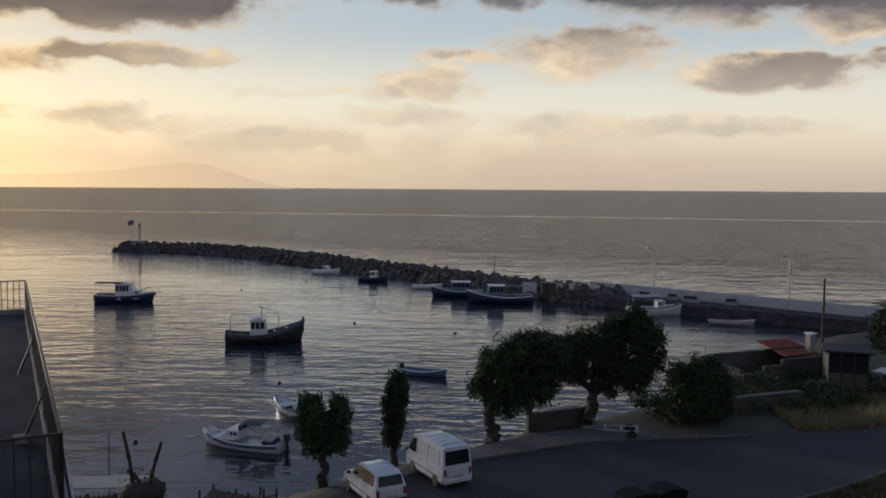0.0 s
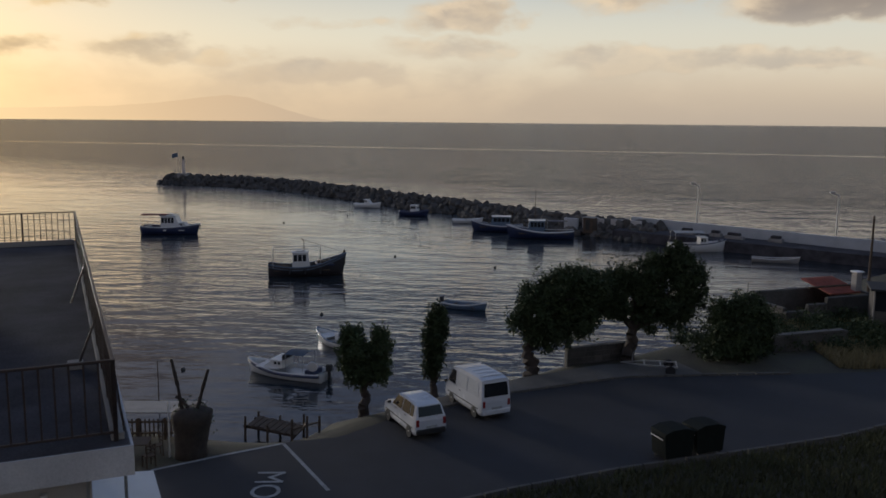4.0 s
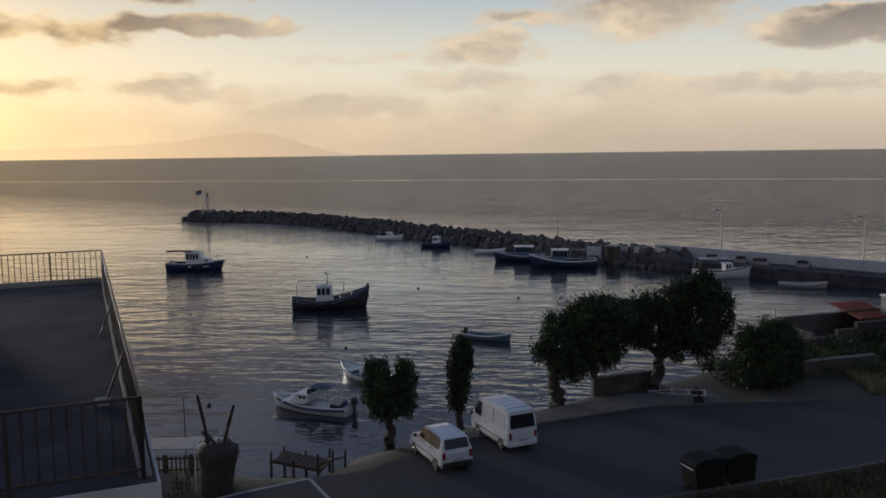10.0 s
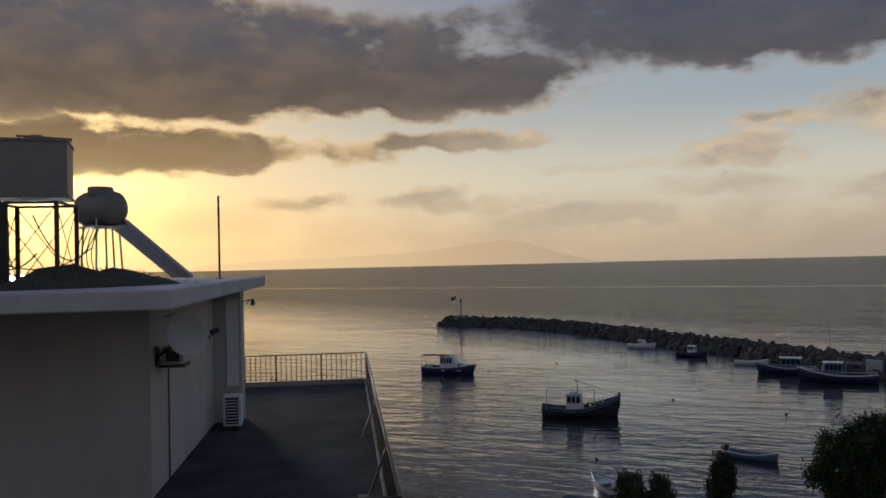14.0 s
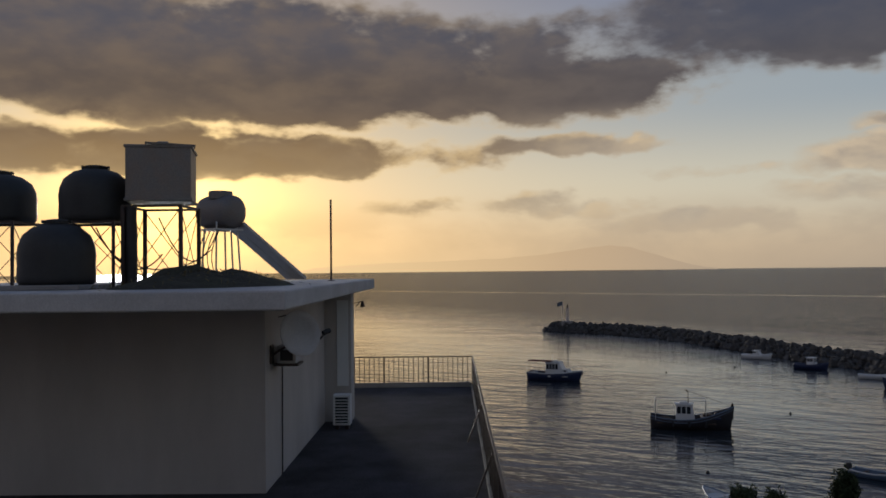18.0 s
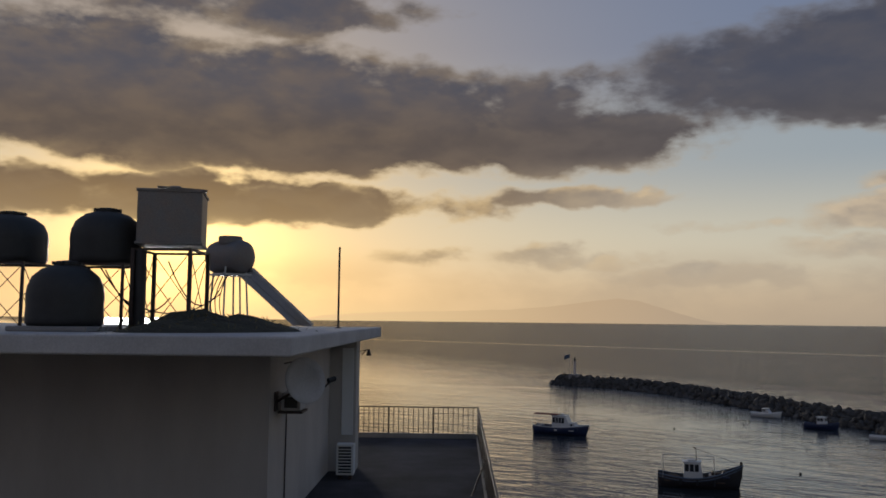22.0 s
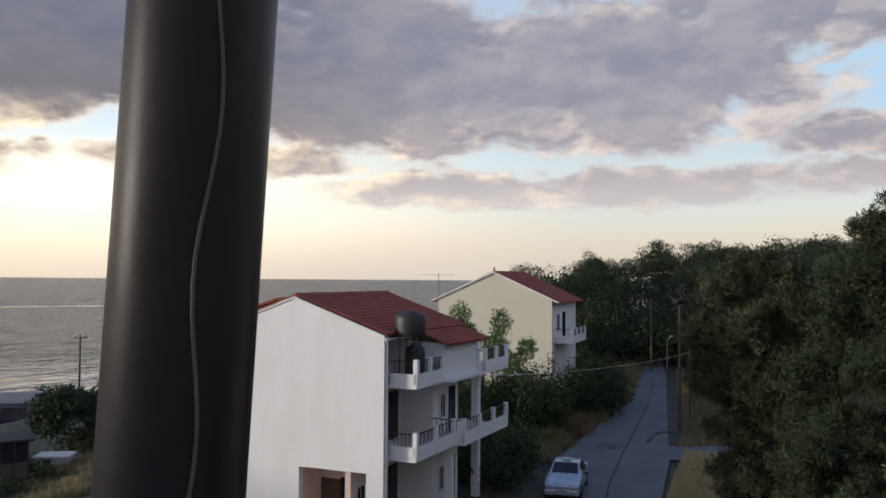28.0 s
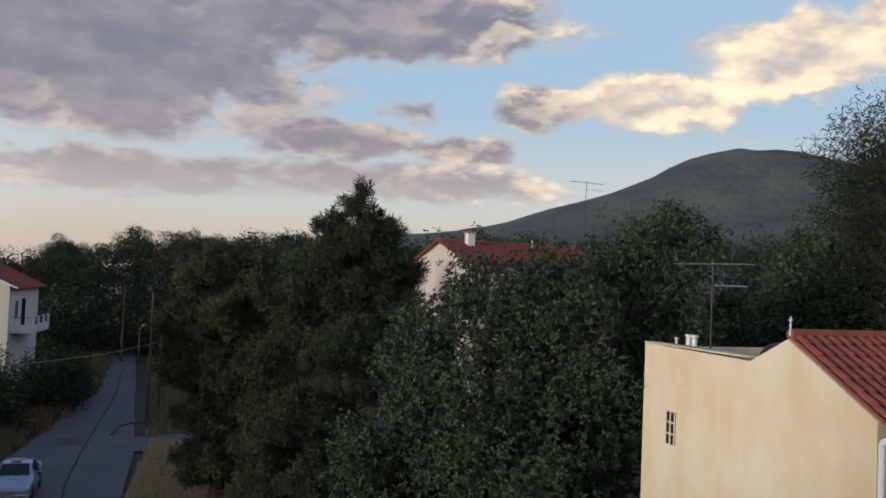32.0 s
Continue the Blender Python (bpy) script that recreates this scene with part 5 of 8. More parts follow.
    for z in (4.35, 7.15):
        balcony_left = part("balcony", box(B(), (0.8, W, z - 0.16), (3.8, W + 1.1, z), 0.02), M_WHITE, h, "white balcony on the sea side")
        part("balcony_wall", box(B(), (0.8, W + 0.98, z), (3.8, W + 1.1, z + 0.9), 0.01), M_WHITE, balcony_left)
        part("balcony_wall", box(B(), (0.8, W, z), (0.92, W + 0.98, z + 0.5), 0.01), M_WHITE, balcony_left)
    part("side_chimney", box(B(), (0.9, W + 0.25, E - 0.6), (1.3, W + 0.7, E + 0.2), 0.02), M_WHITE, h)
    # tanks on the roof
    for x, y, r, hh, z in ((1.0, -0.62, 0.6, 1.0, 9.0), (2.1, -0.3, 0.42, 1.5, 7.16)):
        t = thing("water_tank", m @ pose(x, y, z), "black round water tank on the top balcony", "water tank", "house water tanks")
        bm = B()
        lathe(bm, [(r * 0.94, 0), (r, 0.08 * hh), (r, 0.72 * hh), (r * 0.93, 0.86 * hh), (r * 0.4, 0.95 * hh), (r * 0.36, hh)], 20)
        part("tank_body", bm, M_BLACK, t, smooth=True)
        if z > 8:
            for a in (-0.3, 0.3):
                for c in (-0.3, 0.3):
                    part("leg", rod(B(), (a, c, 7.16 - z), (a, c, 0), 0.025), M_IRON, t)
    tb = thing("outdoor_table", m @ pose(3.2, -1.6, 1.2), "reddish table under the balcony", "table")
    part("tabletop", box(B(), (-0.6, -0.4, 0.7), (0.6, 0.4, 0.74), 0.01), M_WOOD, tb)
    for a in (-0.5, 0.5):
        for c in (-0.3, 0.3):
            part("leg", box(B(), (a - 0.03, c - 0.03, -1.2), (a + 0.03, c + 0.03, 0.7)), M_WOOD, tb)
    return h


def aerial(m, height, label, boom=0.9):
    a = thing("tv_aerial", m, label, "aerial", "television aerials")
    part("mast", rod(B(), (0, 0, 0), (0, 0, height), 0.02), M_IRON, a)
    part("boom", rod(B(), (-boom, 0, height - 0.1), (boom, 0, height - 0.1), 0.014), M_STEEL, a)
    for k in range(11):
        x = -boom + 2 * boom * k / 10
        part("element", rod(B(), (x, -0.22, height - 0.1), (x, 0.22, height - 0.1), 0.008), M_STEEL, a)
    part("lower_boom", rod(B(), (0.05, 0, height - 0.55), (boom, 0, height - 0.55), 0.014), M_STEEL, a)
    return a


def far_cream_house():
    m = frame_m(55.2, 32.4, 4.2, 0.95, 0.31)
    h = thing("cream_house", m, "cream two-storey house with red tile roof and white balcony", "house")
    W, D, E, R = 9.0, 9.0, 8.65, 10.72
    pts = [(0, 0), (W, 0), (W, E), (W / 2, R), (0, E)]
    bm = B()
    extrude_poly(bm, pts, 0.3, Matrix(((0, 0, 1, 0), (1, 0, 0, 0), (0, 1, 0, 0), (0, 0, 0, 1))))
    part("gable_wall", bm, M_CREAM, h, "cream gable wall")
    part("wall_band", box(B(), (-0.06, 0, 3.0), (-0.004, W, 3.35)), M_WHITE, h)
    part("side_wall", box(B(), (0.3, 0, 0), (D, 0.25, E - 0.02)), M_WHITE, h)
    part("side_wall", box(B(), (0.3, W - 0.25, 0), (D, W, E - 0.02)), M_CREAM, h)
    part("back_wall", box(B(), (D - 0.25, 0.25, 0), (D, W - 0.25, E - 0.02)), M_CREAM, h)
    tile_roof(h, (0.03, W / 2, R + 0.08), (D + 0.4, 0, 0), (0, -W / 2 - 0.55, -2.35), 16, 34)
    tile_roof(h, (0.03, W / 2, R + 0.08), (D + 0.4, 0, 0), (0, W / 2 + 0.55, -2.35), 16, 34)
    for x in (0.1, D + 0.3):
        part("ridge_finial", rod(B(), (x, W / 2, R + 0.05), (x, W / 2, R + 0.4), 0.09, 0.05), M_TILE, h)
    part("barge_board", beam(B(), (-0.1, -0.5, E - 0.15), (-0.1, W / 2, R + 0.03), 0.14, 0.1), M_WHITE, h)
    part("barge_board", beam(B(), (-0.1, W + 0.5, E - 0.15), (-0.1, W / 2, R + 0.03), 0.14, 0.1), M_WHITE, h)
    balcony(h, 0.8, 6.0, 0.0, 1.4, 5.6)
    window(h, pose(2.0, -0.004, 6.4), 0.9, 1.2)
    part("balcony_door", box(B(), (3.6, -0.05, 5.6), (4.6, -0.004, 7.7)), M_GLASSD, h, "dark balcony door")
    aerial(pose(48.2, 37.6, 3.9, 0, 0, -25), 10.9, "thin television aerial on a mast beside the cream house", 1.2)


def hidden_house():
    # local x runs along the ridge away from the gable, y away from the balcony
    m = frame_m(43.0, 1.4, 5.5, 0.45, -0.89)
    h = thing("pale_house", m, "pale house with red tile roof half hidden by trees", "house")
    W, D, E, R = 7.5, 8.4, 9.9, 11.0
    bm = B()
    extrude_poly(bm, [(0, 0), (W, 0), (W, E), (W / 2, R), (0, E)], 0.3, Matrix(((0, 0, 1, 0), (1, 0, 0, 0), (0, 1, 0, 0), (0, 0, 0, 1))))
    part("gable_wall", bm, M_PINK, h)
    part("back_wall", box(B(), (D - 0.3, 0.25, -1), (D, W - 0.25, E - 0.02)), M_PINK, h)
    part("side_wall", box(B(), (0.3, 0, -1), (D, 0.25, E - 0.02)), M_PINK, h)
    part("side_wall", box(B(), (0.3, W - 0.25, -1), (D, W, E - 0.02)), M_PINK, h)
    tile_roof(h, (-0.3, W / 2, R + 0.08), (D + 0.5, 0, 0), (0, -W / 2 - 0.5, -1.25), 14, 34)
    tile_roof(h, (-0.3, W / 2, R + 0.08), (D + 0.5, 0, 0), (0, W / 2 + 0.5, -1.25), 14, 34)
    bm = B()
    for k in range(28):
        rod(bm, (-0.3 + k * 0.31, W / 2, R + 0.1), (0.02 + k * 0.31, W / 2, R + 0.12), 0.1, 0.085, seg=8)
    part("ridge_tiles", bm, M_TILE, h)
    ch = part("chimney", box(B(), (1.1, W / 2 - 1.02, R - 1.0), (1.52, W / 2 - 0.6, R + 0.5), 0.02), M_WHITE, h, "white rendered chimney")
    part("chimney_cap", box(B(), (1.04, W / 2 - 1.08, R + 0.504), (1.58, W / 2 - 0.54, R + 0.57), 0.01), M_CONC, ch)
    part("vent_pipe", rod(B(), (5.2, W / 2 - 0.6, R - 0.4), (5.2, W / 2 - 0.6, R + 0.35), 0.06), M_WHITE, h)
    gz = ground_z(57.7, -5.6)
    aerial(pose(57.7, -5.6, gz, 0, 0, -60), 21.4 - gz, "tall television aerial above the trees", 1.3)


def ochre_house():
    # local x runs along the wall towards the near eave, y towards the view, z up; origin at the far corner
    m = frame_m(19.68, -3.5, 2.5, -0.915, -0.404)
    h = thing("ochre_house", m, "ochre stained house wall with red tile roof", "house")
    D = 8.0
    pts = [(0, 0), (6.35, 0), (6.35, 10.1), (4.4, 11.2), (3.45, 10.72), (0, 10.77)]
    bm = B()
    extrude_poly(bm, pts, 0.28, Matrix.Translation((0, 0.28, 0)) @ Matrix.Rotation(radians(90), 4, "X"))
    part("gable_wall", bm, M_OCHRE, h, "ochre rendered wall with rain stains")
    part("side_wall", box(B(), (0, 0.28, 0), (0.28, D, 10.7)), M_OCHRE, h)
    part("side_wall", box(B(), (6.07, 0.28, 0), (6.35, D, 10.05)), M_WHITE, h)
    part("flat_roof", box(B(), (0.28, 0.28, 10.0), (3.6, D, 10.3)), M_CONC, h)
    part("coping", box(B(), (-0.02, -0.02, 10.775), (3.4, 0.3, 10.805), 0.01), M_OCHRE, h)
    tile_roof(h, (4.4, 0.06, 11.26), (0, D - 0.2, 0), (2.35, 0, -1.32), 8, 34)
    part("roof_upstand", box(B(), (4.2, 0.285, 10.3), (4.38, D, 11.15)), M_OCHRE, h)
    bm = B()
    for k in range(26):
        rod(bm, (4.4, 0.05 + k * 0.3, 11.28), (4.4, 0.36 + k * 0.3, 11.3), 0.1, 0.085, seg=8)
    part("ridge_tiles", bm, M_TILE, h)
    part("gutter", rod(B(), (6.72, -0.1, 9.92), (6.72, D, 9.92), 0.07, seg=12), M_WHITE, h, "white gutter")
    part("downpipe", rod(B(), (6.5, -0.06, 0), (6.5, -0.06, 9.8), 0.055, seg=12), M_WHITE, h)
    part("pipe_elbow", rod(B(), (6.5, -0.06, 9.8), (6.7, -0.02, 9.92), 0.055, seg=12), M_WHITE, h)
    wn = part("window", box(B(), (0.9, -0.012, 8.72), (1.22, -0.004, 9.42)), M_GLASSD, h, "small barred window of glass panes")
    for k in range(3):
        part("window_frame", box(B(), (0.885 + k * 0.15, -0.03, 8.7), (0.915 + k * 0.15, -0.013, 9.44)), M_OCHRE, wn)
    for k in range(4):
        part("window_frame", box(B(), (0.915, -0.026, 8.7 + k * 0.235), (1.185, -0.014, 8.73 + k * 0.235)), M_OCHRE, wn)
    for x in (0.75, 0.95):
        pt = thing("vent_pot", m @ pose(x, 0.6, 10.3), "small white vent pot on the parapet", "vent", "vent pots")
        part("pot", rod(B(), (0, 0, 0), (0, 0, 0.66), 0.07, 0.06, seg=14), M_BOATW, pt)
        part("cap", rod(B(), (0, 0, 0.67), (0, 0, 0.72), 0.09, 0.08, seg=14), M_BOATW, pt)
    vp = thing("vent_pot", m @ pose(0.45, 0.5, 10.3), "thin white vent pipe on the parapet", "vent", "vent pots")
    part("pot", rod(B(), (0, 0, 0), (0, 0, 0.6), 0.035, 0.03), M_BOATW, vp)
    part("cap", rod(B(), (0, 0, 0.6), (0, 0, 0.63), 0.05, 0.05), M_BOATW, vp)
    aerial(m @ pose(1.3, 0.75, 10.3, 0, 0, 8), 2.35, "rusty television aerial with many short rods", 0.95)
    t = thing("water_tank", m @ pose(2.9, 1.4, 10.3), "low dark water tank behind the parapet", "water tank")
    bm = B()
    lathe(bm, [(0.5, 0), (0.55, 0.1), (0.55, 0.5), (0.42, 0.66), (0.15, 0.74)], 22)
    part("tank_body", bm, M_BLACK, t, smooth=True)
    fin = thing("roof_finial", m @ pose(4.4, 0.05, 11.38), "small white finial on the roof ridge", "finial")
    part("finial_stem", rod(B(), (0, 0, -0.12), (0, 0, 0.22), 0.022, 0.012), M_BOATW, fin)
    part("finial_cap", rod(B(), (0, 0, 0.14), (0, 0, 0.165), 0.04, 0.04), M_BOATW, fin)


white_house()
far_cream_house()
hidden_house()
ochre_house()


# ---------------------------------------------------------------- far land
def far_hill():
    xs, ys = np.linspace(500, 3300, 90), np.linspace(-2600, 480, 90)
    X, Y = np.meshgrid(xs, ys)
    Z = np.zeros_like(X)
    for bx, by, s, hh in ((1500, -440, 225, 176), (1480, 0, 330, 66), (1700, -900, 430, 116), (1550, 330, 330, 26)):
        Z += hh * np.exp(-((X - bx) ** 2 + (Y - by) ** 2) / (2 * s * s))
    nz = np.array([noise.fractal((a / 160, b / 160, 0), 0.8, 2.0, 5) for a, b in zip(X.ravel(), Y.ravel())]).reshape(X.shape)
    Z = Z * (1 + 0.06 * nz) - 3
    raw("hillside", np.c_[X.ravel(), Y.ravel(), Z.ravel()].tolist(), [(j * 90 + i, j * 90 + i + 1, (j + 1) * 90 + i + 1, (j + 1) * 90 + i) for j in range(89) for i in range(89)], M_HILL, smooth=True)
    tagged(bpy.data.objects["hillside"], "scrub covered hill rising inland", "hill", kind="structure")


far_hill()


def island():
    """Island on the horizon, as a far ridge glowing with painted haze."""
    prof = [(37.5, 0.0), (36.3, 0.25), (34, 0.4), (32, 0.5), (30.7, 0.55), (28, 0.62), (24, 0.75), (21, 1.0), (18.5, 1.35), (16.8, 1.55), (15.5, 1.42), (13.7, 0.85), (12, 0.35), (10.8, 0.06), (10, 0.0)]
    az = np.linspace(37.5, 10, 160)
    hs = np.interp(az, [p[0] for p in prof[::-1]], [p[1] for p in prof[::-1]])
    v, d = [], 4300.0
    for k, (a, e) in enumerate(zip(az, hs)):
        e = max(0.0, e + 0.05 * noise.noise((a * 0.9, 3, 0)) * (e > 0.1))
        x, y = -math.sin(radians(a)), math.cos(radians(a))
        v += [(x * d, y * d, -2), (x * d, y * d, 14.5 + d * math.tan(radians(e - 0.1))), (x * (d + 350), y * (d + 350), -2)]
    f = []
    for k in range(159):
        f += [(3 * k, 3 * k + 3, 3 * k + 4, 3 * k + 1), (3 * k + 1, 3 * k + 4, 3 * k + 5, 3 * k + 2)]
    ob = raw("island", v, f, painted_haze_mat())
    tagged(ob, "island ridge on the horizon with painted haze glow", "island", kind="structure")


island()


# ---------------------------------------------------------------- trees
def tree(name, x, y, trunk_h, rad, blobs, n, size, leaf, label, narrow=0.6, lean=(0, 0), limbs=6, seed=1, droop=0.0, shell=0.55, z=None, group="", rosette=0, clumps=0):
    """A tapered trunk with limbs, and a crown of many leaves with gaps."""
    rng = np.random.default_rng(seed)
    z = ground_z(x, y) - 0.1 if z is None else z
    t = thing(name, pose(x, y, z), label, "tree", group)
    bm = B()
    top = Vector((lean[0], lean[1], trunk_h))
    prev, pr = Vector((0, 0, 0)), rad * 1.25
    for k in range(1, 6):
        f = k / 5
        q = top * f + Vector((rng.normal() * rad * 0.35, rng.normal() * rad * 0.35, 0))
        rod(bm, prev, q, pr, rad * (1.15 - 0.45 * f), seg=9)
        prev, pr = q, rad * (1.15 - 0.45 * f)
    part("trunk", bm, M_BARK, t, "rough grey trunk")
    for k in range(min(limbs, len(blobs))):
        b = blobs[k]
        e = Vector(b[:3]) + Vector((0, 0, -0.1 * b[5]))
        bm = B()
        mid = top.lerp(e, 0.5) + Vector((0, 0, -0.1))
        rod(bm, top, mid, rad * 0.6, rad * 0.4, seg=7)
        rod(bm, mid, e, rad * 0.4, rad * 0.12, seg=6)
        for j in range(3):
            tip = e + Vector((rng.normal() * b[3], rng.normal() * b[4], rng.normal() * b[5])) * 0.45
            rod(bm, mid.lerp(e, 0.6), tip, rad * 0.2, rad * 0.05, seg=5)
        part("limb", bm, M_BARK, t)
    if clumps:
        big, blobs = blobs, []
        for k in range(clumps):
            o = big[k % len(big)]
            d = rng.normal(size=3)
            d /= np.linalg.norm(d)
            f, g = rng.uniform(0.45, 0.95), rng.uniform(0.24, 0.42)
            blobs.append((o[0] + d[0] * o[3] * f, o[1] + d[1] * o[4] * f, o[2] + d[2] * o[5] * f, o[3] * g, o[4] * g, o[5] * g * 1.1))
    if clumps:
        c = np.concatenate([leaf_cloud(rng, blobs, int(n * 0.68), size, narrow, shell), leaf_cloud(rng, big, n - int(n * 0.68), size, narrow, 0.25)])
    else:
        c = leaf_cloud(rng, blobs, n, size, narrow, shell)
    if rosette:
        c = np.repeat(c, rosette, 0)
        v, f = leaf_mesh(rng, c, size, narrow, droop=-0.5)
    else:
        v, f = leaf_mesh(rng, c, size, narrow, droop)
    raw("crown", v.tolist(), f.tolist(), leaf, t, "dense uneven foliage")
    return t


def blob_set(seed, n, c, s, r):
    """n ellipsoids round c, spread s, of size about r."""
    q = random.Random(seed)
    return [(c[0] + q.uniform(-1, 1) * s[0], c[1] + q.uniform(-1, 1) * s[1], c[2] + q.uniform(-1, 1) * s[2], r * q.uniform(0.7, 1.2), r * q.uniform(0.7, 1.2), r * q.uniform(0.6, 1.0)) for _ in range(n)]


SHORE = "trees along the harbour road"
tree("shore_tree", -5.5, 38.5, 1.6, 0.24, [(-0.45, 0, 3.1, 0.85, 0.8, 1.25), (0.75, 0.1, 3.4, 0.6, 0.6, 1.15), (-0.2, 0, 2.2, 0.8, 0.7, 0.7), (0.8, 0, 2.3, 0.5, 0.5, 0.6), (-0.7, 0.2, 3.9, 0.5, 0.5, 0.6)], 16000, 0.19, M_LEAFD,
     "small bushy forked tree on the quay edge", seed=2, group=SHORE, narrow=0.32)
tree("shore_tree", -2.45, 41.2, 1.3, 0.2, [(0.1, 0, 3.2, 0.62, 0.6, 1.7), (0.3, 0, 4.2, 0.5, 0.5, 0.9), (0.0, 0, 2.0, 0.5, 0.5, 0.8)], 12000, 0.19, M_LEAFD, "slim upright bushy tree beside the parked van", seed=3, group=SHORE, narrow=0.32, lean=(0.2, 0))
tree("shore_tree", 2.7, 44.8, 1.9, 0.38, [(-0.2, 0, 3.4, 1.2, 1.2, 1.6), (0.4, 0.3, 4.4, 1.0, 1.1, 0.9), (1.6, 0.3, 5.0, 1.6, 1.5, 1.2), (2.6, 0.4, 4.6, 1.4, 1.3, 1.5), (1.2, 0, 3.6, 1.2, 1.2, 1.1), (2.4, 0, 5.6, 1.0, 1.0, 0.8), (0.2, 0, 2.3, 0.8, 0.8, 0.8), (1.0, 0, 2.5, 1.3, 1.1, 1.0), (2.4, 0, 3.2, 1.2, 1.1, 1.2)], 38000, 0.21, M_LEAFD,
     "broad dark leaning tree on the quay", seed=4, group=SHORE, narrow=0.34, lean=(-0.1, 0), clumps=150, shell=0.3)
tree("shore_tree", 8.3, 47.6, 2.1, 0.36, [(-1.4, 0, 4.0, 1.3, 1.2, 1.4), (0.2, 0.3, 4.8, 1.5, 1.4, 1.3), (1.9, 0.2, 5.4, 1.4, 1.3, 1.3), (3.0, 0.2, 5.2, 1.3, 1.2, 1.5), (3.4, 0, 3.8, 0.9, 0.9, 1.2), (1.4, 0, 3.6, 1.3, 1.2, 0.9), (2.4, 0, 6.3, 0.9, 0.8, 0.8), (-0.8, 0, 3.0, 1.0, 1.0, 0.7), (1.1, 0, 2.8, 1.3, 1.1, 0.9), (2.7, 0, 3.0, 1.1, 1.0, 1.1)], 42000, 0.21, M_LEAFD,
     "broad dark forked tree on the quay", seed=5, group=SHORE, narrow=0.34, lean=(0.2, 0), clumps=150, shell=0.3)
tree("shore_bush", 14.6, 48.8, 0.8, 0.2, [(0, 0, 2.0, 1.7, 1.5, 1.5), (0.6, 0, 3.2, 1.2, 1.1, 0.9), (-0.9, 0, 2.9, 0.9, 0.9, 0.9), (1.4, 0, 2.0, 1.1, 1.0, 1.2), (0.2, 0, 1.0, 1.9, 1.5, 0.9)], 20000, 0.21, M_LEAFD, "round dark bush by the shore", seed=6, narrow=0.34)
tree("inland_bush", 36.5, 60.0, 0.9, 0.25, blob_set(5, 9, (0, 0, 3.0), (4.5, 2.0, 1.1), 1.9), 16000, 0.34, M_LEAFD, "wide dark shrubs beside the lane", seed=7, narrow=0.34)
def across(blobs, ax=0.29, ay=-0.957):
    """Crown lumps given as (across, away, up, half width, depth, half height)."""
    return [(r * ax - d * ay, r * ay + d * ax, z, w, w if w > dd else dd, h) for r, d, z, w, dd, h in blobs]


tree("pine_tree", 34.8, 5.7, 9.0, 0.34, across([(0.1, 0, 14.0, 0.45, 0.45, 0.7), (0.1, 0, 13.2, 0.9, 0.9, 0.8), (-1.2, 0.3, 12.6, 0.8, 0.8, 0.6), (1.25, 0, 12.5, 0.8, 0.8, 0.6), (0, 0, 12.0, 1.6, 1.5, 0.9), (-1.5, 0.4, 11.0, 1.6, 1.5, 1.0),
     (1.5, 0, 11.0, 1.5, 1.4, 1.1), (0, 0.5, 10.0, 2.3, 2.0, 1.4), (1.7, 0, 9.3, 1.4, 1.4, 1.1), (-2.4, 0, 9.4, 1.5, 1.5, 1.1), (-0.6, -0.5, 7.8, 2.3, 2.2, 1.4), (-2.9, 0, 7.2, 1.6, 1.5, 1.2), (0.6, 0, 6.5, 1.2, 1.4, 1.2),
     (-2.3, -0.4, 5.0, 2.2, 1.8, 1.4), (-0.5, 0, 4.2, 1.3, 1.5, 1.4), (-3.2, 0, 3.4, 1.2, 1.2, 1.0), (-1.2, -0.6, 2.4, 2.2, 2.0, 1.3), (0.9, -0.4, 2.6, 1.5, 1.5, 1.3), (-3.4, -0.5, 1.6, 1.5, 1.4, 1.0)]), 26000, 0.27, M_LEAFP, "tall dark green pine with irregular conical crown", seed=8, narrow=0.1, limbs=12, shell=0.3, rosette=8, clumps=330)
tree("pine_tree", 36.3, 11.6, 7.0, 0.3, across([(-0.2, 0, 11.2, 0.9, 0.9, 0.7), (0.9, 0, 11.0, 0.9, 0.9, 0.6), (-1.2, 0, 10.2, 1.2, 1.2, 0.9), (1.2, 0, 9.8, 1.3, 1.3, 1.0), (-1.9, 0, 8.3, 1.1, 1.2, 1.0), (0, 0, 8.4, 1.8, 1.6, 1.2), (1.8, 0, 8.0, 1.3, 1.2, 1.1),
     (-1.8, 0, 6.4, 1.1, 1.2, 1.0), (0.2, 0, 6.0, 1.9, 1.6, 1.3), (1.9, 0, 5.4, 1.2, 1.2, 1.2), (-0.6, 0, 4.2, 1.4, 1.4, 1.0), (1.2, 0, 3.4, 1.4, 1.4, 1.0), (-0.4, -0.4, 2.4, 1.5, 1.4, 0.9), (1.8, -0.4, 1.8, 1.6, 1.5, 1.0)]), 19000, 0.25, M_LEAFB, "brownish green pine with thin lower branches", seed=18, narrow=0.11, limbs=9, shell=0.3, rosette=8, clumps=210)
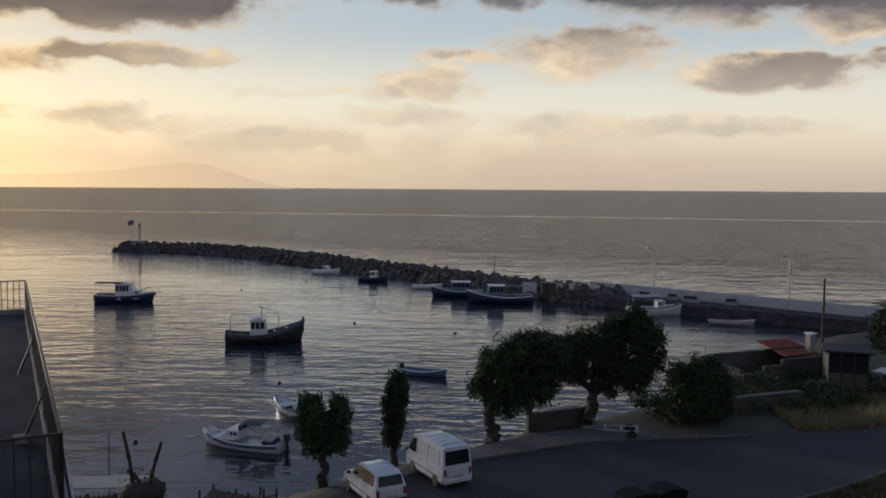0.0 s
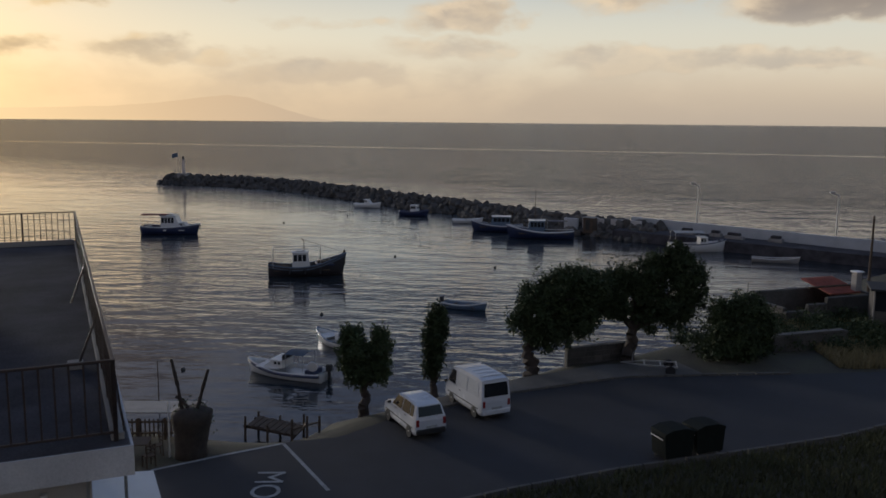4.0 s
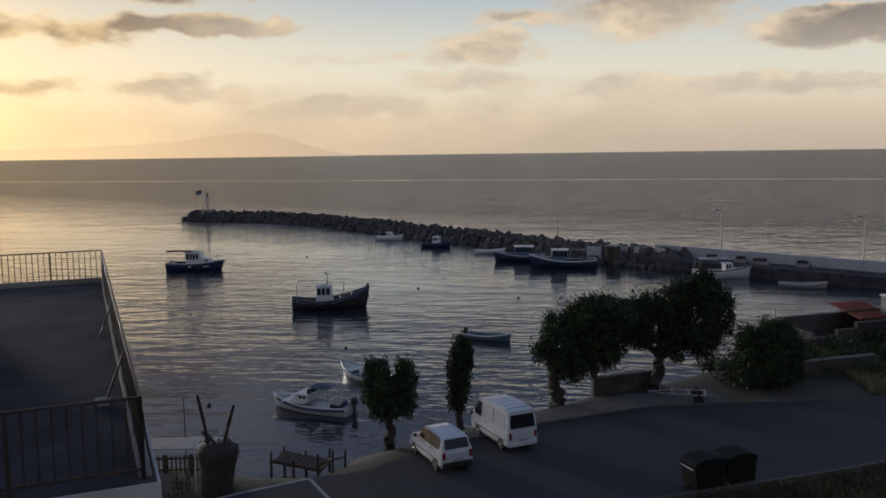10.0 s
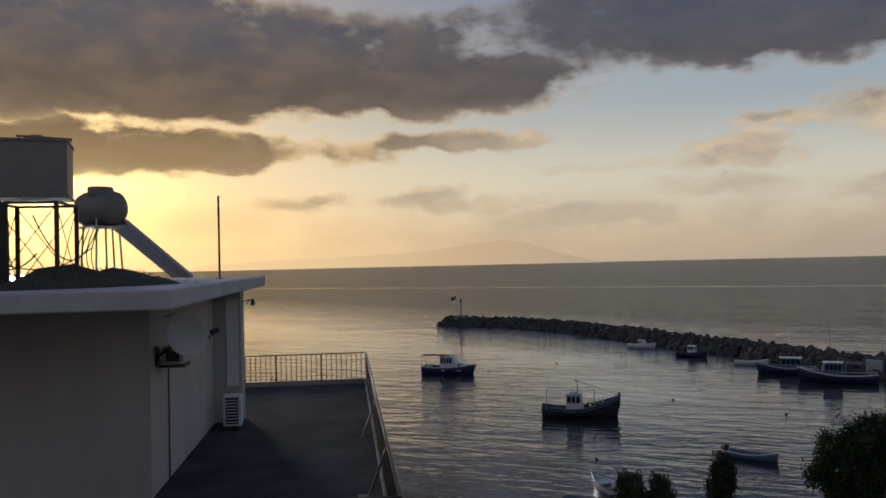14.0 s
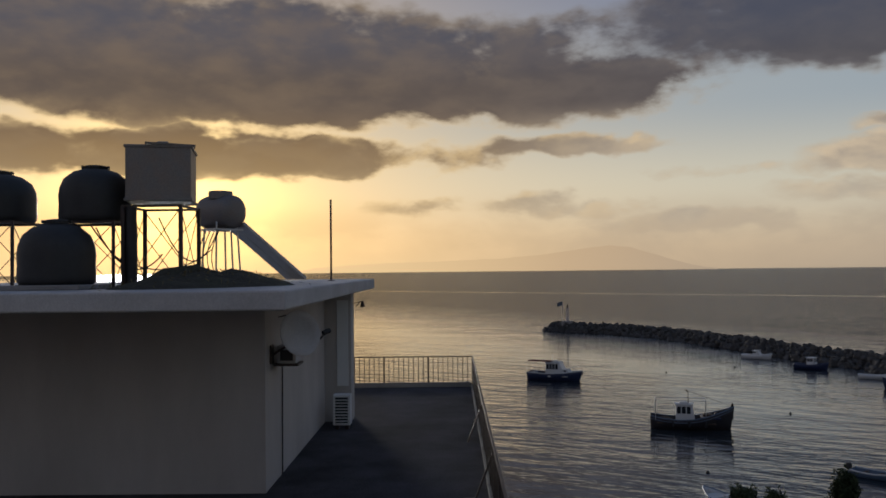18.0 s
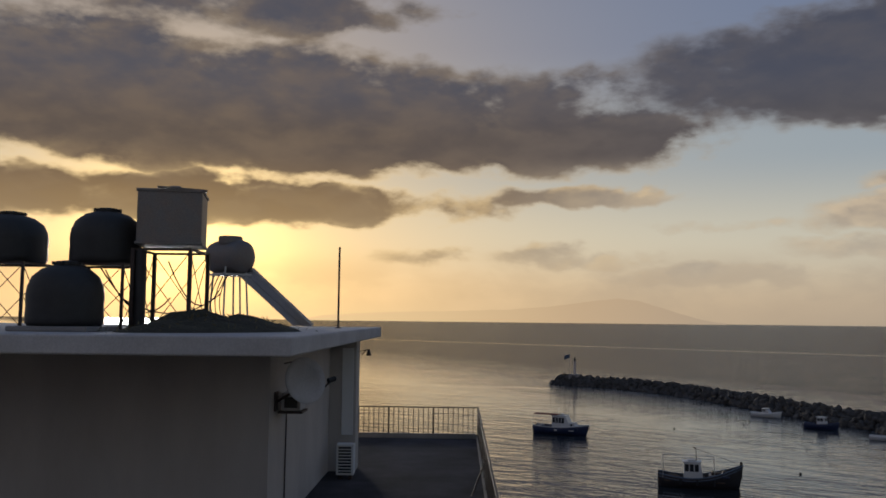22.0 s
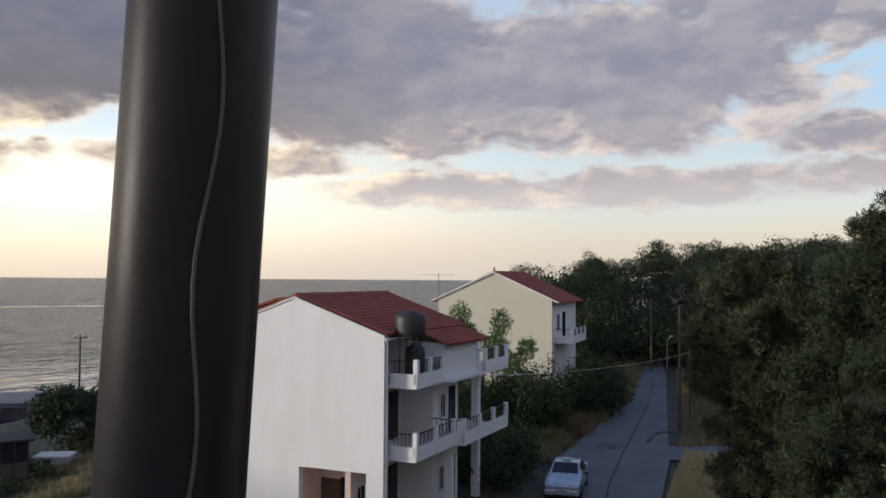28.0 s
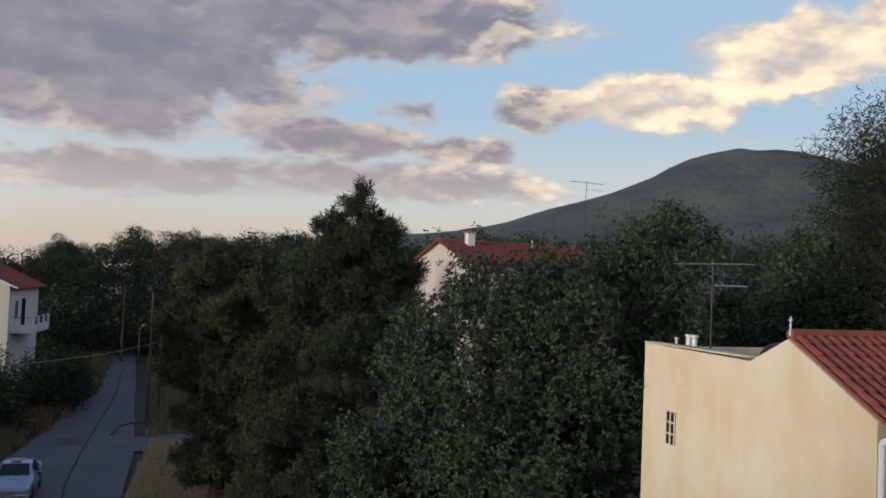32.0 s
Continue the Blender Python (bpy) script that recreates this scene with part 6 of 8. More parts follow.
tree("broadleaf_tree", 21.8, -0.2, 4.5, 0.3, [(0, 0.2, 9.7, 2.2, 1.7, 1.6), (0.5, 1.9, 8.3, 1.8, 1.3, 1.6), (0, -1.4, 10.0, 2.0, 1.7, 1.6), (-1.2, 1.0, 7.4, 2.0, 1.8, 1.7), (-0.6, 2.7, 5.9, 1.7, 1.3, 1.7), (-1.4, -0.8, 6.2, 2.0, 1.9, 1.9), (-0.8, 1.2, 4.4, 2.2, 2.2, 1.7), (1.0, -3.9, 11.0, 1.8, 1.6, 1.6), (-1.0, 2.8, 3.6, 1.5, 1.5, 1.5), (1.5, -4.4, 8.6, 1.8, 1.8, 1.9), (-0.6, -1.8, 8.0, 1.6, 1.6, 1.5), (0.4, -2.6, 6.4, 1.8, 1.7, 2.0), (0.2, -1.0, 3.4, 1.8, 2.0, 1.4)],
     25000, 0.115, M_LEAFG, "leafy grey-green tree with pale leaf tufts", seed=9, narrow=0.42, limbs=9, shell=0.45, rosette=7, clumps=380)
tree("broadleaf_tree", 35.0, -0.9, 5.0, 0.26, [(0, -0.3, 8.7, 1.3, 1.3, 1.9), (0, -1.9, 9.3, 1.5, 1.5, 1.9), (0, -3.6, 10.4, 1.6, 1.6, 2.0), (0, -5.2, 11.0, 1.5, 1.6, 2.4), (0, -1.0, 6.0, 1.6, 2.0, 2.0), (0, -3.2, 6.0, 1.8, 2.0, 2.2), (-0.5, 0.3, 6.0, 1.2, 1.3, 1.7), (0, -1.6, 3.5, 1.6, 2.6, 1.8), (0, -5.0, 7.0, 1.6, 1.6, 2.2)],
     11000, 0.16, M_LEAFG, "grey-green tree in front of the pale house", seed=19, narrow=0.42, limbs=8, shell=0.4, rosette=6, clumps=200)
tree("dark_pine", 31.5, -15.4, 11.0, 0.35, blob_set(12, 14, (0, 0.6, 13.6), (2.5, 2.8, 5.0), 2.4), 85000, 0.23, M_LEAFP, "very tall dark pine", seed=10, narrow=0.14, limbs=9, shell=0.35)
tree("broadleaf_tree", 33.5, -9.0, 7.0, 0.3, blob_set(31, 13, (0, 0, 9.8), (2.5, 4.2, 2.4), 2.2), 48000, 0.19, M_LEAFG, "tall grey-green tree behind the ochre house", seed=14, narrow=0.42, limbs=8, shell=0.4, clumps=160)
tree("garden_tree", 46.7, 32.7, 4.5, 0.16, [(-0.86, 1.2, 8.1, 0.75, 0.75, 1.0), (0.7, -1.0, 7.6, 0.75, 0.75, 1.1), (-0.5, 0.8, 6.9, 0.9, 0.9, 0.8), (1.7, -2.4, 6.0, 0.8, 0.8, 0.8), (-2.1, 3.0, 7.0, 0.5, 0.5, 0.6), (0.5, -0.6, 6.1, 1.1, 1.1, 0.9), (0.9, -1.4, 5.0, 1.2, 1.2, 0.9)], 9000, 0.17, M_LEAFL, "light green twin-topped garden tree by the cream house", seed=11, narrow=0.4, limbs=7)


def woods():
    """Pine woods on the rise inland, too many to count."""
    rng = np.random.default_rng(21)
    vs, fs, o = [], [], 0
    tv, tf = [], []
    spots = []
    for k in range(150):
        a = rng.uniform(59.5, 110)
        d = rng.uniform(85, 165) if a < 84 else rng.uniform(50, 130)
        spots.append((a, d))
    for k in range(26):
        spots.append((rng.uniform(55, 65), rng.uniform(112, 150)))
    for k in range(22):
        spots.append((rng.uniform(61, 71), rng.uniform(131, 165)))
    for a, d in spots:
        x, y = math.sin(radians(a)) * d, math.cos(radians(a)) * d
        if a > 97 and (int(d) % 2 or d < 70):
            continue
        if abs(a - 65.8) < 2.6 and d < 128 and a < 70:
            continue
        gz = ground_z(x, y)
        elv = np.interp(a, [55, 59, 62, 68, 74, 80, 95, 110], [-1.5, -0.2, 1.0, 2.1, 2.7, 2.6, 3.4, 5.2]) + rng.normal() * (0.42 if d > 105 else 0.25) - rng.uniform(0, 1.0) * (d < 120)
        top = min(14.5 + d * math.tan(radians(elv)), gz + 16)
        hh = max(4.0, top - gz)
        r = rng.uniform(2.4, 4.0)
        far = d > 105
        bl = [(x + rng.normal() * r * 0.55, y + rng.normal() * r * 0.55, gz + hh * f, r * rng.uniform(0.6, 1.0), r * rng.uniform(0.6, 1.0), hh * 0.13) for f in ((0.15, 0.32, 0.5, 0.66, 0.76) if far else (0.15, 0.32, 0.5, 0.66, 0.8, 0.88))]
        c = leaf_cloud(rng, bl, 1500 if far else 2600, 1.0, shell=0.7)
        v, f = leaf_mesh(rng, c, 0.34, 0.5)
        if far:
            # a flat-domed umbrella of dense lumps on top
            um = [(x + rng.uniform(-1, 1) * r * 0.75, y + rng.uniform(-1, 1) * r * 0.75, gz + hh * rng.uniform(0.78, 0.92), r * rng.uniform(0.35, 0.6), r * rng.uniform(0.35, 0.6), rng.uniform(0.9, 1.5)) for _ in range(6)]
            c2 = leaf_cloud(rng, um, 2300, 1.0, shell=0.6)
            v2, f2 = leaf_mesh(rng, c2, 0.2, 0.5)
            f = np.concatenate([f, f2 + len(v)])
            v = np.concatenate([v, v2])
        vs.append(v)
        fs.append(f + o)
        o += len(v)
        b0 = len(tv)
        for i in range(5):
            t = 2 * math.pi * i / 5
            tv += [(x + 0.2 * math.cos(t), y + 0.2 * math.sin(t), gz - 0.3), (x + 0.12 * math.cos(t), y + 0.12 * math.sin(t), gz + hh * 0.8)]
        tf += [(b0 + 2 * i, b0 + (2 * i + 2) % 10, b0 + (2 * i + 3) % 10, b0 + 2 * i + 1) for i in range(5)]
    w = thing("pine_woods", pose(0, 0, 0), "dark umbrella pine woods on rising ground", "woods", kind="stuff")
    tagged(raw("crowns", np.concatenate(vs).tolist(), np.concatenate(fs).tolist(), M_LEAFP, w), kind="stuff")
    tagged(raw("trunks", tv, tf, M_BARK, w), kind="stuff")


woods()


def scrub(name, spots, n, size, leaf, label, narrow=0.4):
    """Low bushes that nobody could count."""
    rng = np.random.default_rng(len(spots) + n)
    bl = [(x, y, ground_z(x, y) + h * 0.4, r, r, h * 0.6) for x, y, r, h in spots]
    c = leaf_cloud(rng, bl, n, size, shell=0.3)
    c = c[c[:, 2] > land_height(c[:, 0], c[:, 1]) - 0.05]
    v, f = leaf_mesh(rng, c, size, narrow)
    return tagged(raw(name, v.tolist(), f.tolist(), leaf), label, "bushes", kind="stuff")


rs = random.Random(5)
scrub("roadside_scrub", [(rs.uniform(44, 90), 0, rs.uniform(1.2, 2.4), rs.uniform(1.4, 3.6)) for _ in range(1)] and
      [(x, 0.42 * x + 8.6 + rs.uniform(1.5, 9), rs.uniform(1.2, 2.6), rs.uniform(1.2, 3.8)) for x in [rs.uniform(44, 92) for _ in range(46)]], 26000, 0.34, M_LEAFD, "dark roadside scrub and low shrubs")
def fan(n, a0, a1, d0, d1, r0, r1, h0, h1):
    """Spots by bearing to the right and distance from the balcony."""
    out = []
    for _ in range(n):
        a, d = radians(rs.uniform(a0, a1)), rs.uniform(d0, d1)
        out.append((math.sin(a) * d, math.cos(a) * d, rs.uniform(r0, r1), rs.uniform(h0, h1)))
    return out


scrub("garden_shrubs", fan(36, 50.5, 58.4, 42.5, 50, 0.7, 1.2, 1.6, 3.2), 24000, 0.2, M_LEAFD, "dark garden shrubs beside the white house")
scrub("shore_scrub", [(a, 47.3 + 0.25 * (a - 12) + rs.uniform(0.6, 8.5), rs.uniform(0.8, 1.7), rs.uniform(0.5, 1.7)) for a in [rs.uniform(12.5, 30) for _ in range(64)]], 34000, 0.2, M_LEAFD, "low dark scrub along the beach")
scrub("lane_bushes", [(rs.uniform(34, 50), rs.uniform(52, 66), rs.uniform(1.4, 2.8), rs.uniform(1.8, 4.5)) for _ in range(26)], 16000, 0.3, M_LEAFD, "tall dark bushes by the harbour lane")

scrub("garden_hedges", fan(34, 51.5, 60.2, 56, 61.5, 1.1, 1.9, 3.6, 5.6) + fan(22, 60.6, 63.6, 64, 76, 1.2, 2.0, 3.2, 5.4), 60000, 0.22, M_LEAFD, "tall dark garden hedges below the cream house")
scrub("woods_undergrowth", fan(70, 56.5, 73, 100, 128, 3.0, 4.6, 5.0, 8.5), 60000, 0.42, M_LEAFP, "dense dark undergrowth below the pine woods")
scrub("verge_shrubs", [q for q in fan(40, 55, 63.5, 52, 66, 0.5, 1.0, 0.6, 1.4) if q[1] > np.interp(q[0], [35.8, 43.5, 59, 68, 95.4], [21.2, 25.2, 29.7, 32.2, 43.4]) + 0.8], 9000, 0.17, M_LEAFL, "low green weeds along the dry verge")


def road_edge(a):
    """The side road's edge towards the sea."""
    return np.interp(a, [35.8, 43.5, 59, 68, 95.4], [21.2, 25.2, 29.7, 32.2, 43.4])


def grass(name, inside, count, hmin, hmax, label, box_, seed=1, blade=None):
    """Blades of dry grass over a patch."""
    rng = np.random.default_rng(seed)
    x0, y0, x1, y1 = box_
    p = np.c_[rng.uniform(x0, x1, count * 2), rng.uniform(y0, y1, count * 2)]
    p = p[[inside(a, b) for a, b in p]][:count]
    n = len(p)
    z = land_height(p[:, 0], p[:, 1]) - 0.02
    h = rng.uniform(hmin, hmax, n)
    a = rng.uniform(0, 6.28, n)
    w = 0.03 + 0.03 * rng.random(n)
    dx, dy = np.cos(a) * w, np.sin(a) * w
    lx, ly = rng.normal(size=n) * h * 0.35, rng.normal(size=n) * h * 0.35
    v = np.stack([np.c_[p[:, 0] - dx, p[:, 1] - dy, z], np.c_[p[:, 0] + dx, p[:, 1] + dy, z], np.c_[p[:, 0] + lx, p[:, 1] + ly, z + h]], 1).reshape(-1, 3)
    return tagged(raw(name, v.tolist(), np.arange(3 * n).reshape(n, 3).tolist(), blade or M_GRASS), label, "grass", kind="stuff")


grass("verge_grass", lambda a, b: b < np.interp(a, [p[0] for p in KERB_NEAR], [p[1] for p in KERB_NEAR]) - 0.25, 40000, 0.12, 0.4, "rough dark grass below the kerb", (-2, 22, 26, 43), 2, M_VERGE)
grass("plot_grass", lambda a, b: b < 0.32 * a + 4.0 and b > 0.75 * a - 26, 90000, 0.2, 0.5, "dry yellow grass on an empty plot", (33, 2, 50, 20), 3)
grass("corner_grass", lambda a, b: b < np.interp(a, [51, 58, 80, 97], [21, 23.4, 33, 40.4]) and b > 72 - a, 30000, 0.2, 0.6, "dry grass at the lane corner", (50, 8, 90, 40), 4, M_TURF)
grass("lane_grass", lambda a, b: b > np.interp(a, [22, 30, 36], [47.2, 48.6, 50.5]), 30000, 0.25, 0.7, "dark dry grass beside the harbour lane", (20, 46, 44, 58), 5, M_TURF)
grass("path_grass", lambda a, b: np.interp(a, [24, 30, 36], [48.2, 49.0, 51]) < b < np.interp(a, [24, 28.2, 31.2, 36], [49.2, 52.0, 54.6, 56]) and math.sin(a * 2.3) + math.sin(b * 1.9 + a) > -0.4, 7000, 0.3, 0.9, "yellow dry grass between path and lane", (24, 47, 37, 57), 11)
grass("roadside_grass", lambda a, b: road_edge(a) + 0.3 + 0.6 * math.sin(a * 1.3) < b < road_edge(a) + 5, 44000, 0.3, 0.9, "tall dry grass beside the side road", (42, 24, 95, 56), 6, M_TURF)
grass("roadside_weeds", lambda a, b: road_edge(a) + 0.6 + 0.5 * math.sin(a * 1.7) < b < road_edge(a) + 6 and rs.random() < 0.35 + 0.5 * math.sin(a * 2.1 + b) ** 2, 26000, 0.5, 1.2, "reddish dry weeds below the garden hedge", (47, 25, 66, 40), 7, M_RUST)
grass("far_field", lambda a, b: True, 16000, 0.4, 1.0, "pale green field at the end of the side road", (99, 44, 116, 60), 9, M_LEAFL)


# ---------------------------------------------------------------- boats
def hull(name, L, W, H, material, parent, sheer=0.35, draft=0.3, transom=0.75, label=""):
    """A boat's hull along local x, bow at +L/2, open at the top with thickness."""
    bm = B()
    ns, nc = 15, 7
    outer, inner = [], []
    for i in range(ns):
        t = i / (ns - 1)
        half = W / 2 * (transom + (1 - transom) * math.sin(min(1, t / 0.5) * math.pi / 2)) if t < 0.5 else W / 2 * math.cos((t - 0.5) / 0.5 * math.pi / 2) ** 0.75
        half = max(half, 0.03)
        top = H + sheer * (2 * t - 0.75) ** 2 * (0.8 if t > 0.4 else 0.5)
        x = -L / 2 + L * t
        row, rin = [], []
        for j in range(nc):
            f = j / (nc - 1)
            a = f * math.pi / 2
            y, z = half * math.sin(a) ** 0.7, -draft * (1 - 0.6 * t) + (top + draft * (1 - 0.6 * t)) * (1 - math.cos(a)) ** 0.9
            rake = 0.25 * H * (z / max(top, 0.1)) * (t ** 4) * 1.6
            row.append((x + rake, y, z))
            rin.append((x + rake - (0.06 if t > 0.9 else -0.05 if t == 0 else 0), max(0.0, y - 0.06), max(z, 0.12)))
        outer.append(row)
        inner.append(rin)
    def skin(rows, flip):
        vv = [[bm.verts.new(p) for p in r] for r in rows]
        mm = [[bm.verts.new((p[0], -p[1], p[2])) for p in r] for r in rows]
        for g in (vv, mm):
            for i in range(ns - 1):
                for j in range(nc - 1):
                    bm.faces.new((g[i][j], g[i + 1][j], g[i + 1][j + 1], g[i][j + 1]))
        return vv, mm
    ov, om = skin(outer, False)
    iv, im = skin(inner, True)
    for o, n in ((ov, iv), (om, im)):
        for i in range(ns - 1):
            bm.faces.new((o[i][-1], o[i + 1][-1], n[i + 1][-1], n[i][-1]))
    for g, k in ((ov, om), (iv, im)):
        for j in range(nc - 1):
            bm.faces.new((g[0][j], g[0][j + 1], k[0][j + 1], k[0][j]))
    bmesh.ops.remove_doubles(bm, verts=bm.verts, dist=0.002)
    return part(name, bm, material, parent, label, smooth=True)


def gunwale(L, W, H, parent, material, sheer=0.35, transom=0.75, r=0.045):
    for s in (-1, 1):
        line = []
        for i in range(15):
            t = i / 14
            half = W / 2 * (transom + (1 - transom) * math.sin(min(1, t / 0.5) * math.pi / 2)) if t < 0.5 else W / 2 * math.cos((t - 0.5) / 0.5 * math.pi / 2) ** 0.75
            top = H + sheer * (2 * t - 0.75) ** 2 * (0.8 if t > 0.4 else 0.5)
            line.append((-L / 2 + L * t + 0.25 * H * t ** 4 * 1.6, s * max(half, 0.03), top))
        part("gunwale", tube(B(), line, r), material, parent)


def cabin(parent, x0, x1, w, z0, z1, material, roof=0.12, windows=True, rake=0.25):
    """A wheelhouse with a raked front, overhanging roof and dark panes."""
    bm = B()
    pts = [(x0, z0), (x1, z0), (x1 - rake, z1), (x0 + 0.05, z1)]
    extrude_poly(bm, pts, w, Matrix.Translation((0, w / 2, 0)) @ Matrix.Rotation(radians(90), 4, "X"))
    c = part("wheelhouse", bm, material, parent)
    part("wheelhouse_roof", box(B(), (x0 - roof, -w / 2 - 0.08, z1), (x1 - rake + roof, w / 2 + 0.08, z1 + 0.07), 0.02), M_BOATW, c)
    if windows:
        h = z1 - z0
        n = max(1, int((x1 - x0) / 0.55))
        for s in (-1, 1):
            for k in range(n):
                a = x0 + 0.12 + (x1 - x0 - rake - 0.2) * k / n
                b = a + (x1 - x0 - rake - 0.2) / n - 0.08
                part("cabin_window", box(B(), (a, s * (w / 2 + 0.004), z0 + 0.5 * h), (b, s * (w / 2 + 0.014), z1 - 0.1 * h)), M_GLASSD, c)
        for k in (-1, 1):
            part("cabin_window", box(B(), (-0.01, k * w * 0.23 - w * 0.18, 0), (0.0, k * w * 0.23 + w * 0.18, 0.42 * h)), M_GLASSD, c,
                 m=pose(x1 - rake * 0.55 + 0.01, 0, z0 + 0.5 * h, 0, -math.degrees(math.atan2(rake, h)), 0))
    return c


def mast(parent, x, z0, z1, r=0.03, stay=0.0, material=None):
    part("mast", rod(B(), (x, 0, z0), (x, 0, z1), r, r * 0.6), material or M_WOOD, parent)
    if stay:
        part("stay", rod(B(), (x, 0, z1 - 0.05), (x + stay, 0, z0 + 0.2), 0.008), M_RUBBER, parent)


def outboard(parent, x, z):
    e = part("outboard_motor", box(B(), (x - 0.38, -0.16, z), (x - 0.06, 0.16, z + 0.42), 0.06), M_BLACK, parent, "dark outboard motor")
    part("motor_leg", box(B(), (x - 0.3, -0.05, z - 0.75), (x - 0.14, 0.05, z)), M_BLACK, e)


def canopy(parent, x0, x1, w, z0, z1, material, bow=0.1):
    for x in (x0 + 0.05, x1 - 0.05):
        for s in (-1, 1):
            part("canopy_post", rod(B(), (x, s * w / 2, z0), (x, s * w / 2 * 0.95, z1), 0.018), M_STEEL, parent)
    bm = B()
    vs = []
    for f in range(7):
        t = f / 6
        vs.append([bm.verts.new((x, (t - 0.5) * w, z1 + bow * math.sin(math.pi * t) + o)) for x in (x0, x1) for o in (0,)])
    for a, b in zip(vs, vs[1:]):
        bm.faces.new((a[0], a[1], b[1], b[0]))
    bmesh.ops.solidify(bm, geom=bm.faces[:], thickness=0.04)
    part("canopy", bm, material, parent, "taut canopy")


def boat_at(name, x, y, heading, label, group="", roll=0):
    return thing(name, pose(x, y, 0.0, roll, 0, heading), label, "boat", group)


MOOR = "boats moored in the harbour"


def boats():
    # small cruiser with a blue hull and a stern canopy
    b = boat_at("cabin_boat", -39.4, 105.0, 4, "white cabin boat with navy hull and stern canopy", MOOR)
    hull("hull", 6.8, 2.5, 0.92, M_BOATB, b, 0.3, transom=0.85)
    gunwale(6.8, 2.5, 0.93, b, M_BOATW, 0.3, 0.85, 0.06)
    part("deck", box(B(), (-3.1, -1.0, 0.5), (2.0, 1.0, 0.6), 0.02), M_BOATW, b)
    cabin(b, -0.9, 1.7, 1.75, 0.6, 2.3, M_BOATW, rake=0.8)
    cabin(b, 1.1, 2.5, 1.4, 0.85, 1.4, M_BOATW, rake=0.6)
    canopy(b, -3.35, -0.2, 2.1, 0.85, 2.42, M_RED, 0.06)
    part("side_rail", rod(B(), (-3.2, -1.05, 1.5), (-0.9, -1.05, 1.5), 0.02), M_STEEL, b)
    part("side_rail", rod(B(), (-3.2, 1.05, 1.5), (-0.9, 1.05, 1.5), 0.02), M_STEEL, b)
    part("stern_seat", box(B(), (-3.0, -0.8, 0.6), (-2.4, 0.8, 1.0), 0.04), M_BOATC, b)
    mast(b, -0.2, 2.3, 3.3, 0.03, 0, M_STEEL)
    part("radar_dome", lathe(B(), [(0.05, 0), (0.2, 0.04), (0.22, 0.14), (0.1, 0.2)], 14), M_BOATW, b, m=pose(0.25, 0, 2.38))
    for sy in (-1, 1):
        part("bow_rail", rod(B(), (1.9, sy * 0.8, 1.55), (3.3, 0, 1.85), 0.02), M_STEEL, b)
        for x_, y_, z_ in ((1.95, 0.78, 0.96), (2.6, 0.45, 1.05)):
            part("rail_post", rod(B(), (x_, sy * y_, z_), (x_, sy * y_ * 0.97, 1.62), 0.016), M_STEEL, b)
    part("anchor_roller", box(B(), (3.3, -0.08, 1.15), (3.85, 0.08, 1.27), 0.02), M_STEEL, b)
    part("anchor", rod(B(), (3.75, 0, 0.75), (3.8, 0, 1.2), 0.05), M_IRON, b)
    part("anchor_line", rod(B(), (3.75, 0, 1.1), (4.4, 0, -0.1), 0.016), M_ROPE, b)
    part("name_mark", box(B(), (-0.5, -1.262, 0.5), (-0.1, -1.252, 0.66)), M_BOATW, b)
    # dark wooden fishing boat with white wheelhouse aft
    b = boat_at("fishing_boat", -16.6, 78.4, 13, "dark wooden fishing boat with small white wheelhouse", MOOR)
    hull("hull", 6.9, 2.4, 0.85, M_BOATD, b, 0.95, transom=0.6)
    gunwale(6.9, 2.4, 0.87, b, M_BOATC, 0.95, 0.6, 0.05)
    gunwale(6.92, 2.42, 0.62, b, M_BOATC, 0.95, 0.6, 0.03)
    part("deck", box(B(), (-2.9, -0.9, 0.5), (2.2, 0.9, 0.6), 0.02), M_WOOD, b)
    cabin(b, -1.25, 0.45, 1.2, 0.6, 2.15, M_BOATW, rake=0.25)
    part("roof_box", box(B(), (-0.9, -0.3, 2.22), (-0.2, 0.3, 2.34), 0.03), M_BOATW, b)
    part("foredeck", box(B(), (0.9, -0.85, 0.95), (2.6, 0.85, 1.12), 0.05), M_BOATB, b)
    part("hatch", box(B(), (1.1, -0.4, 1.12), (1.9, 0.4, 1.34), 0.04), M_WOOD, b)
    mast(b, -0.15, 2.22, 3.35, 0.045)
    part("mast_lamp", rod(B(), (-0.15, 0, 3.3), (-0.4, 0, 3.42), 0.05), M_IRON, b)
    part("stay", rod(B(), (-0.15, 0, 3.3), (3.5, 0, 2.1), 0.014), M_RUBBER, b)
    part("net_heap", lathe(B(), [(0.7, 0), (0.6, 0.2), (0.35, 0.34), (0.05, 0.38)], 14), M_WOOD, b, m=pose(-2.2, 0.1, 0.6))
    for sy in (-1, 1):
        for x_ in (-3.0, 1.35):
            part("frame_post", rod(B(), (x_, sy * 0.85, 0.8), (x_, sy * 0.8, 2.55), 0.022), M_STEEL, b)
        part("frame_rail", rod(B(), (-3.05, sy * 0.8, 2.55), (1.4, sy * 0.8, 2.55), 0.022), M_STEEL, b)
    part("frame_rail", rod(B(), (-3.02, -0.8, 2.55), (-3.02, 0.8, 2.55), 0.022), M_STEEL, b)
    part("net_winch", rod(B(), (2.2, -0.35, 1.3), (2.2, 0.35, 1.3), 0.16, seg=14), M_IRON, b)
    part("stem_post", box(B(), (3.5, -0.07, 0.9), (3.7, 0.07, 2.3), 0.03), M_BOATD, b)
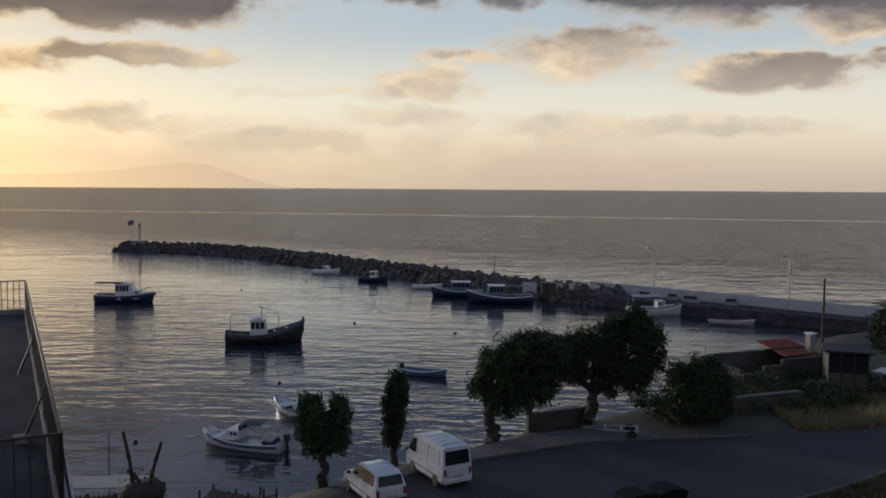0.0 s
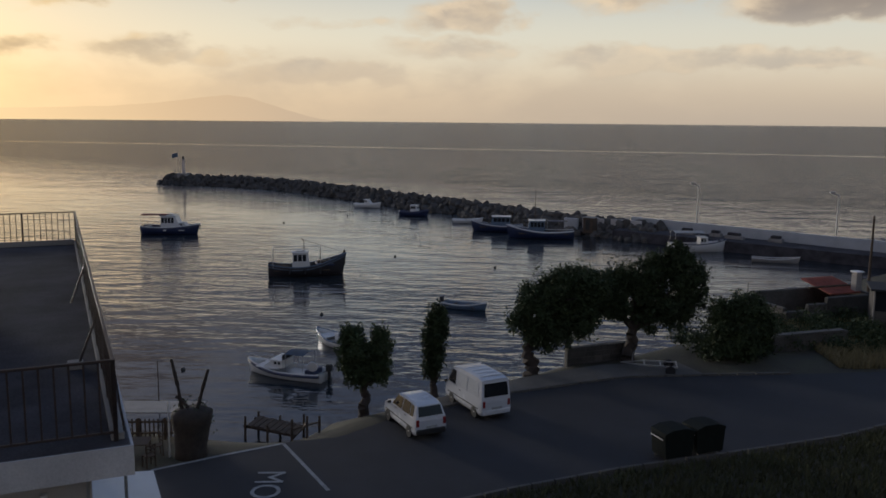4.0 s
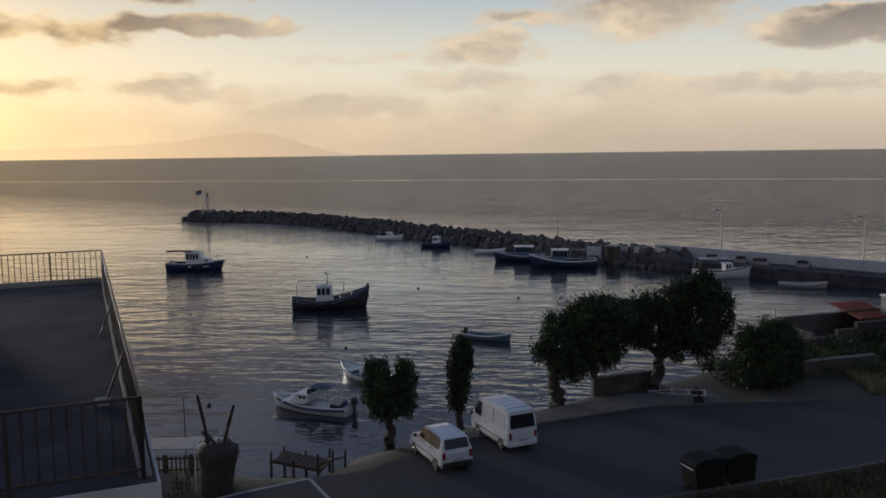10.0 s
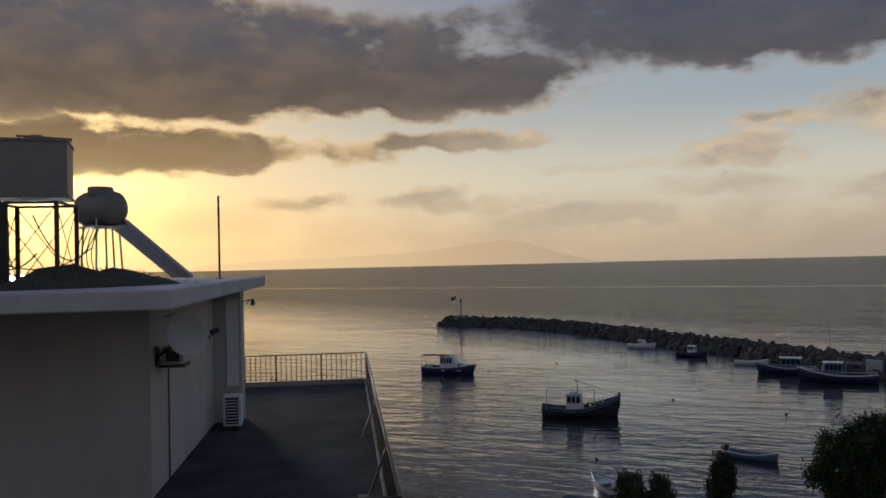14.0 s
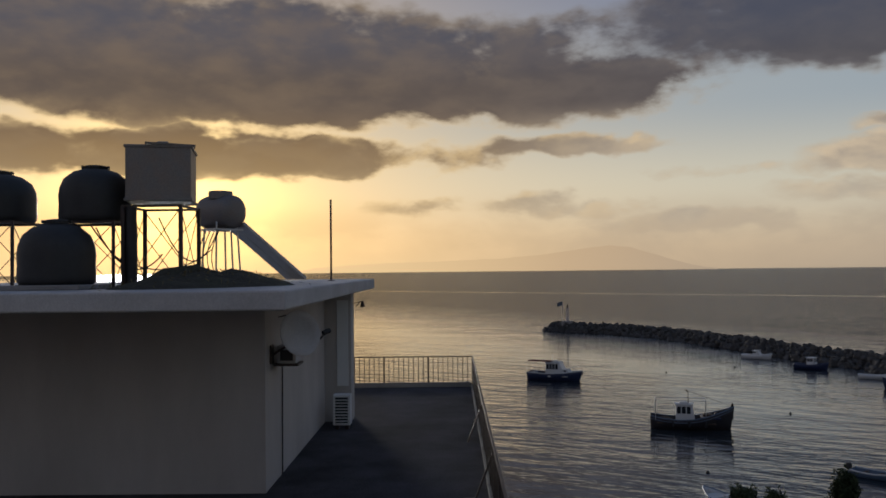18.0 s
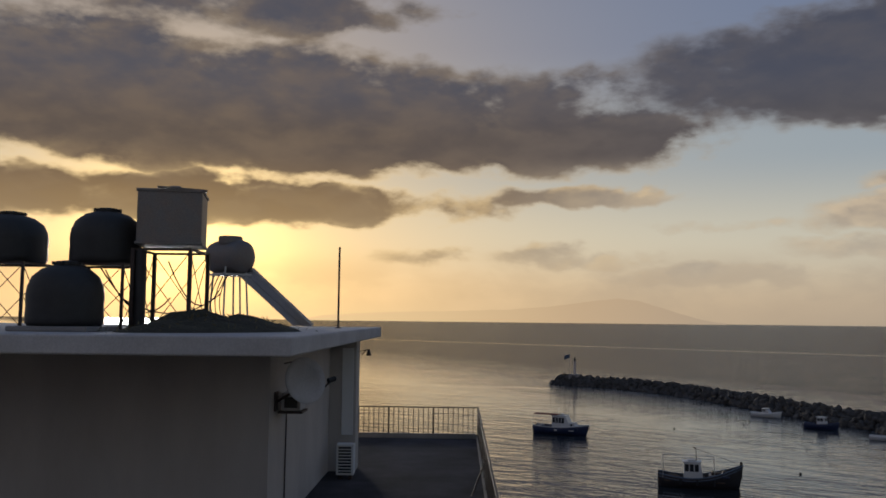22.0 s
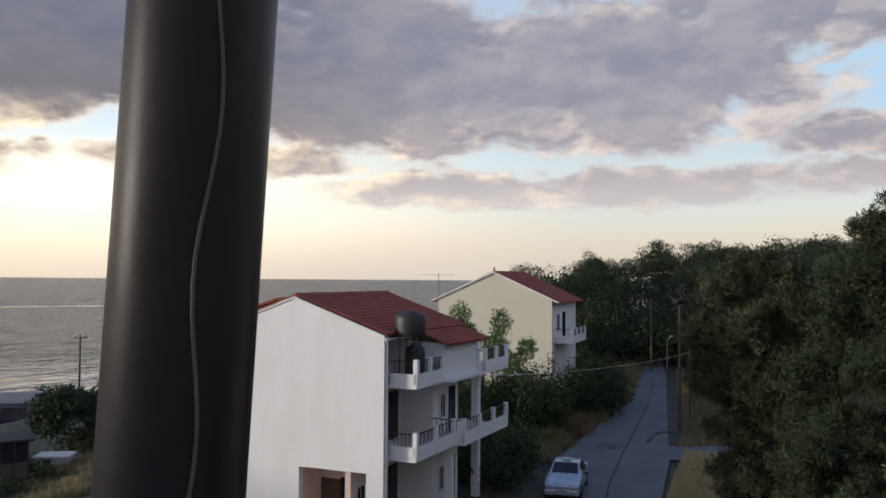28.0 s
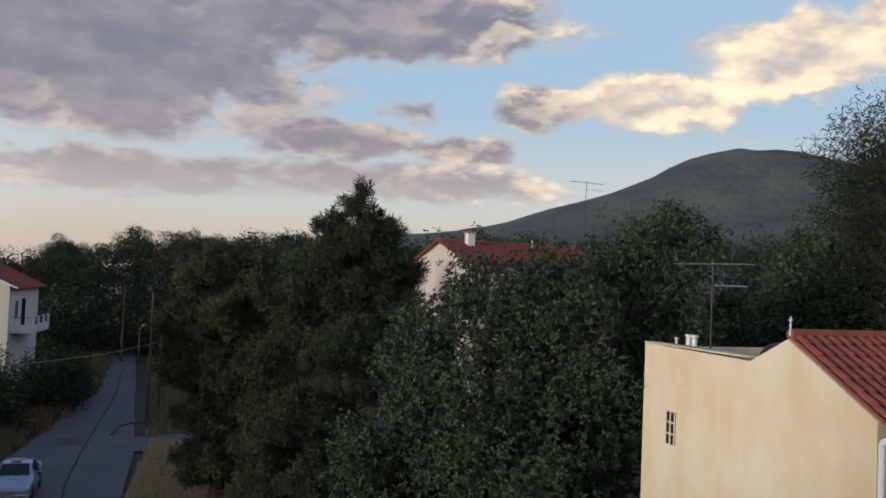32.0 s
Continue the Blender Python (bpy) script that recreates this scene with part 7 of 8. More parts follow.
    part("bow_roller", rod(B(), (3.6, -0.2, 2.25), (3.6, 0.2, 2.25), 0.1, seg=12), M_IRON, b)
    for k in range(3):
        part("fender", rod(B(), (-1.5 + k * 1.4, -1.26, 0.3), (-1.5 + k * 1.4, -1.26, 0.8), 0.1), M_RUBBER, b)
    # open dinghy
    b = boat_at("dinghy", -1.4, 65.2, -22, "grey open dinghy with pale rim and outboard", MOOR)
    hull("hull", 3.5, 1.45, 0.36, M_BOATC, b, 0.2, 0.2, 0.8)
    gunwale(3.5, 1.45, 0.37, b, M_BOATW, 0.22, 0.8, 0.05)
    part("floor_boards", box(B(), (-1.5, -0.5, 0.1), (1.0, 0.5, 0.16)), M_WOOD, b)
    for x in (-0.9, 0.1, 0.9):
        part("thwart", box(B(), (x - 0.1, -0.62, 0.24), (x + 0.1, 0.62, 0.29)), M_WOOD, b)
    outboard(b, -1.72, 0.35)
    # motor boat with cuddy cabin, canopy frame and outboard
    b = boat_at("motor_boat", -11.0, 46.7, 162, "white motor boat with dark stripe, cuddy and canopy", MOOR)
    hull("hull", 4.9, 1.9, 0.46, M_BOATW, b, 0.3, 0.25, 0.85)
    gunwale(4.9, 1.92, 0.34, b, M_BOATB, 0.25, 0.86, 0.08)
    part("foredeck", box(B(), (0.2, -0.72, 0.5), (1.7, 0.72, 0.6), 0.04), M_BOATW, b)
    cabin(b, 0.0, 1.25, 1.25, 0.58, 0.98, M_BOATW, rake=0.55)
    part("windscreen", box(B(), (-0.02, -0.6, 1.05), (0.02, 0.6, 1.35)), M_GLASSD, b)
    canopy(b, -1.4, -0.2, 1.4, 0.5, 1.45, M_BOATC, 0.1)
    part("floor", box(B(), (-2.2, -0.7, 0.2), (0.0, 0.7, 0.28)), M_BOATW, b)
    part("seat", box(B(), (-1.9, -0.6, 0.3), (-1.4, 0.6, 0.62), 0.04), M_BOATB, b)
    part("life_ring", lathe(B(), [(0.16, -0.05), (0.27, -0.05), (0.3, 0), (0.27, 0.05), (0.16, 0.05), (0.14, 0)], 16), M_BOATW, b, m=pose(-2.0, 0.75, 0.95, 80, 0, 20))
    outboard(b, -2.42, 0.55)
    part("bow_rail", rod(B(), (1.2, -0.5, 0.95), (2.55, 0, 1.1), 0.014), M_STEEL, b)
    part("bow_rail", rod(B(), (1.2, 0.5, 0.95), (2.55, 0, 1.1), 0.014), M_STEEL, b)
    # open white boat behind it
    b = boat_at("open_boat", -9.2, 53.4, 138, "white open boat with outboard and console", MOOR)
    hull("hull", 4.3, 1.7, 0.45, M_BOATW, b, 0.28, 0.25, 0.85)
    gunwale(4.3, 1.7, 0.46, b, M_BOATC, 0.28, 0.85, 0.05)
    part("floor", box(B(), (-1.9, -0.6, 0.2), (1.0, 0.6, 0.28)), M_CONC, b)
    part("console", box(B(), (-0.3, -0.3, 0.28), (0.1, 0.3, 0.85), 0.05), M_BOATW, b)
    part("foredeck", box(B(), (0.7, -0.6, 0.44), (1.7, 0.6, 0.52), 0.04), M_BOATW, b)
    outboard(b, -2.1, 0.55)
    # boats along the breakwater
    b = boat_at("speed_boat", -19.4, 141.0, -12, "small white boat beside the breakwater", MOOR)
    hull("hull", 4.4, 1.7, 0.6, M_BOATW, b, 0.3, 0.25, 0.85)
    cabin(b, -0.4, 0.8, 1.2, 0.55, 1.25, M_BOATW, rake=0.5)
    mast(b, 0.0, 1.2, 1.9, 0.02)
    b = boat_at("small_fishing_boat", -10.7, 129.4, -14, "small dark blue fishing boat by the breakwater", MOOR)
    hull("hull", 4.4, 1.7, 0.7, M_BOATB, b, 0.35, 0.25, 0.7)
    cabin(b, -0.4, 0.8, 1.0, 0.6, 1.6, M_BOATW, rake=0.2)
    mast(b, -0.6, 0.6, 2.3, 0.03)
    b = boat_at("rowing_boat", -2.4, 121.5, -4, "low white rowing boat at the rocks", MOOR)
    hull("hull", 4.2, 1.5, 0.5, M_BOATW, b, 0.25, 0.2, 0.7)
    part("thwart", box(B(), (-0.3, -0.6, 0.34), (0.0, 0.6, 0.4)), M_WOOD, b)
    b = boat_at("trawler", 1.9, 112.8, 178, "white and blue trawler with long wheelhouse", MOOR)
    hull("hull", 6.6, 2.4, 0.75, M_BOATB, b, 0.5, 0.3, 0.6)
    gunwale(6.6, 2.4, 0.77, b, M_BOATW, 0.5, 0.6, 0.06)
    cabin(b, -1.6, 1.0, 1.5, 0.65, 1.95, M_BOATC, rake=0.25)
    mast(b, -1.9, 0.7, 3.6, 0.04, 2.0)
    part("deck", box(B(), (-2.8, -0.9, 0.55), (2.4, 0.9, 0.65)), M_WOOD, b)
    b = boat_at("fishing_boat", 7.2, 106.6, 177, "broad blue and white fishing boat moored at the rocks", MOOR)
    hull("hull", 8.0, 2.9, 0.85, M_BOATB, b, 0.6, 0.3, 0.6)
    gunwale(8.0, 2.9, 0.87, b, M_BOATW, 0.6, 0.6, 0.09)
    part("deck", box(B(), (-3.3, -1.1, 0.6), (2.8, 1.1, 0.7)), M_WOOD, b)
    cabin(b, -0.4, 1.8, 1.7, 0.7, 2.2, M_BOATC, rake=0.3)
    canopy(b, -3.2, -0.7, 2.0, 0.9, 2.2, M_BOATB, 0.05)
    mast(b, 0.8, 2.2, 6.2, 0.05, 2.6)
    part("boom", rod(B(), (0.8, 0, 2.8), (-2.6, 0, 3.0), 0.04), M_WOOD, b)
    # canopy boat and skiff at the quay
    b = boat_at("canopy_boat", 24.2, 97.6, 4, "white boat with a broad canopy at the quay", MOOR)
    hull("hull", 6.2, 2.2, 0.85, M_BOATW, b, 0.4, 0.3, 0.75)
    gunwale(6.2, 2.2, 0.87, b, M_BOATB, 0.4, 0.75, 0.06)
    canopy(b, -2.8, 0.6, 2.1, 0.8, 2.2, M_BOATW, 0.12)
    cabin(b, 0.2, 1.4, 1.3, 0.7, 1.6, M_BOATW, rake=0.4)
    mast(b, 1.9, 0.8, 2.6, 0.03)
    b = boat_at("skiff", 30.7, 90.6, -18, "long low grey skiff with white rim beside the quay", MOOR)
    hull("hull", 4.6, 1.5, 0.36, M_CONC, b, 0.25, 0.2, 0.75)
    gunwale(4.6, 1.5, 0.37, b, M_BOATW, 0.25, 0.75, 0.04)
    part("thwart", box(B(), (-0.4, -0.6, 0.32), (0.0, 0.6, 0.38)), M_WOOD, b)
    b = boat_at("skiff", 14.6, 74.5, 20, "small dark skiff behind the trees", MOOR)
    hull("hull", 3.8, 1.4, 0.45, M_BOATW, b, 0.25, 0.2, 0.75)
    part("thwart", box(B(), (-0.4, -0.55, 0.3), (-0.1, 0.55, 0.35)), M_WOOD, b)
    # mooring buoys
    for x, y in ((-17.3, 47.3), (-28.0, 118.0), (1.2, 84.0), (-9.4, 90.0), (13.0, 88.5), (-12.0, 62.0), (5.0, 95.0), (-20.6, 128.0), (-52, 155)):
        bu = thing("mooring_buoy", pose(x, y, 0.02), "small dark floating mooring buoy", "buoy", "mooring buoys")
        part("float", lathe(B(), [(0.03, -0.12), (0.12, -0.07), (0.14, 0.01), (0.11, 0.1), (0.03, 0.13)], 12), M_BLACK, bu, smooth=True)
        part("ring", rod(B(), (0, 0, 0.12), (0, 0, 0.19), 0.02), M_IRON, bu)


boats()


# ---------------------------------------------------------------- vehicles
def wheel(parent, x, y, r=0.28, w=0.17, side=1):
    t = part("wheel", lathe(B(), [(r * 0.62, -w / 2), (r * 0.95, -w / 2), (r, -w / 2 + 0.03), (r, w / 2 - 0.03), (r * 0.95, w / 2), (r * 0.62, w / 2)], 20), M_RUBBER, parent, "black tyre", m=pose(x, y, r, 90, 0, 0))
    part("rim", lathe(B(), [(r * 0.6, -0.03), (r * 0.5, 0.0), (r * 0.15, 0.02), (r * 0.1, 0.03)], 14), M_STEEL, t, m=pose(0, 0, -side * (w / 2 - 0.02), 0 if side < 0 else 180, 0, 0))


def car_body(bm, stations, half):
    """Loft: each station is (x, sill, shoulder, top, top half width factor)."""
    rows = []
    for x, s, b, t, k, hw in stations:
        ring = [(hw * 0.92, s), (hw, s + 0.12), (hw * 1.0, (s + b) / 2), (hw * 0.97, b), (hw * k, t - 0.05), (hw * k * 0.85, t)]
        rows.append([bm.verts.new((x, y, z)) for y, z in ring] + [bm.verts.new((x, -y, z)) for y, z in ring[::-1]])
    n = len(rows[0])
    for a, c in zip(rows, rows[1:]):
        for k in range(n):
            bm.faces.new((a[k], a[(k + 1) % n], c[(k + 1) % n], c[k]))
    bm.faces.new(rows[0])
    bm.faces.new(rows[-1][::-1])


def panel(bm, pts, off, thick=0.012):
    """A thin pane from four corners, pushed out along its normal."""
    p = [Vector(q) for q in pts]
    n = (p[1] - p[0]).cross(p[2] - p[0]).normalized()
    if n.dot(Vector((off[0], off[1], off[2]))) < 0:
        n = -n
    lo = [bm.verts.new(q + n * 0.004) for q in p]
    hi = [bm.verts.new(q + n * (0.004 + thick)) for q in p]
    bm.faces.new(lo)
    bm.faces.new(hi)
    for k in range(4):
        bm.faces.new((lo[k], lo[(k + 1) % 4], hi[(k + 1) % 4], hi[k]))
    return bm


def vehicle(name, x, y, heading, kind, paint, label, z=None):
    v = thing(name, pose(x, y, (ground_z(x, y) + 0.09) if z is None else z, 0, 0, heading), label, "car")
    bm = B()
    if kind == "hatch":
        L, hw, top = 3.55, 0.75, 1.56
        st = [(1.78, 0.32, 0.62, 0.66, 0.8, 0.62), (1.7, 0.2, 0.72, 0.78, 0.85, 0.7), (1.1, 0.2, 0.86, 0.94, 0.9, 0.745), (0.85, 0.2, 0.9, 1.02, 0.86, 0.75), (0.3, 0.2, 0.92, 1.5, 0.78, 0.75),
              (-0.2, 0.2, 0.93, 1.56, 0.78, 0.75), (-1.2, 0.2, 0.93, 1.54, 0.78, 0.75), (-1.55, 0.22, 0.94, 1.46, 0.78, 0.74), (-1.74, 0.25, 0.92, 1.0, 0.92, 0.72), (-1.78, 0.32, 0.8, 0.86, 0.92, 0.7)]
        sides = [((0.75, 0.95), (0.32, 1.42), (-0.28, 1.47), (-0.28, 0.97)), ((-0.36, 0.97), (-0.36, 1.47), (-1.05, 1.46), (-1.1, 0.98)), ((-1.16, 0.98), (-1.12, 1.45), (-1.38, 1.42), (-1.46, 1.0))]
        front, rear = ((0.84, 1.02), (0.34, 1.47)), ((-1.73, 1.03), (-1.58, 1.42))
        wx, wr = (1.15, -1.12), 0.27
    elif kind == "van":
        L, hw, top = 3.7, 0.77, 1.92
        st = [(1.85, 0.35, 0.8, 0.86, 0.9, 0.68), (1.82, 0.22, 0.9, 1.0, 0.92, 0.74), (1.55, 0.22, 0.98, 1.3, 0.88, 0.77), (1.2, 0.22, 1.0, 1.78, 0.84, 0.77), (0.9, 0.22, 1.0, 1.86, 0.86, 0.77),
              (0.2, 0.22, 1.0, 1.94, 0.88, 0.77), (-1.3, 0.22, 1.0, 1.93, 0.88, 0.77), (-1.72, 0.24, 1.0, 1.86, 0.88, 0.77), (-1.84, 0.3, 0.98, 1.05, 0.97, 0.75), (-1.86, 0.38, 0.8, 0.86, 0.97, 0.74)]
        sides = [((1.5, 1.03), (1.15, 1.66), (0.75, 1.68), (0.75, 1.03)), ((0.66, 1.03), (0.66, 1.7), (-0.4, 1.72), (-0.4, 1.03)), ((-0.5, 1.03), (-0.5, 1.72), (-1.45, 1.7), (-1.5, 1.03))]
        front, rear = ((1.6, 1.18), (1.24, 1.7)), ((-1.83, 1.1), (-1.74, 1.7))
        wx, wr = (1.1, -1.15), 0.27
    else:
        L, hw, top = 4.5, 0.87, 1.44
        st = [(2.25, 0.35, 0.58, 0.64, 0.85, 0.72), (2.15, 0.22, 0.7, 0.76, 0.9, 0.82), (1.2, 0.2, 0.86, 0.93, 0.9, 0.87), (0.95, 0.2, 0.9, 1.0, 0.86, 0.87), (0.25, 0.2, 0.92, 1.4, 0.74, 0.87),
              (-0.3, 0.2, 0.93, 1.45, 0.74, 0.87), (-1.0, 0.2, 0.94, 1.38, 0.74, 0.87), (-1.6, 0.22, 0.95, 1.05, 0.82, 0.86), (-2.15, 0.25, 0.92, 1.0, 0.9, 0.83), (-2.25, 0.35, 0.75, 0.8, 0.9, 0.76)]
        sides = [((0.85, 0.97), (0.3, 1.34), (-0.3, 1.38), (-0.3, 0.98)), ((-0.38, 0.98), (-0.38, 1.38), (-0.95, 1.33), (-1.2, 1.0))]
        front, rear = ((0.92, 1.02), (0.3, 1.38)), ((-1.55, 1.06), (-1.05, 1.36))
        wx, wr = (1.4, -1.3), 0.31
    car_body(bm, st, hw)
    bmesh.ops.bevel(bm, geom=[e for e in bm.edges if e.is_boundary is False and e.calc_face_angle(0) > 0.6], offset=0.025, segments=2, affect="EDGES")
    body = part("body", bm, paint, v, smooth=False)

    def at(x_, z_):
        """Half width of the body at that height near the glass."""
        for a, c in zip(st, st[1:]):
            if a[0] >= x_ >= c[0]:
                f = (a[0] - x_) / (a[0] - c[0])
                b_, t_, k_, h_ = [a[i] * (1 - f) + c[i] * f for i in (2, 3, 4, 5)]
                g = min(1, max(0, (z_ - b_) / max(0.05, t_ - 0.05 - b_)))
                return h_ * (0.97 * (1 - g) + k_ * g)
        return hw

    for s in (-1, 1):
        for k, q in enumerate(sides):
            part("side_window", panel(B(), [(a, s * at(a, c), c) for a, c in q], (0, s, 0)), M_WALLW if kind == "van" and k else M_GLASSD, v)
        for xx in (0.72, -0.32) if kind != "van" else (0.7,):
            part("door_handle", box(B(), (xx - 0.5, s * (hw + 0.004) - 0.012, 0.86), (xx - 0.36, s * (hw + 0.004) + 0.012, 0.89)), M_BLACK, v)
        part("mirror", box(B(), (sides[0][0][0] - 0.12, s * (hw + 0.14) - 0.08, 0.98), (sides[0][0][0] - 0.02, s * (hw + 0.14) + 0.08, 1.1), 0.02), M_BLACK, v)
        for x_ in wx:
            wheel(v, x_, s * (hw - 0.07), wr, 0.17, s)
        part("tail_lamp", box(B(), (-L / 2 - 0.02, s * (hw - 0.13) - 0.07, 0.62), (-L / 2 + 0.1, s * (hw - 0.13) + 0.07, 0.92), 0.02), M_LAMPR, v, "red tail lamp")
        part("head_lamp", box(B(), (L / 2 - 0.16, s * (hw - 0.22) - 0.13, 0.58), (L / 2 - 0.02, s * (hw - 0.22) + 0.13, 0.7), 0.03), M_STEEL, v, "clear head lamp")
        part("sill_trim", box(B(), (-L / 2 + 0.3, s * (hw + 0.002) - 0.012, 0.5), (L / 2 - 0.35, s * (hw + 0.002) + 0.012, 0.54)), M_BLACK, v)
    for (a, c), out in ((front, 1), (rear, -1)):
        (xa, za), (xb, zb) = a, c
        part("windscreen" if out > 0 else "rear_window", panel(B(), [(xa, -at(xa, za) * 0.86, za), (xa, at(xa, za) * 0.86, za), (xb, at(xb, zb) * 0.86, zb), (xb, -at(xb, zb) * 0.86, zb)], (out, 0, 0.3)), M_GLASSD, v)
    for s_ in (1, -1):
        part("bumper", box(B(), (s_ * (L / 2 - 0.12), -hw + 0.06, 0.26), (s_ * (L / 2 + 0.05), hw - 0.06, 0.5), 0.05), M_BLACK if kind == "hatch" and s_ < 0 else paint, v)
        part("number_plate", box(B(), (s_ * (L / 2 + 0.052), -0.26, 0.4 if s_ > 0 else 0.52), (s_ * (L / 2 + 0.06), 0.26, 0.51 if s_ > 0 else 0.63)), M_ROADP, v)
    part("underbody", box(B(), (-L / 2 + 0.2, -hw + 0.1, 0.16), (L / 2 - 0.25, hw - 0.1, 0.3)), M_BLACK, v)
    if kind == "van":
        for k in range(5):
            part("roof_rib", box(B(), (-1.4 + k * 0.5, -0.55, 1.935), (-1.34 + k * 0.5, 0.55, 1.955)), paint, v)
    return v


vehicle("small_hatchback", -2.95, 36.2, 119, "hatch", M_CARW, "small white hatchback parked nose to the sea")
vehicle("small_van", -0.2, 38.9, 119, "van", M_CARW, "small white van with side windows parked by the quay")
taxi = vehicle("silver_saloon", 37.68, 21.17, 203, "saloon", M_CARS, "silver saloon car with roof sign parked on the lane")
part("roof_sign", box(B(), (-0.1, -0.22, 1.45), (0.08, 0.22, 1.57), 0.03), M_BOATW, taxi)


# ---------------------------------------------------------------- things on the shore
def lighthouse():
    x, y = -66.6, 187.0
    l = thing("harbour_light", pose(x, y, 1.6), "small white harbour light post with flag", "beacon")
    part("base_block", box(B(), (-1.1, -1.1, -0.4), (1.1, 1.1, 0.7), 0.08), M_CONC, l)
    part("column", rod(B(), (0, 0, 0.7), (0, 0, 3.6), 0.32, 0.24, seg=14), M_PINK, l)
    part("gallery", rod(B(), (0, 0, 3.6), (0, 0, 3.72), 0.55, 0.55, seg=14), M_CONC, l)
    part("lantern", rod(B(), (0, 0, 3.72), (0, 0, 4.3), 0.2, 0.18, seg=12), M_GLASSD, l)
    part("lantern_cap", rod(B(), (0, 0, 4.3), (0, 0, 4.5), 0.24, 0.05, seg=12), M_IRON, l)
    f = thing("flag_pole", pose(x - 1.2, y, 1.9), "thin pole with a small drooping flag", "flag")
    part("pole_shaft", rod(B(), (0, 0, -0.3), (0, 0, 4.9), 0.04), M_STEEL, f)
    bm = B()
    vs = [[bm.verts.new((-0.02 - 1.3 * i / 6, 0.12 * math.sin(i * 1.2), 4.85 - 0.9 * j / 3 - 0.06 * i)) for j in range(4)] for i in range(7)]
    for a, b in zip(vs, vs[1:]):
        for j in range(3):
            bm.faces.new((a[j], a[j + 1], b[j + 1], b[j]))
    bmesh.ops.solidify(bm, geom=bm.faces[:], thickness=0.01)
    part("flag_cloth", bm, M_BOATC, f)


lighthouse()


def pole(name, x, y, h, label, arm=0.0, cross=False, r=0.1, z=None, material=None, category="pole", group="poles"):
    p = thing(name, pose(x, y, ground_z(x, y) if z is None else z), label, category, group)
    part("shaft", rod(B(), (0, 0, -0.2), (0, 0, h), r, r * 0.65, seg=10), material or M_WOOD, p)
    if arm:
        part("lamp_arm", rod(B(), (0, 0, h - 0.05), (arm, 0, h + 0.35), 0.04), M_STEEL, p)
        part("lamp_head", box(B(), (arm - 0.1, -0.12, h + 0.28), (arm + 0.5, 0.12, h + 0.4), 0.04), M_STEEL, p)
    if cross:
        part("cross_arm", box(B(), (-0.7, -0.05, h - 0.35), (0.7, 0.05, h - 0.25)), M_WOOD, p)
        for k in (-0.6, -0.2, 0.2, 0.6):
            part("insulator", rod(B(), (k, 0, h - 0.25), (k, 0, h - 0.08), 0.035), M_BOATW, p)
    return p


pole("street_lamp", 26.2, 106.0, 5.6, "tall thin lamp post on the quay", -0.9, z=1.2, material=M_STEEL, r=0.07, category="street lamp", group="quay lamps")
pole("street_lamp", 38.4, 94.5, 5.6, "tall thin lamp post by the sea wall", -0.9, z=1.2, material=M_STEEL, r=0.07, category="street lamp", group="quay lamps")
pole("utility_pole", 30.0, 67.0, 6.5, "dark wooden utility pole", r=0.12)
pole("utility_pole", 42.0, 74.5, 8.0, "dark wooden utility pole with cross arm", cross=True, r=0.12)
pole("utility_pole", 87.0, 38.9, 8.0, "wooden utility pole by the side road", r=0.13)
pole("utility_pole", 56.7, 23.2, 8.7, "wooden utility pole at the lane corner", r=0.11)
pole("street_lamp", 86.6, 36.9, 3.6, "street lamp on the side road", 0.9, r=0.09, material=M_WOOD, category="street lamp")
pole("utility_pole", 72.5, 27.6, 8.6, "leaning wooden utility pole among trees", r=0.12)
pole("mooring_stake", -16.5, 41.5, 2.6, "thin stake standing in shallow water", r=0.035, z=-0.4, group="")
pole("mooring_stake", 20.0, 64.5, 2.6, "thin stake at the water's edge", r=0.035, z=0.0, group="")


def wire(name, p, q, sag, label, r=0.02, pale=False):
    c = thing(name, pose(0, 0, 0), label, "cable")
    p, q = Vector(p), Vector(q)
    bm = tube(B(), [p.lerp(q, k / 24) - Vector((0, 0, sag * 4 * k / 24 * (1 - k / 24))) for k in range(25)], r)
    part("cable_run", bm, M_ROPE if pale else M_RUBBER, c)


wire("overhead_cable", (29.5, 20.85, 10.41), (61.5, 24.4, 9.1), 0.35, "pale overhead cable sagging across the side road", 0.016, True)
pole("utility_pole", 61.5, 24.4, 6.2, "short wooden pole carrying the pale cable", r=0.08)
wire("overhead_cable", (56.7, 23.2, 12.6), (87.0, 38.9, 12.3), 0.5, "overhead cable between wooden poles", 0.02)


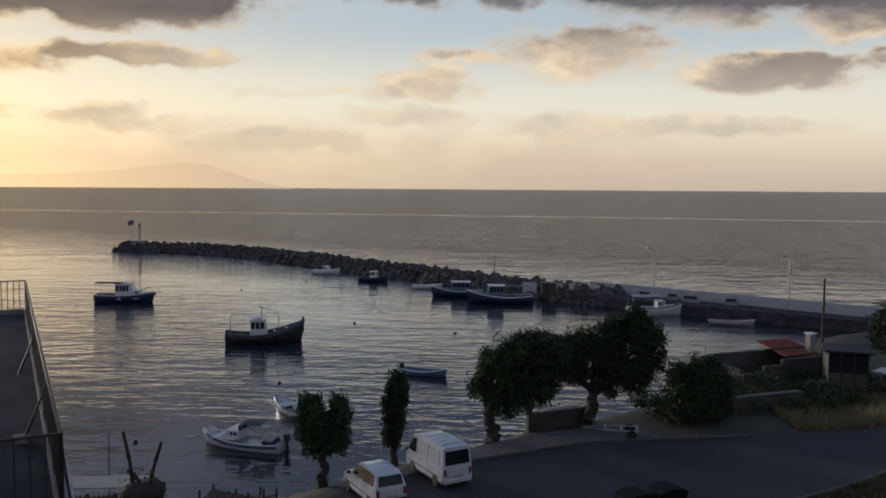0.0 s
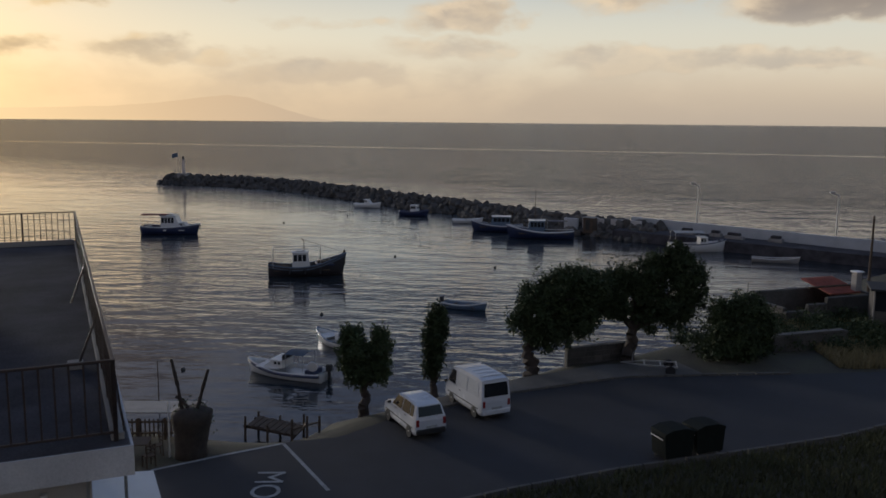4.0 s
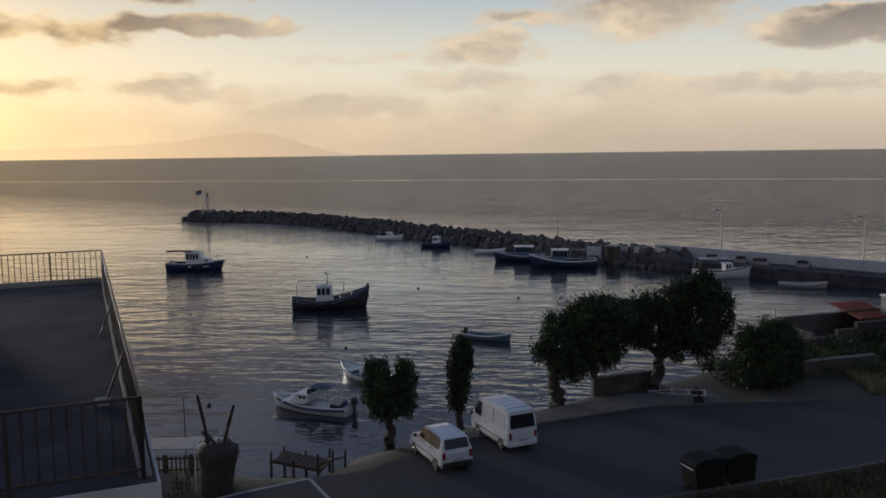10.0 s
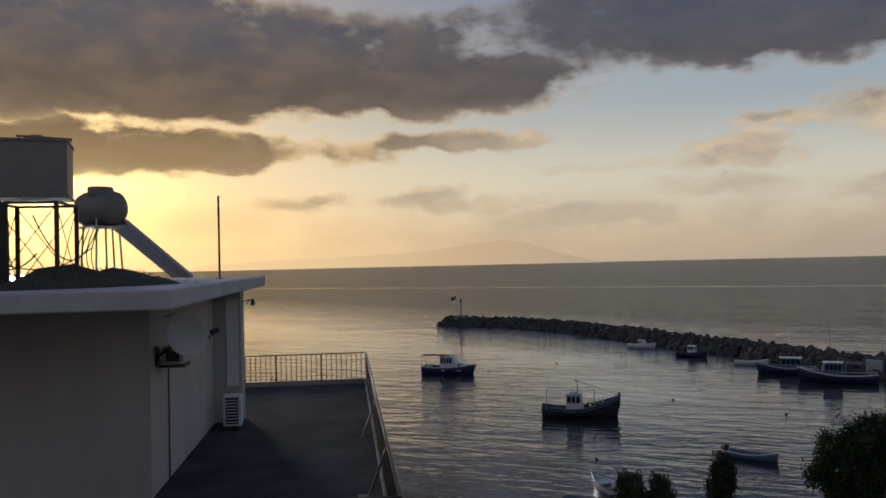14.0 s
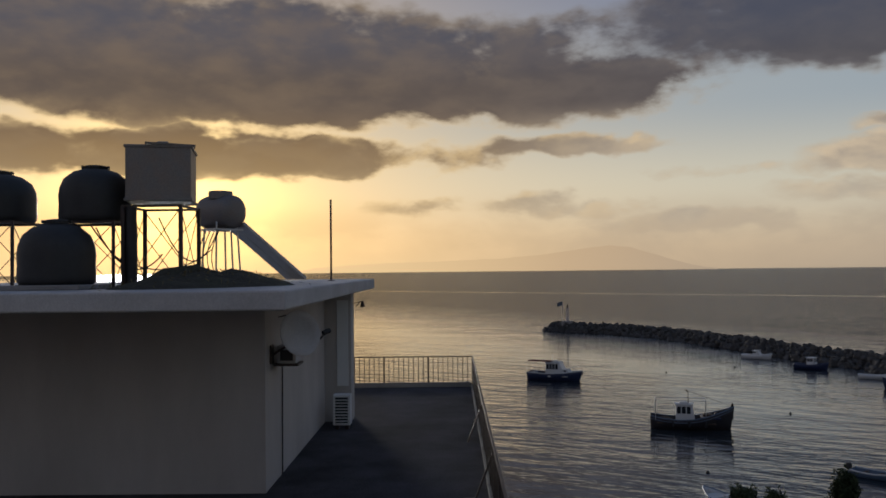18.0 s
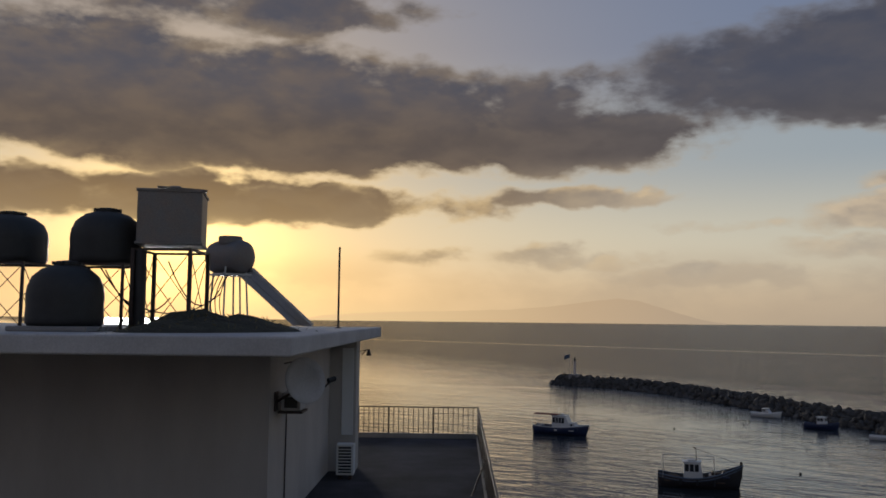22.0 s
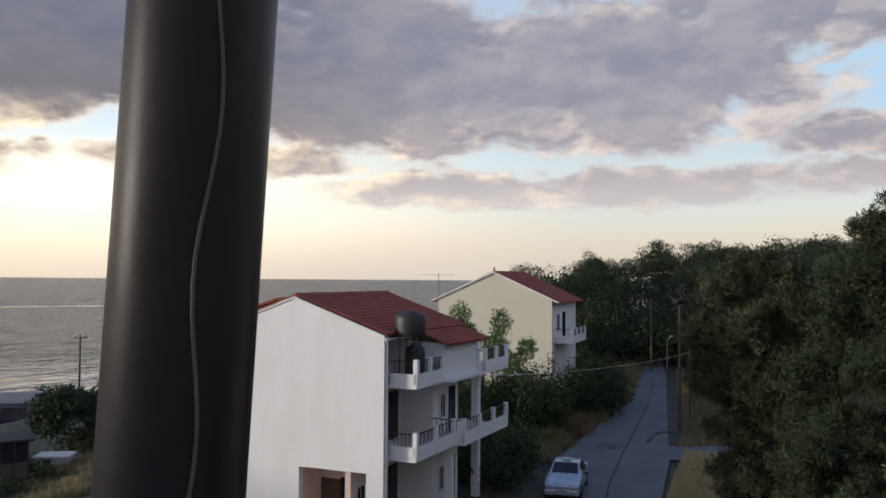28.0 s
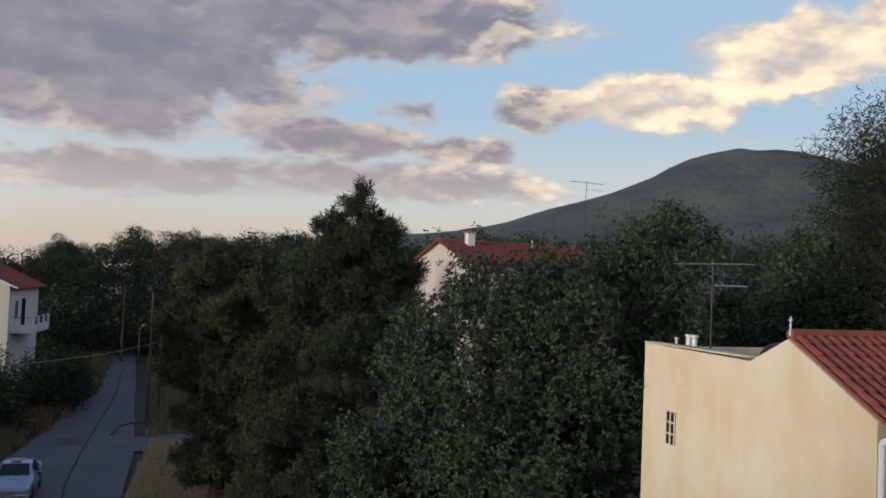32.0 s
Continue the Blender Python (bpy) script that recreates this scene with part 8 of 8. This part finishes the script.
def skip_bin(x, y, heading, label):
    b = thing("rubbish_bin", pose(x, y, ground_z(x, y) + 0.09, 0, 0, heading), label, "rubbish bin", "rubbish bins")
    bm = B()
    pts = [(-0.62, 0.16), (0.62, 0.16), (0.7, 1.1), (-0.7, 1.1)]
    extrude_poly(bm, pts, 0.95, Matrix.Translation((0, 0.475, 0)) @ Matrix.Rotation(radians(90), 4, "X"))
    part("bin_body", bm, M_BIN, b)
    bm = B()
    pts = [(-0.72, 1.1), (0.72, 1.1), (0.68, 1.2), (0.3, 1.32), (-0.3, 1.32), (-0.68, 1.2)]
    extrude_poly(bm, pts, 1.02, Matrix.Translation((0, 0.51, 0)) @ Matrix.Rotation(radians(90), 4, "X"))
    part("bin_lid", bm, M_BIN, b)
    for sx in (-0.5, 0.5):
        for sy in (-0.35, 0.35):
            part("castor", rod(B(), (sx - 0.04, sy, 0.09), (sx + 0.04, sy, 0.09), 0.09, seg=12), M_RUBBER, b)
    part("handle_bar", rod(B(), (-0.76, -0.4, 0.95), (-0.76, 0.4, 0.95), 0.02), M_STEEL, b)


skip_bin(7.75, 33.45, 24, "dark green wheeled rubbish container on the kerb")
skip_bin(9.15, 34.1, 24, "dark wheeled rubbish container on the kerb")


def trailer(x, y, heading):
    t = thing("boat_trailer", pose(x, y, ground_z(x, y) + 0.05, 0, 0, heading), "small galvanised boat trailer parked on the verge", "trailer")
    for s in (-0.55, 0.55):
        part("side_rail", beam(B(), (-0.9, s, 0.45), (0.9, s * 0.8, 0.45), 0.07), M_STEEL, t)
        part("drawbar", beam(B(), (0.9, s * 0.8, 0.45), (2.1, 0, 0.42), 0.06), M_STEEL, t)
        w = part("wheel", lathe(B(), [(0.15, -0.07), (0.27, -0.07), (0.27, 0.07), (0.15, 0.07)], 16), M_RUBBER, t, m=pose(-0.5, s * 1.35, 0.27, 90, 0, 0))
        part("rim", lathe(B(), [(0.14, -0.02), (0.05, 0.02)], 10), M_STEEL, w)
    for x_ in (-0.85, 0.0, 0.85):
        part("cross_member", beam(B(), (x_, -0.55, 0.47), (x_, 0.55, 0.47), 0.06), M_STEEL, t)
    part("axle", rod(B(), (-0.5, -0.75, 0.27), (-0.5, 0.75, 0.27), 0.03), M_IRON, t)
    part("winch_post", beam(B(), (1.5, 0, 0.43), (1.45, 0, 1.0), 0.06), M_STEEL, t)


trailer(9.7, 45.6, 172)


def stone_wall():
    w = thing("low_stone_wall", frame_m(4.8, 46.6, ground_z(5, 46.6) - 0.2, 0.9, 0.42), "low rough wall at the water's edge", "wall", kind="structure")
    part("wall_core", box(B(), (0, 0.04, 0), (4.4, 0.36, 1.15), 0.03), M_PAVE, w)
    rng = random.Random(6)
    for j in range(4):
        x = 0.0
        while x < 4.3:
            l = rng.uniform(0.35, 0.7)
            part("stone", box(B(), (x + 0.01, 0.0, 0.02 + j * 0.3), (min(4.4, x + l) - 0.01, 0.4, 0.3 + j * 0.3), 0.03), M_STONE, w)
            x += l


stone_wall()


def jetty():
    j = thing("wooden_jetty", frame_m(-10.6, 37.4, -0.3, 0.95, -0.2), "small broken wooden jetty on posts", "jetty")
    for k in range(9):
        part("plank", box(B(), (k * 0.27, -0.6 + 0.05 * (k % 3), 0.95), (k * 0.27 + 0.23, 0.75 - 0.06 * (k % 2), 1.0)), M_WOOD, j, m=pose(0, 0, 0, 0, 6, 0))
    for x, y, h in ((0.0, -0.6, 1.4), (0, 0.7, 1.2), (1.1, -0.6, 1.1), (1.1, 0.7, 1.1), (2.3, -0.6, 1.5), (2.3, 0.7, 1.3), (2.9, -0.3, 1.6), (3.2, 0.4, 1.4)):
        part("post", rod(B(), (x, y, -0.6), (x + 0.05, y, h), 0.07, 0.055), M_WOOD, j)
    for a, b in (((2.3, -0.6, 1.0), (3.2, 0.4, 1.1)), ((2.9, -0.3, 1.3), (2.3, 0.7, 0.7)), ((2.3, -0.6, 0.5), (2.9, -0.3, 1.2))):
        part("brace", beam(B(), a, b, 0.06), M_WOOD, j)
    part("beam", beam(B(), (-0.1, -0.5, 0.9), (2.4, -0.5, 0.68), 0.09), M_WOOD, j)
    part("beam", beam(B(), (-0.1, 0.6, 0.9), (2.4, 0.6, 0.68), 0.09), M_WOOD, j)


jetty()


def tavern():
    f = thing("beach_fence", frame_m(-15.5, 33.8, ground_z(-15, 33.5), 0.97, 0.1), "low dark wooden fence at the beach", "fence")
    post = slat = None
    for k in range(4):
        m = pose(k * 1.1, 0, 0)
        if post is None:
            post = part("post", box(B(), (-0.05, -0.05, 0), (0.05, 0.05, 0.95)), M_WOOD, f, m=m)
        else:
            share("post", post, f, m)
    part("rail", box(B(), (0, -0.03, 0.75), (3.3, 0.03, 0.83)), M_WOOD, f)
    part("rail", box(B(), (0, -0.03, 0.25), (3.3, 0.03, 0.33)), M_WOOD, f)
    for k in range(18):
        m = pose(0.1 + k * 0.18, 0.04, 0)
        if slat is None:
            slat = part("slat", box(B(), (-0.03, -0.01, 0.1), (0.03, 0.01, 0.9)), M_WOOD, f, m=m)
        else:
            share("slat", slat, f, m)
    t = thing("tavern_table", pose(-13.6, 31.9, ground_z(-13.6, 31.9), 0, 0, 10), "brown wooden table on the beach terrace", "table")
    part("tabletop", box(B(), (-0.45, -0.45, 0.72), (0.45, 0.45, 0.76), 0.01), M_WOOD, t)
    for a in (-0.38, 0.38):
        for c in (-0.38, 0.38):
            part("leg", box(B(), (a - 0.03, c - 0.03, 0), (a + 0.03, c + 0.03, 0.72)), M_WOOD, t)
    def chair(x, y, h):
        c = thing("tavern_chair", pose(x, y, ground_z(x, y), 0, 0, h), "plain brown wooden chair with slatted back", "chair", "chairs round the tavern table")
        part("seat", box(B(), (-0.2, -0.2, 0.43), (0.2, 0.2, 0.47), 0.01), M_WOOD, c)
        for a in (-0.18, 0.18):
            part("leg", box(B(), (a - 0.02, -0.2, 0), (a + 0.02, -0.16, 0.43)), M_WOOD, c)
            part("back_leg", box(B(), (a - 0.02, 0.16, 0), (a + 0.02, 0.2, 0.95)), M_WOOD, c)
        for z in (0.6, 0.75, 0.88):
            part("back_slat", box(B(), (-0.16, 0.165, z), (0.16, 0.195, z + 0.06)), M_WOOD, c)
    chair(-13.0, 32.3, -50)
    chair(-14.2, 31.4, 120)
    chair(-12.9, 31.2, 230)
    chair(-14.3, 32.5, 40)
    # old tree trunk cut to a stump with two bare limbs
    s = thing("pollarded_tree", pose(-11.6, 32.4, ground_z(-11.6, 32.4) - 0.1), "thick pollarded trunk with two bare upright limbs", "tree")
    bm = B()
    rng = random.Random(2)
    lathe(bm, [(0.7, 0), (0.62, 0.4), (0.66, 1.1), (0.8, 1.6), (0.82, 1.9), (0.5, 2.1)], 18)
    for v in bm.verts:
        v.co.x *= 1 + 0.22 * noise.noise(v.co * 2)
        v.co.y *= 1 + 0.22 * noise.noise(v.co * 2 + Vector((5, 0, 0)))
        v.co.z += 0.18 * noise.noise(v.co * 3)
    part("trunk", bm, M_BARK, s, smooth=True)
    for pts in ([(-0.35, 0, 2.0), (-0.5, 0, 3.0), (-0.72, 0, 4.1)], [(0.25, 0, 2.0), (0.5, 0, 2.9), (0.75, 0, 3.7)], [(-0.1, 0, 2.1), (-0.45, 0, 2.5), (-0.6, 0, 2.55)]):
        bm = B()
        for a, b in zip(pts, pts[1:]):
            rod(bm, a, b, 0.085, 0.06, seg=8)
        part("limb", bm, M_BARK, s)
    rn = np.random.default_rng(3)
    c = leaf_cloud(rn, [(0, 0, 2.0, 0.95, 0.9, 0.6), (0.5, 0, 1.6, 0.5, 0.6, 0.8)], 160, 0.16)
    v, fc = leaf_mesh(rn, c, 0.16, 0.4)
    tagged(raw("regrowth", v.tolist(), fc.tolist(), M_LEAFD, s), kind="stuff")
    p = pole("awning_post", -12.45, 32.2, 2.3, "thin pale awning post", r=0.035, material=M_BOATW, group="")
    a = thing("beach_awning", pose(-14.4, 35.2, ground_z(-14, 34.5), 0, 0, 4), "pale flat canvas awning over the beach terrace", "awning")
    part("awning_sheet", box(B(), (-2.2, -1.1, 0.95), (2.2, 1.1, 1.0), 0.01), M_CONC, a, m=pose(0, 0, 0, -6, 0, 0))
    for x in (-2.1, 2.1):
        for y in (-1.0, 1.0):
            part("awning_post", rod(B(), (x, y, -0.4), (x, y, 0.97 - 0.1 * y), 0.03), M_STEEL, a)
    w = thing("white_awning", pose(-11.06, 23.17, ground_z(-11, 26.6), 0, 0, 27), "white canvas awning at the foot of the building", "awning")
    part("awning_sheet", box(B(), (-1.4, -1.6, 2.5), (1.4, 1.6, 2.55), 0.01), M_WHITE, w, m=pose(0, 0, 0, 0, 5, 0))
    for x in (-1.3, 1.3):
        for y in (-1.5, 1.5):
            part("awning_post", rod(B(), (x, y, 0), (x, y, 2.5 - 0.09 * x), 0.03), M_STEEL, w)


tavern()
word("MOT", -8.47, 30.84, 0.1, -0.995, 1.55, mark, M_ROADP)


def ruin():
    """Low sheds and ruined walls by the harbour, with one red roof."""
    h = thing("harbour_shed", frame_m(20.5, 57.5, ground_z(22, 58), 0.93, 0.36), "ruined stone shed with a sagging red tile roof", "shed")
    for a, b, z in (((0, 0), (1.8, 0.35), 0.9), ((1.8, 0), (3.4, 0.35), 1.3), ((3.4, 0), (7.4, 0.35), 1.7), ((0, 0.35), (0.35, 4), 1.1), ((7.05, 0.35), (7.4, 4), 1.8), ((0.35, 3.65), (7.05, 4), 1.6)):
        part("shed_wall", box(B(), (*a, -0.4), (*b, z), 0.06), M_STONE, h)
    tile_roof(h, (4.4, 3.9, 2.3), (2.9, 0, 0), (0, -3.0, -0.6), 8, 10)
    part("roof_beam", beam(B(), (3.5, 2.0, 2.02), (7.4, 2.0, 2.02), 0.12), M_WOOD, h)
    cp = part("shed_chimney", box(B(), (6.7, 1.0, 1.7), (7.2, 1.5, 3.1), 0.03), M_CONC, h)
    part("chimney_cap", box(B(), (6.62, 0.92, 3.1), (7.28, 1.58, 3.18), 0.01), M_WHITE, cp)
    g = thing("harbour_pavilion", frame_m(25.3, 55.6, ground_z(27, 55), 0.93, -0.3), "low dark pavilion with a row of glazed bays", "pavilion")
    for k in range(4):
        part("pier", box(B(), (k * 0.8, 0, -0.2), (k * 0.8 + 0.09, 0.16, 2.85), 0.01), M_IRON if k else M_CONC, g)
        if k < 3:
            part("bay_infill", box(B(), (k * 0.8 + 0.09, 0.03, -0.2), (k * 0.8 + 0.8, 0.13, 1.5)), M_STONE, g)
            part("bay_glass", box(B(), (k * 0.8 + 0.09, 0.06, 1.5), (k * 0.8 + 0.8, 0.09, 2.85)), M_GLASSD, g)
    part("side_wall", box(B(), (0.0, 0.16, -0.2), (0.14, 2.6, 2.85), 0.02), M_STONE, g)
    part("flat_roof", box(B(), (-0.25, -0.3, 2.85), (2.8, 2.8, 3.0), 0.03), M_RUBBER, g)
    w = thing("low_white_shed", frame_m(29.9, 58.5, ground_z(30.5, 58) - 0.1, 0.68, -0.73), "low flat-roofed white concrete shed by the path", "shed")
    part("shed_wall", box(B(), (0, 0, 0), (2.2, 1.5, 0.95), 0.02), M_WALLW, w)
    part("flat_roof", box(B(), (-0.12, -0.12, 0.954), (2.32, 1.62, 1.08), 0.02), M_WHITE, w)
    part("door", box(B(), (0.5, -0.03, 0.1), (1.1, -0.004, 0.85)), M_WOOD, w)
    c = thing("stone_bank", frame_m(17.3, 50.2, ground_z(20, 51.5) - 0.2, 0.93, 0.36), "rough stone retaining wall in scrub", "wall", kind="structure")
    part("bank_wall", box(B(), (0, 0, 0), (5.5, 0.4, 1.2), 0.08), M_STONE, c)
    part("bank_coping", box(B(), (0.3, -0.04, 1.2), (5.2, 0.44, 1.28), 0.03), M_PAVE, c)


ruin()
line_strip("wake_line", [(-420, 512), (-280, 483), (-139, 457), (-17, 436), (95, 415), (230, 380)], 4.0, 0, M_SLICK)
wk = bpy.data.objects["wake_line"]
for v_ in wk.data.vertices:
    v_.co.z = 0.03
tagged(wk, "thin pale wake line across the open sea", "wake", kind="structure")

# ---------------------------------------------------------------- the balcony from which it is seen
def home():
    b = thing("home_building", pose(0, 0, 0), "plain rendered apartment house with a top balcony", "building")
    part("house_wall", box(B(), (-8, -11, 1.0), (0.9, -1.6, 16.5)), M_BEIGE, b)
    part("balcony_floor", box(B(), (-2.5, -1.6, 12.68), (0.9, 0.5, 12.9), 0.02), M_CONC, b)
    p = thing("canopy_pole", pose(0.4027, 0.1174, 14.5), "near-black painted steel pole with a thin grey cable", "pole")
    lean = Vector((0.04, -0.03, 1.0))
    part("pole_shaft", rod(B(), lean * -1.6, lean * 2.0, 0.0235, seg=40), M_POLE, p, smooth=True)
    part("foot_plate", box(B(), (-0.13, -0.02, -1.6), (0.0, 0.11, -1.59)), M_POLE, p)
    line = []
    for k in range(400):
        z = -1.6 + 3.6 * k / 399
        a = radians(-125.6 + 11 - 5.5 * math.cos(2 * math.pi * z / 0.1) + 3 * math.sin(z * 9))
        line.append(lean * z + Vector((0.0241 * math.cos(a), 0.0241 * math.sin(a), 0)))
    bm = tube(B(), line, 0.00065)
    part("cable_run", bm, M_CABLE, p)


home()
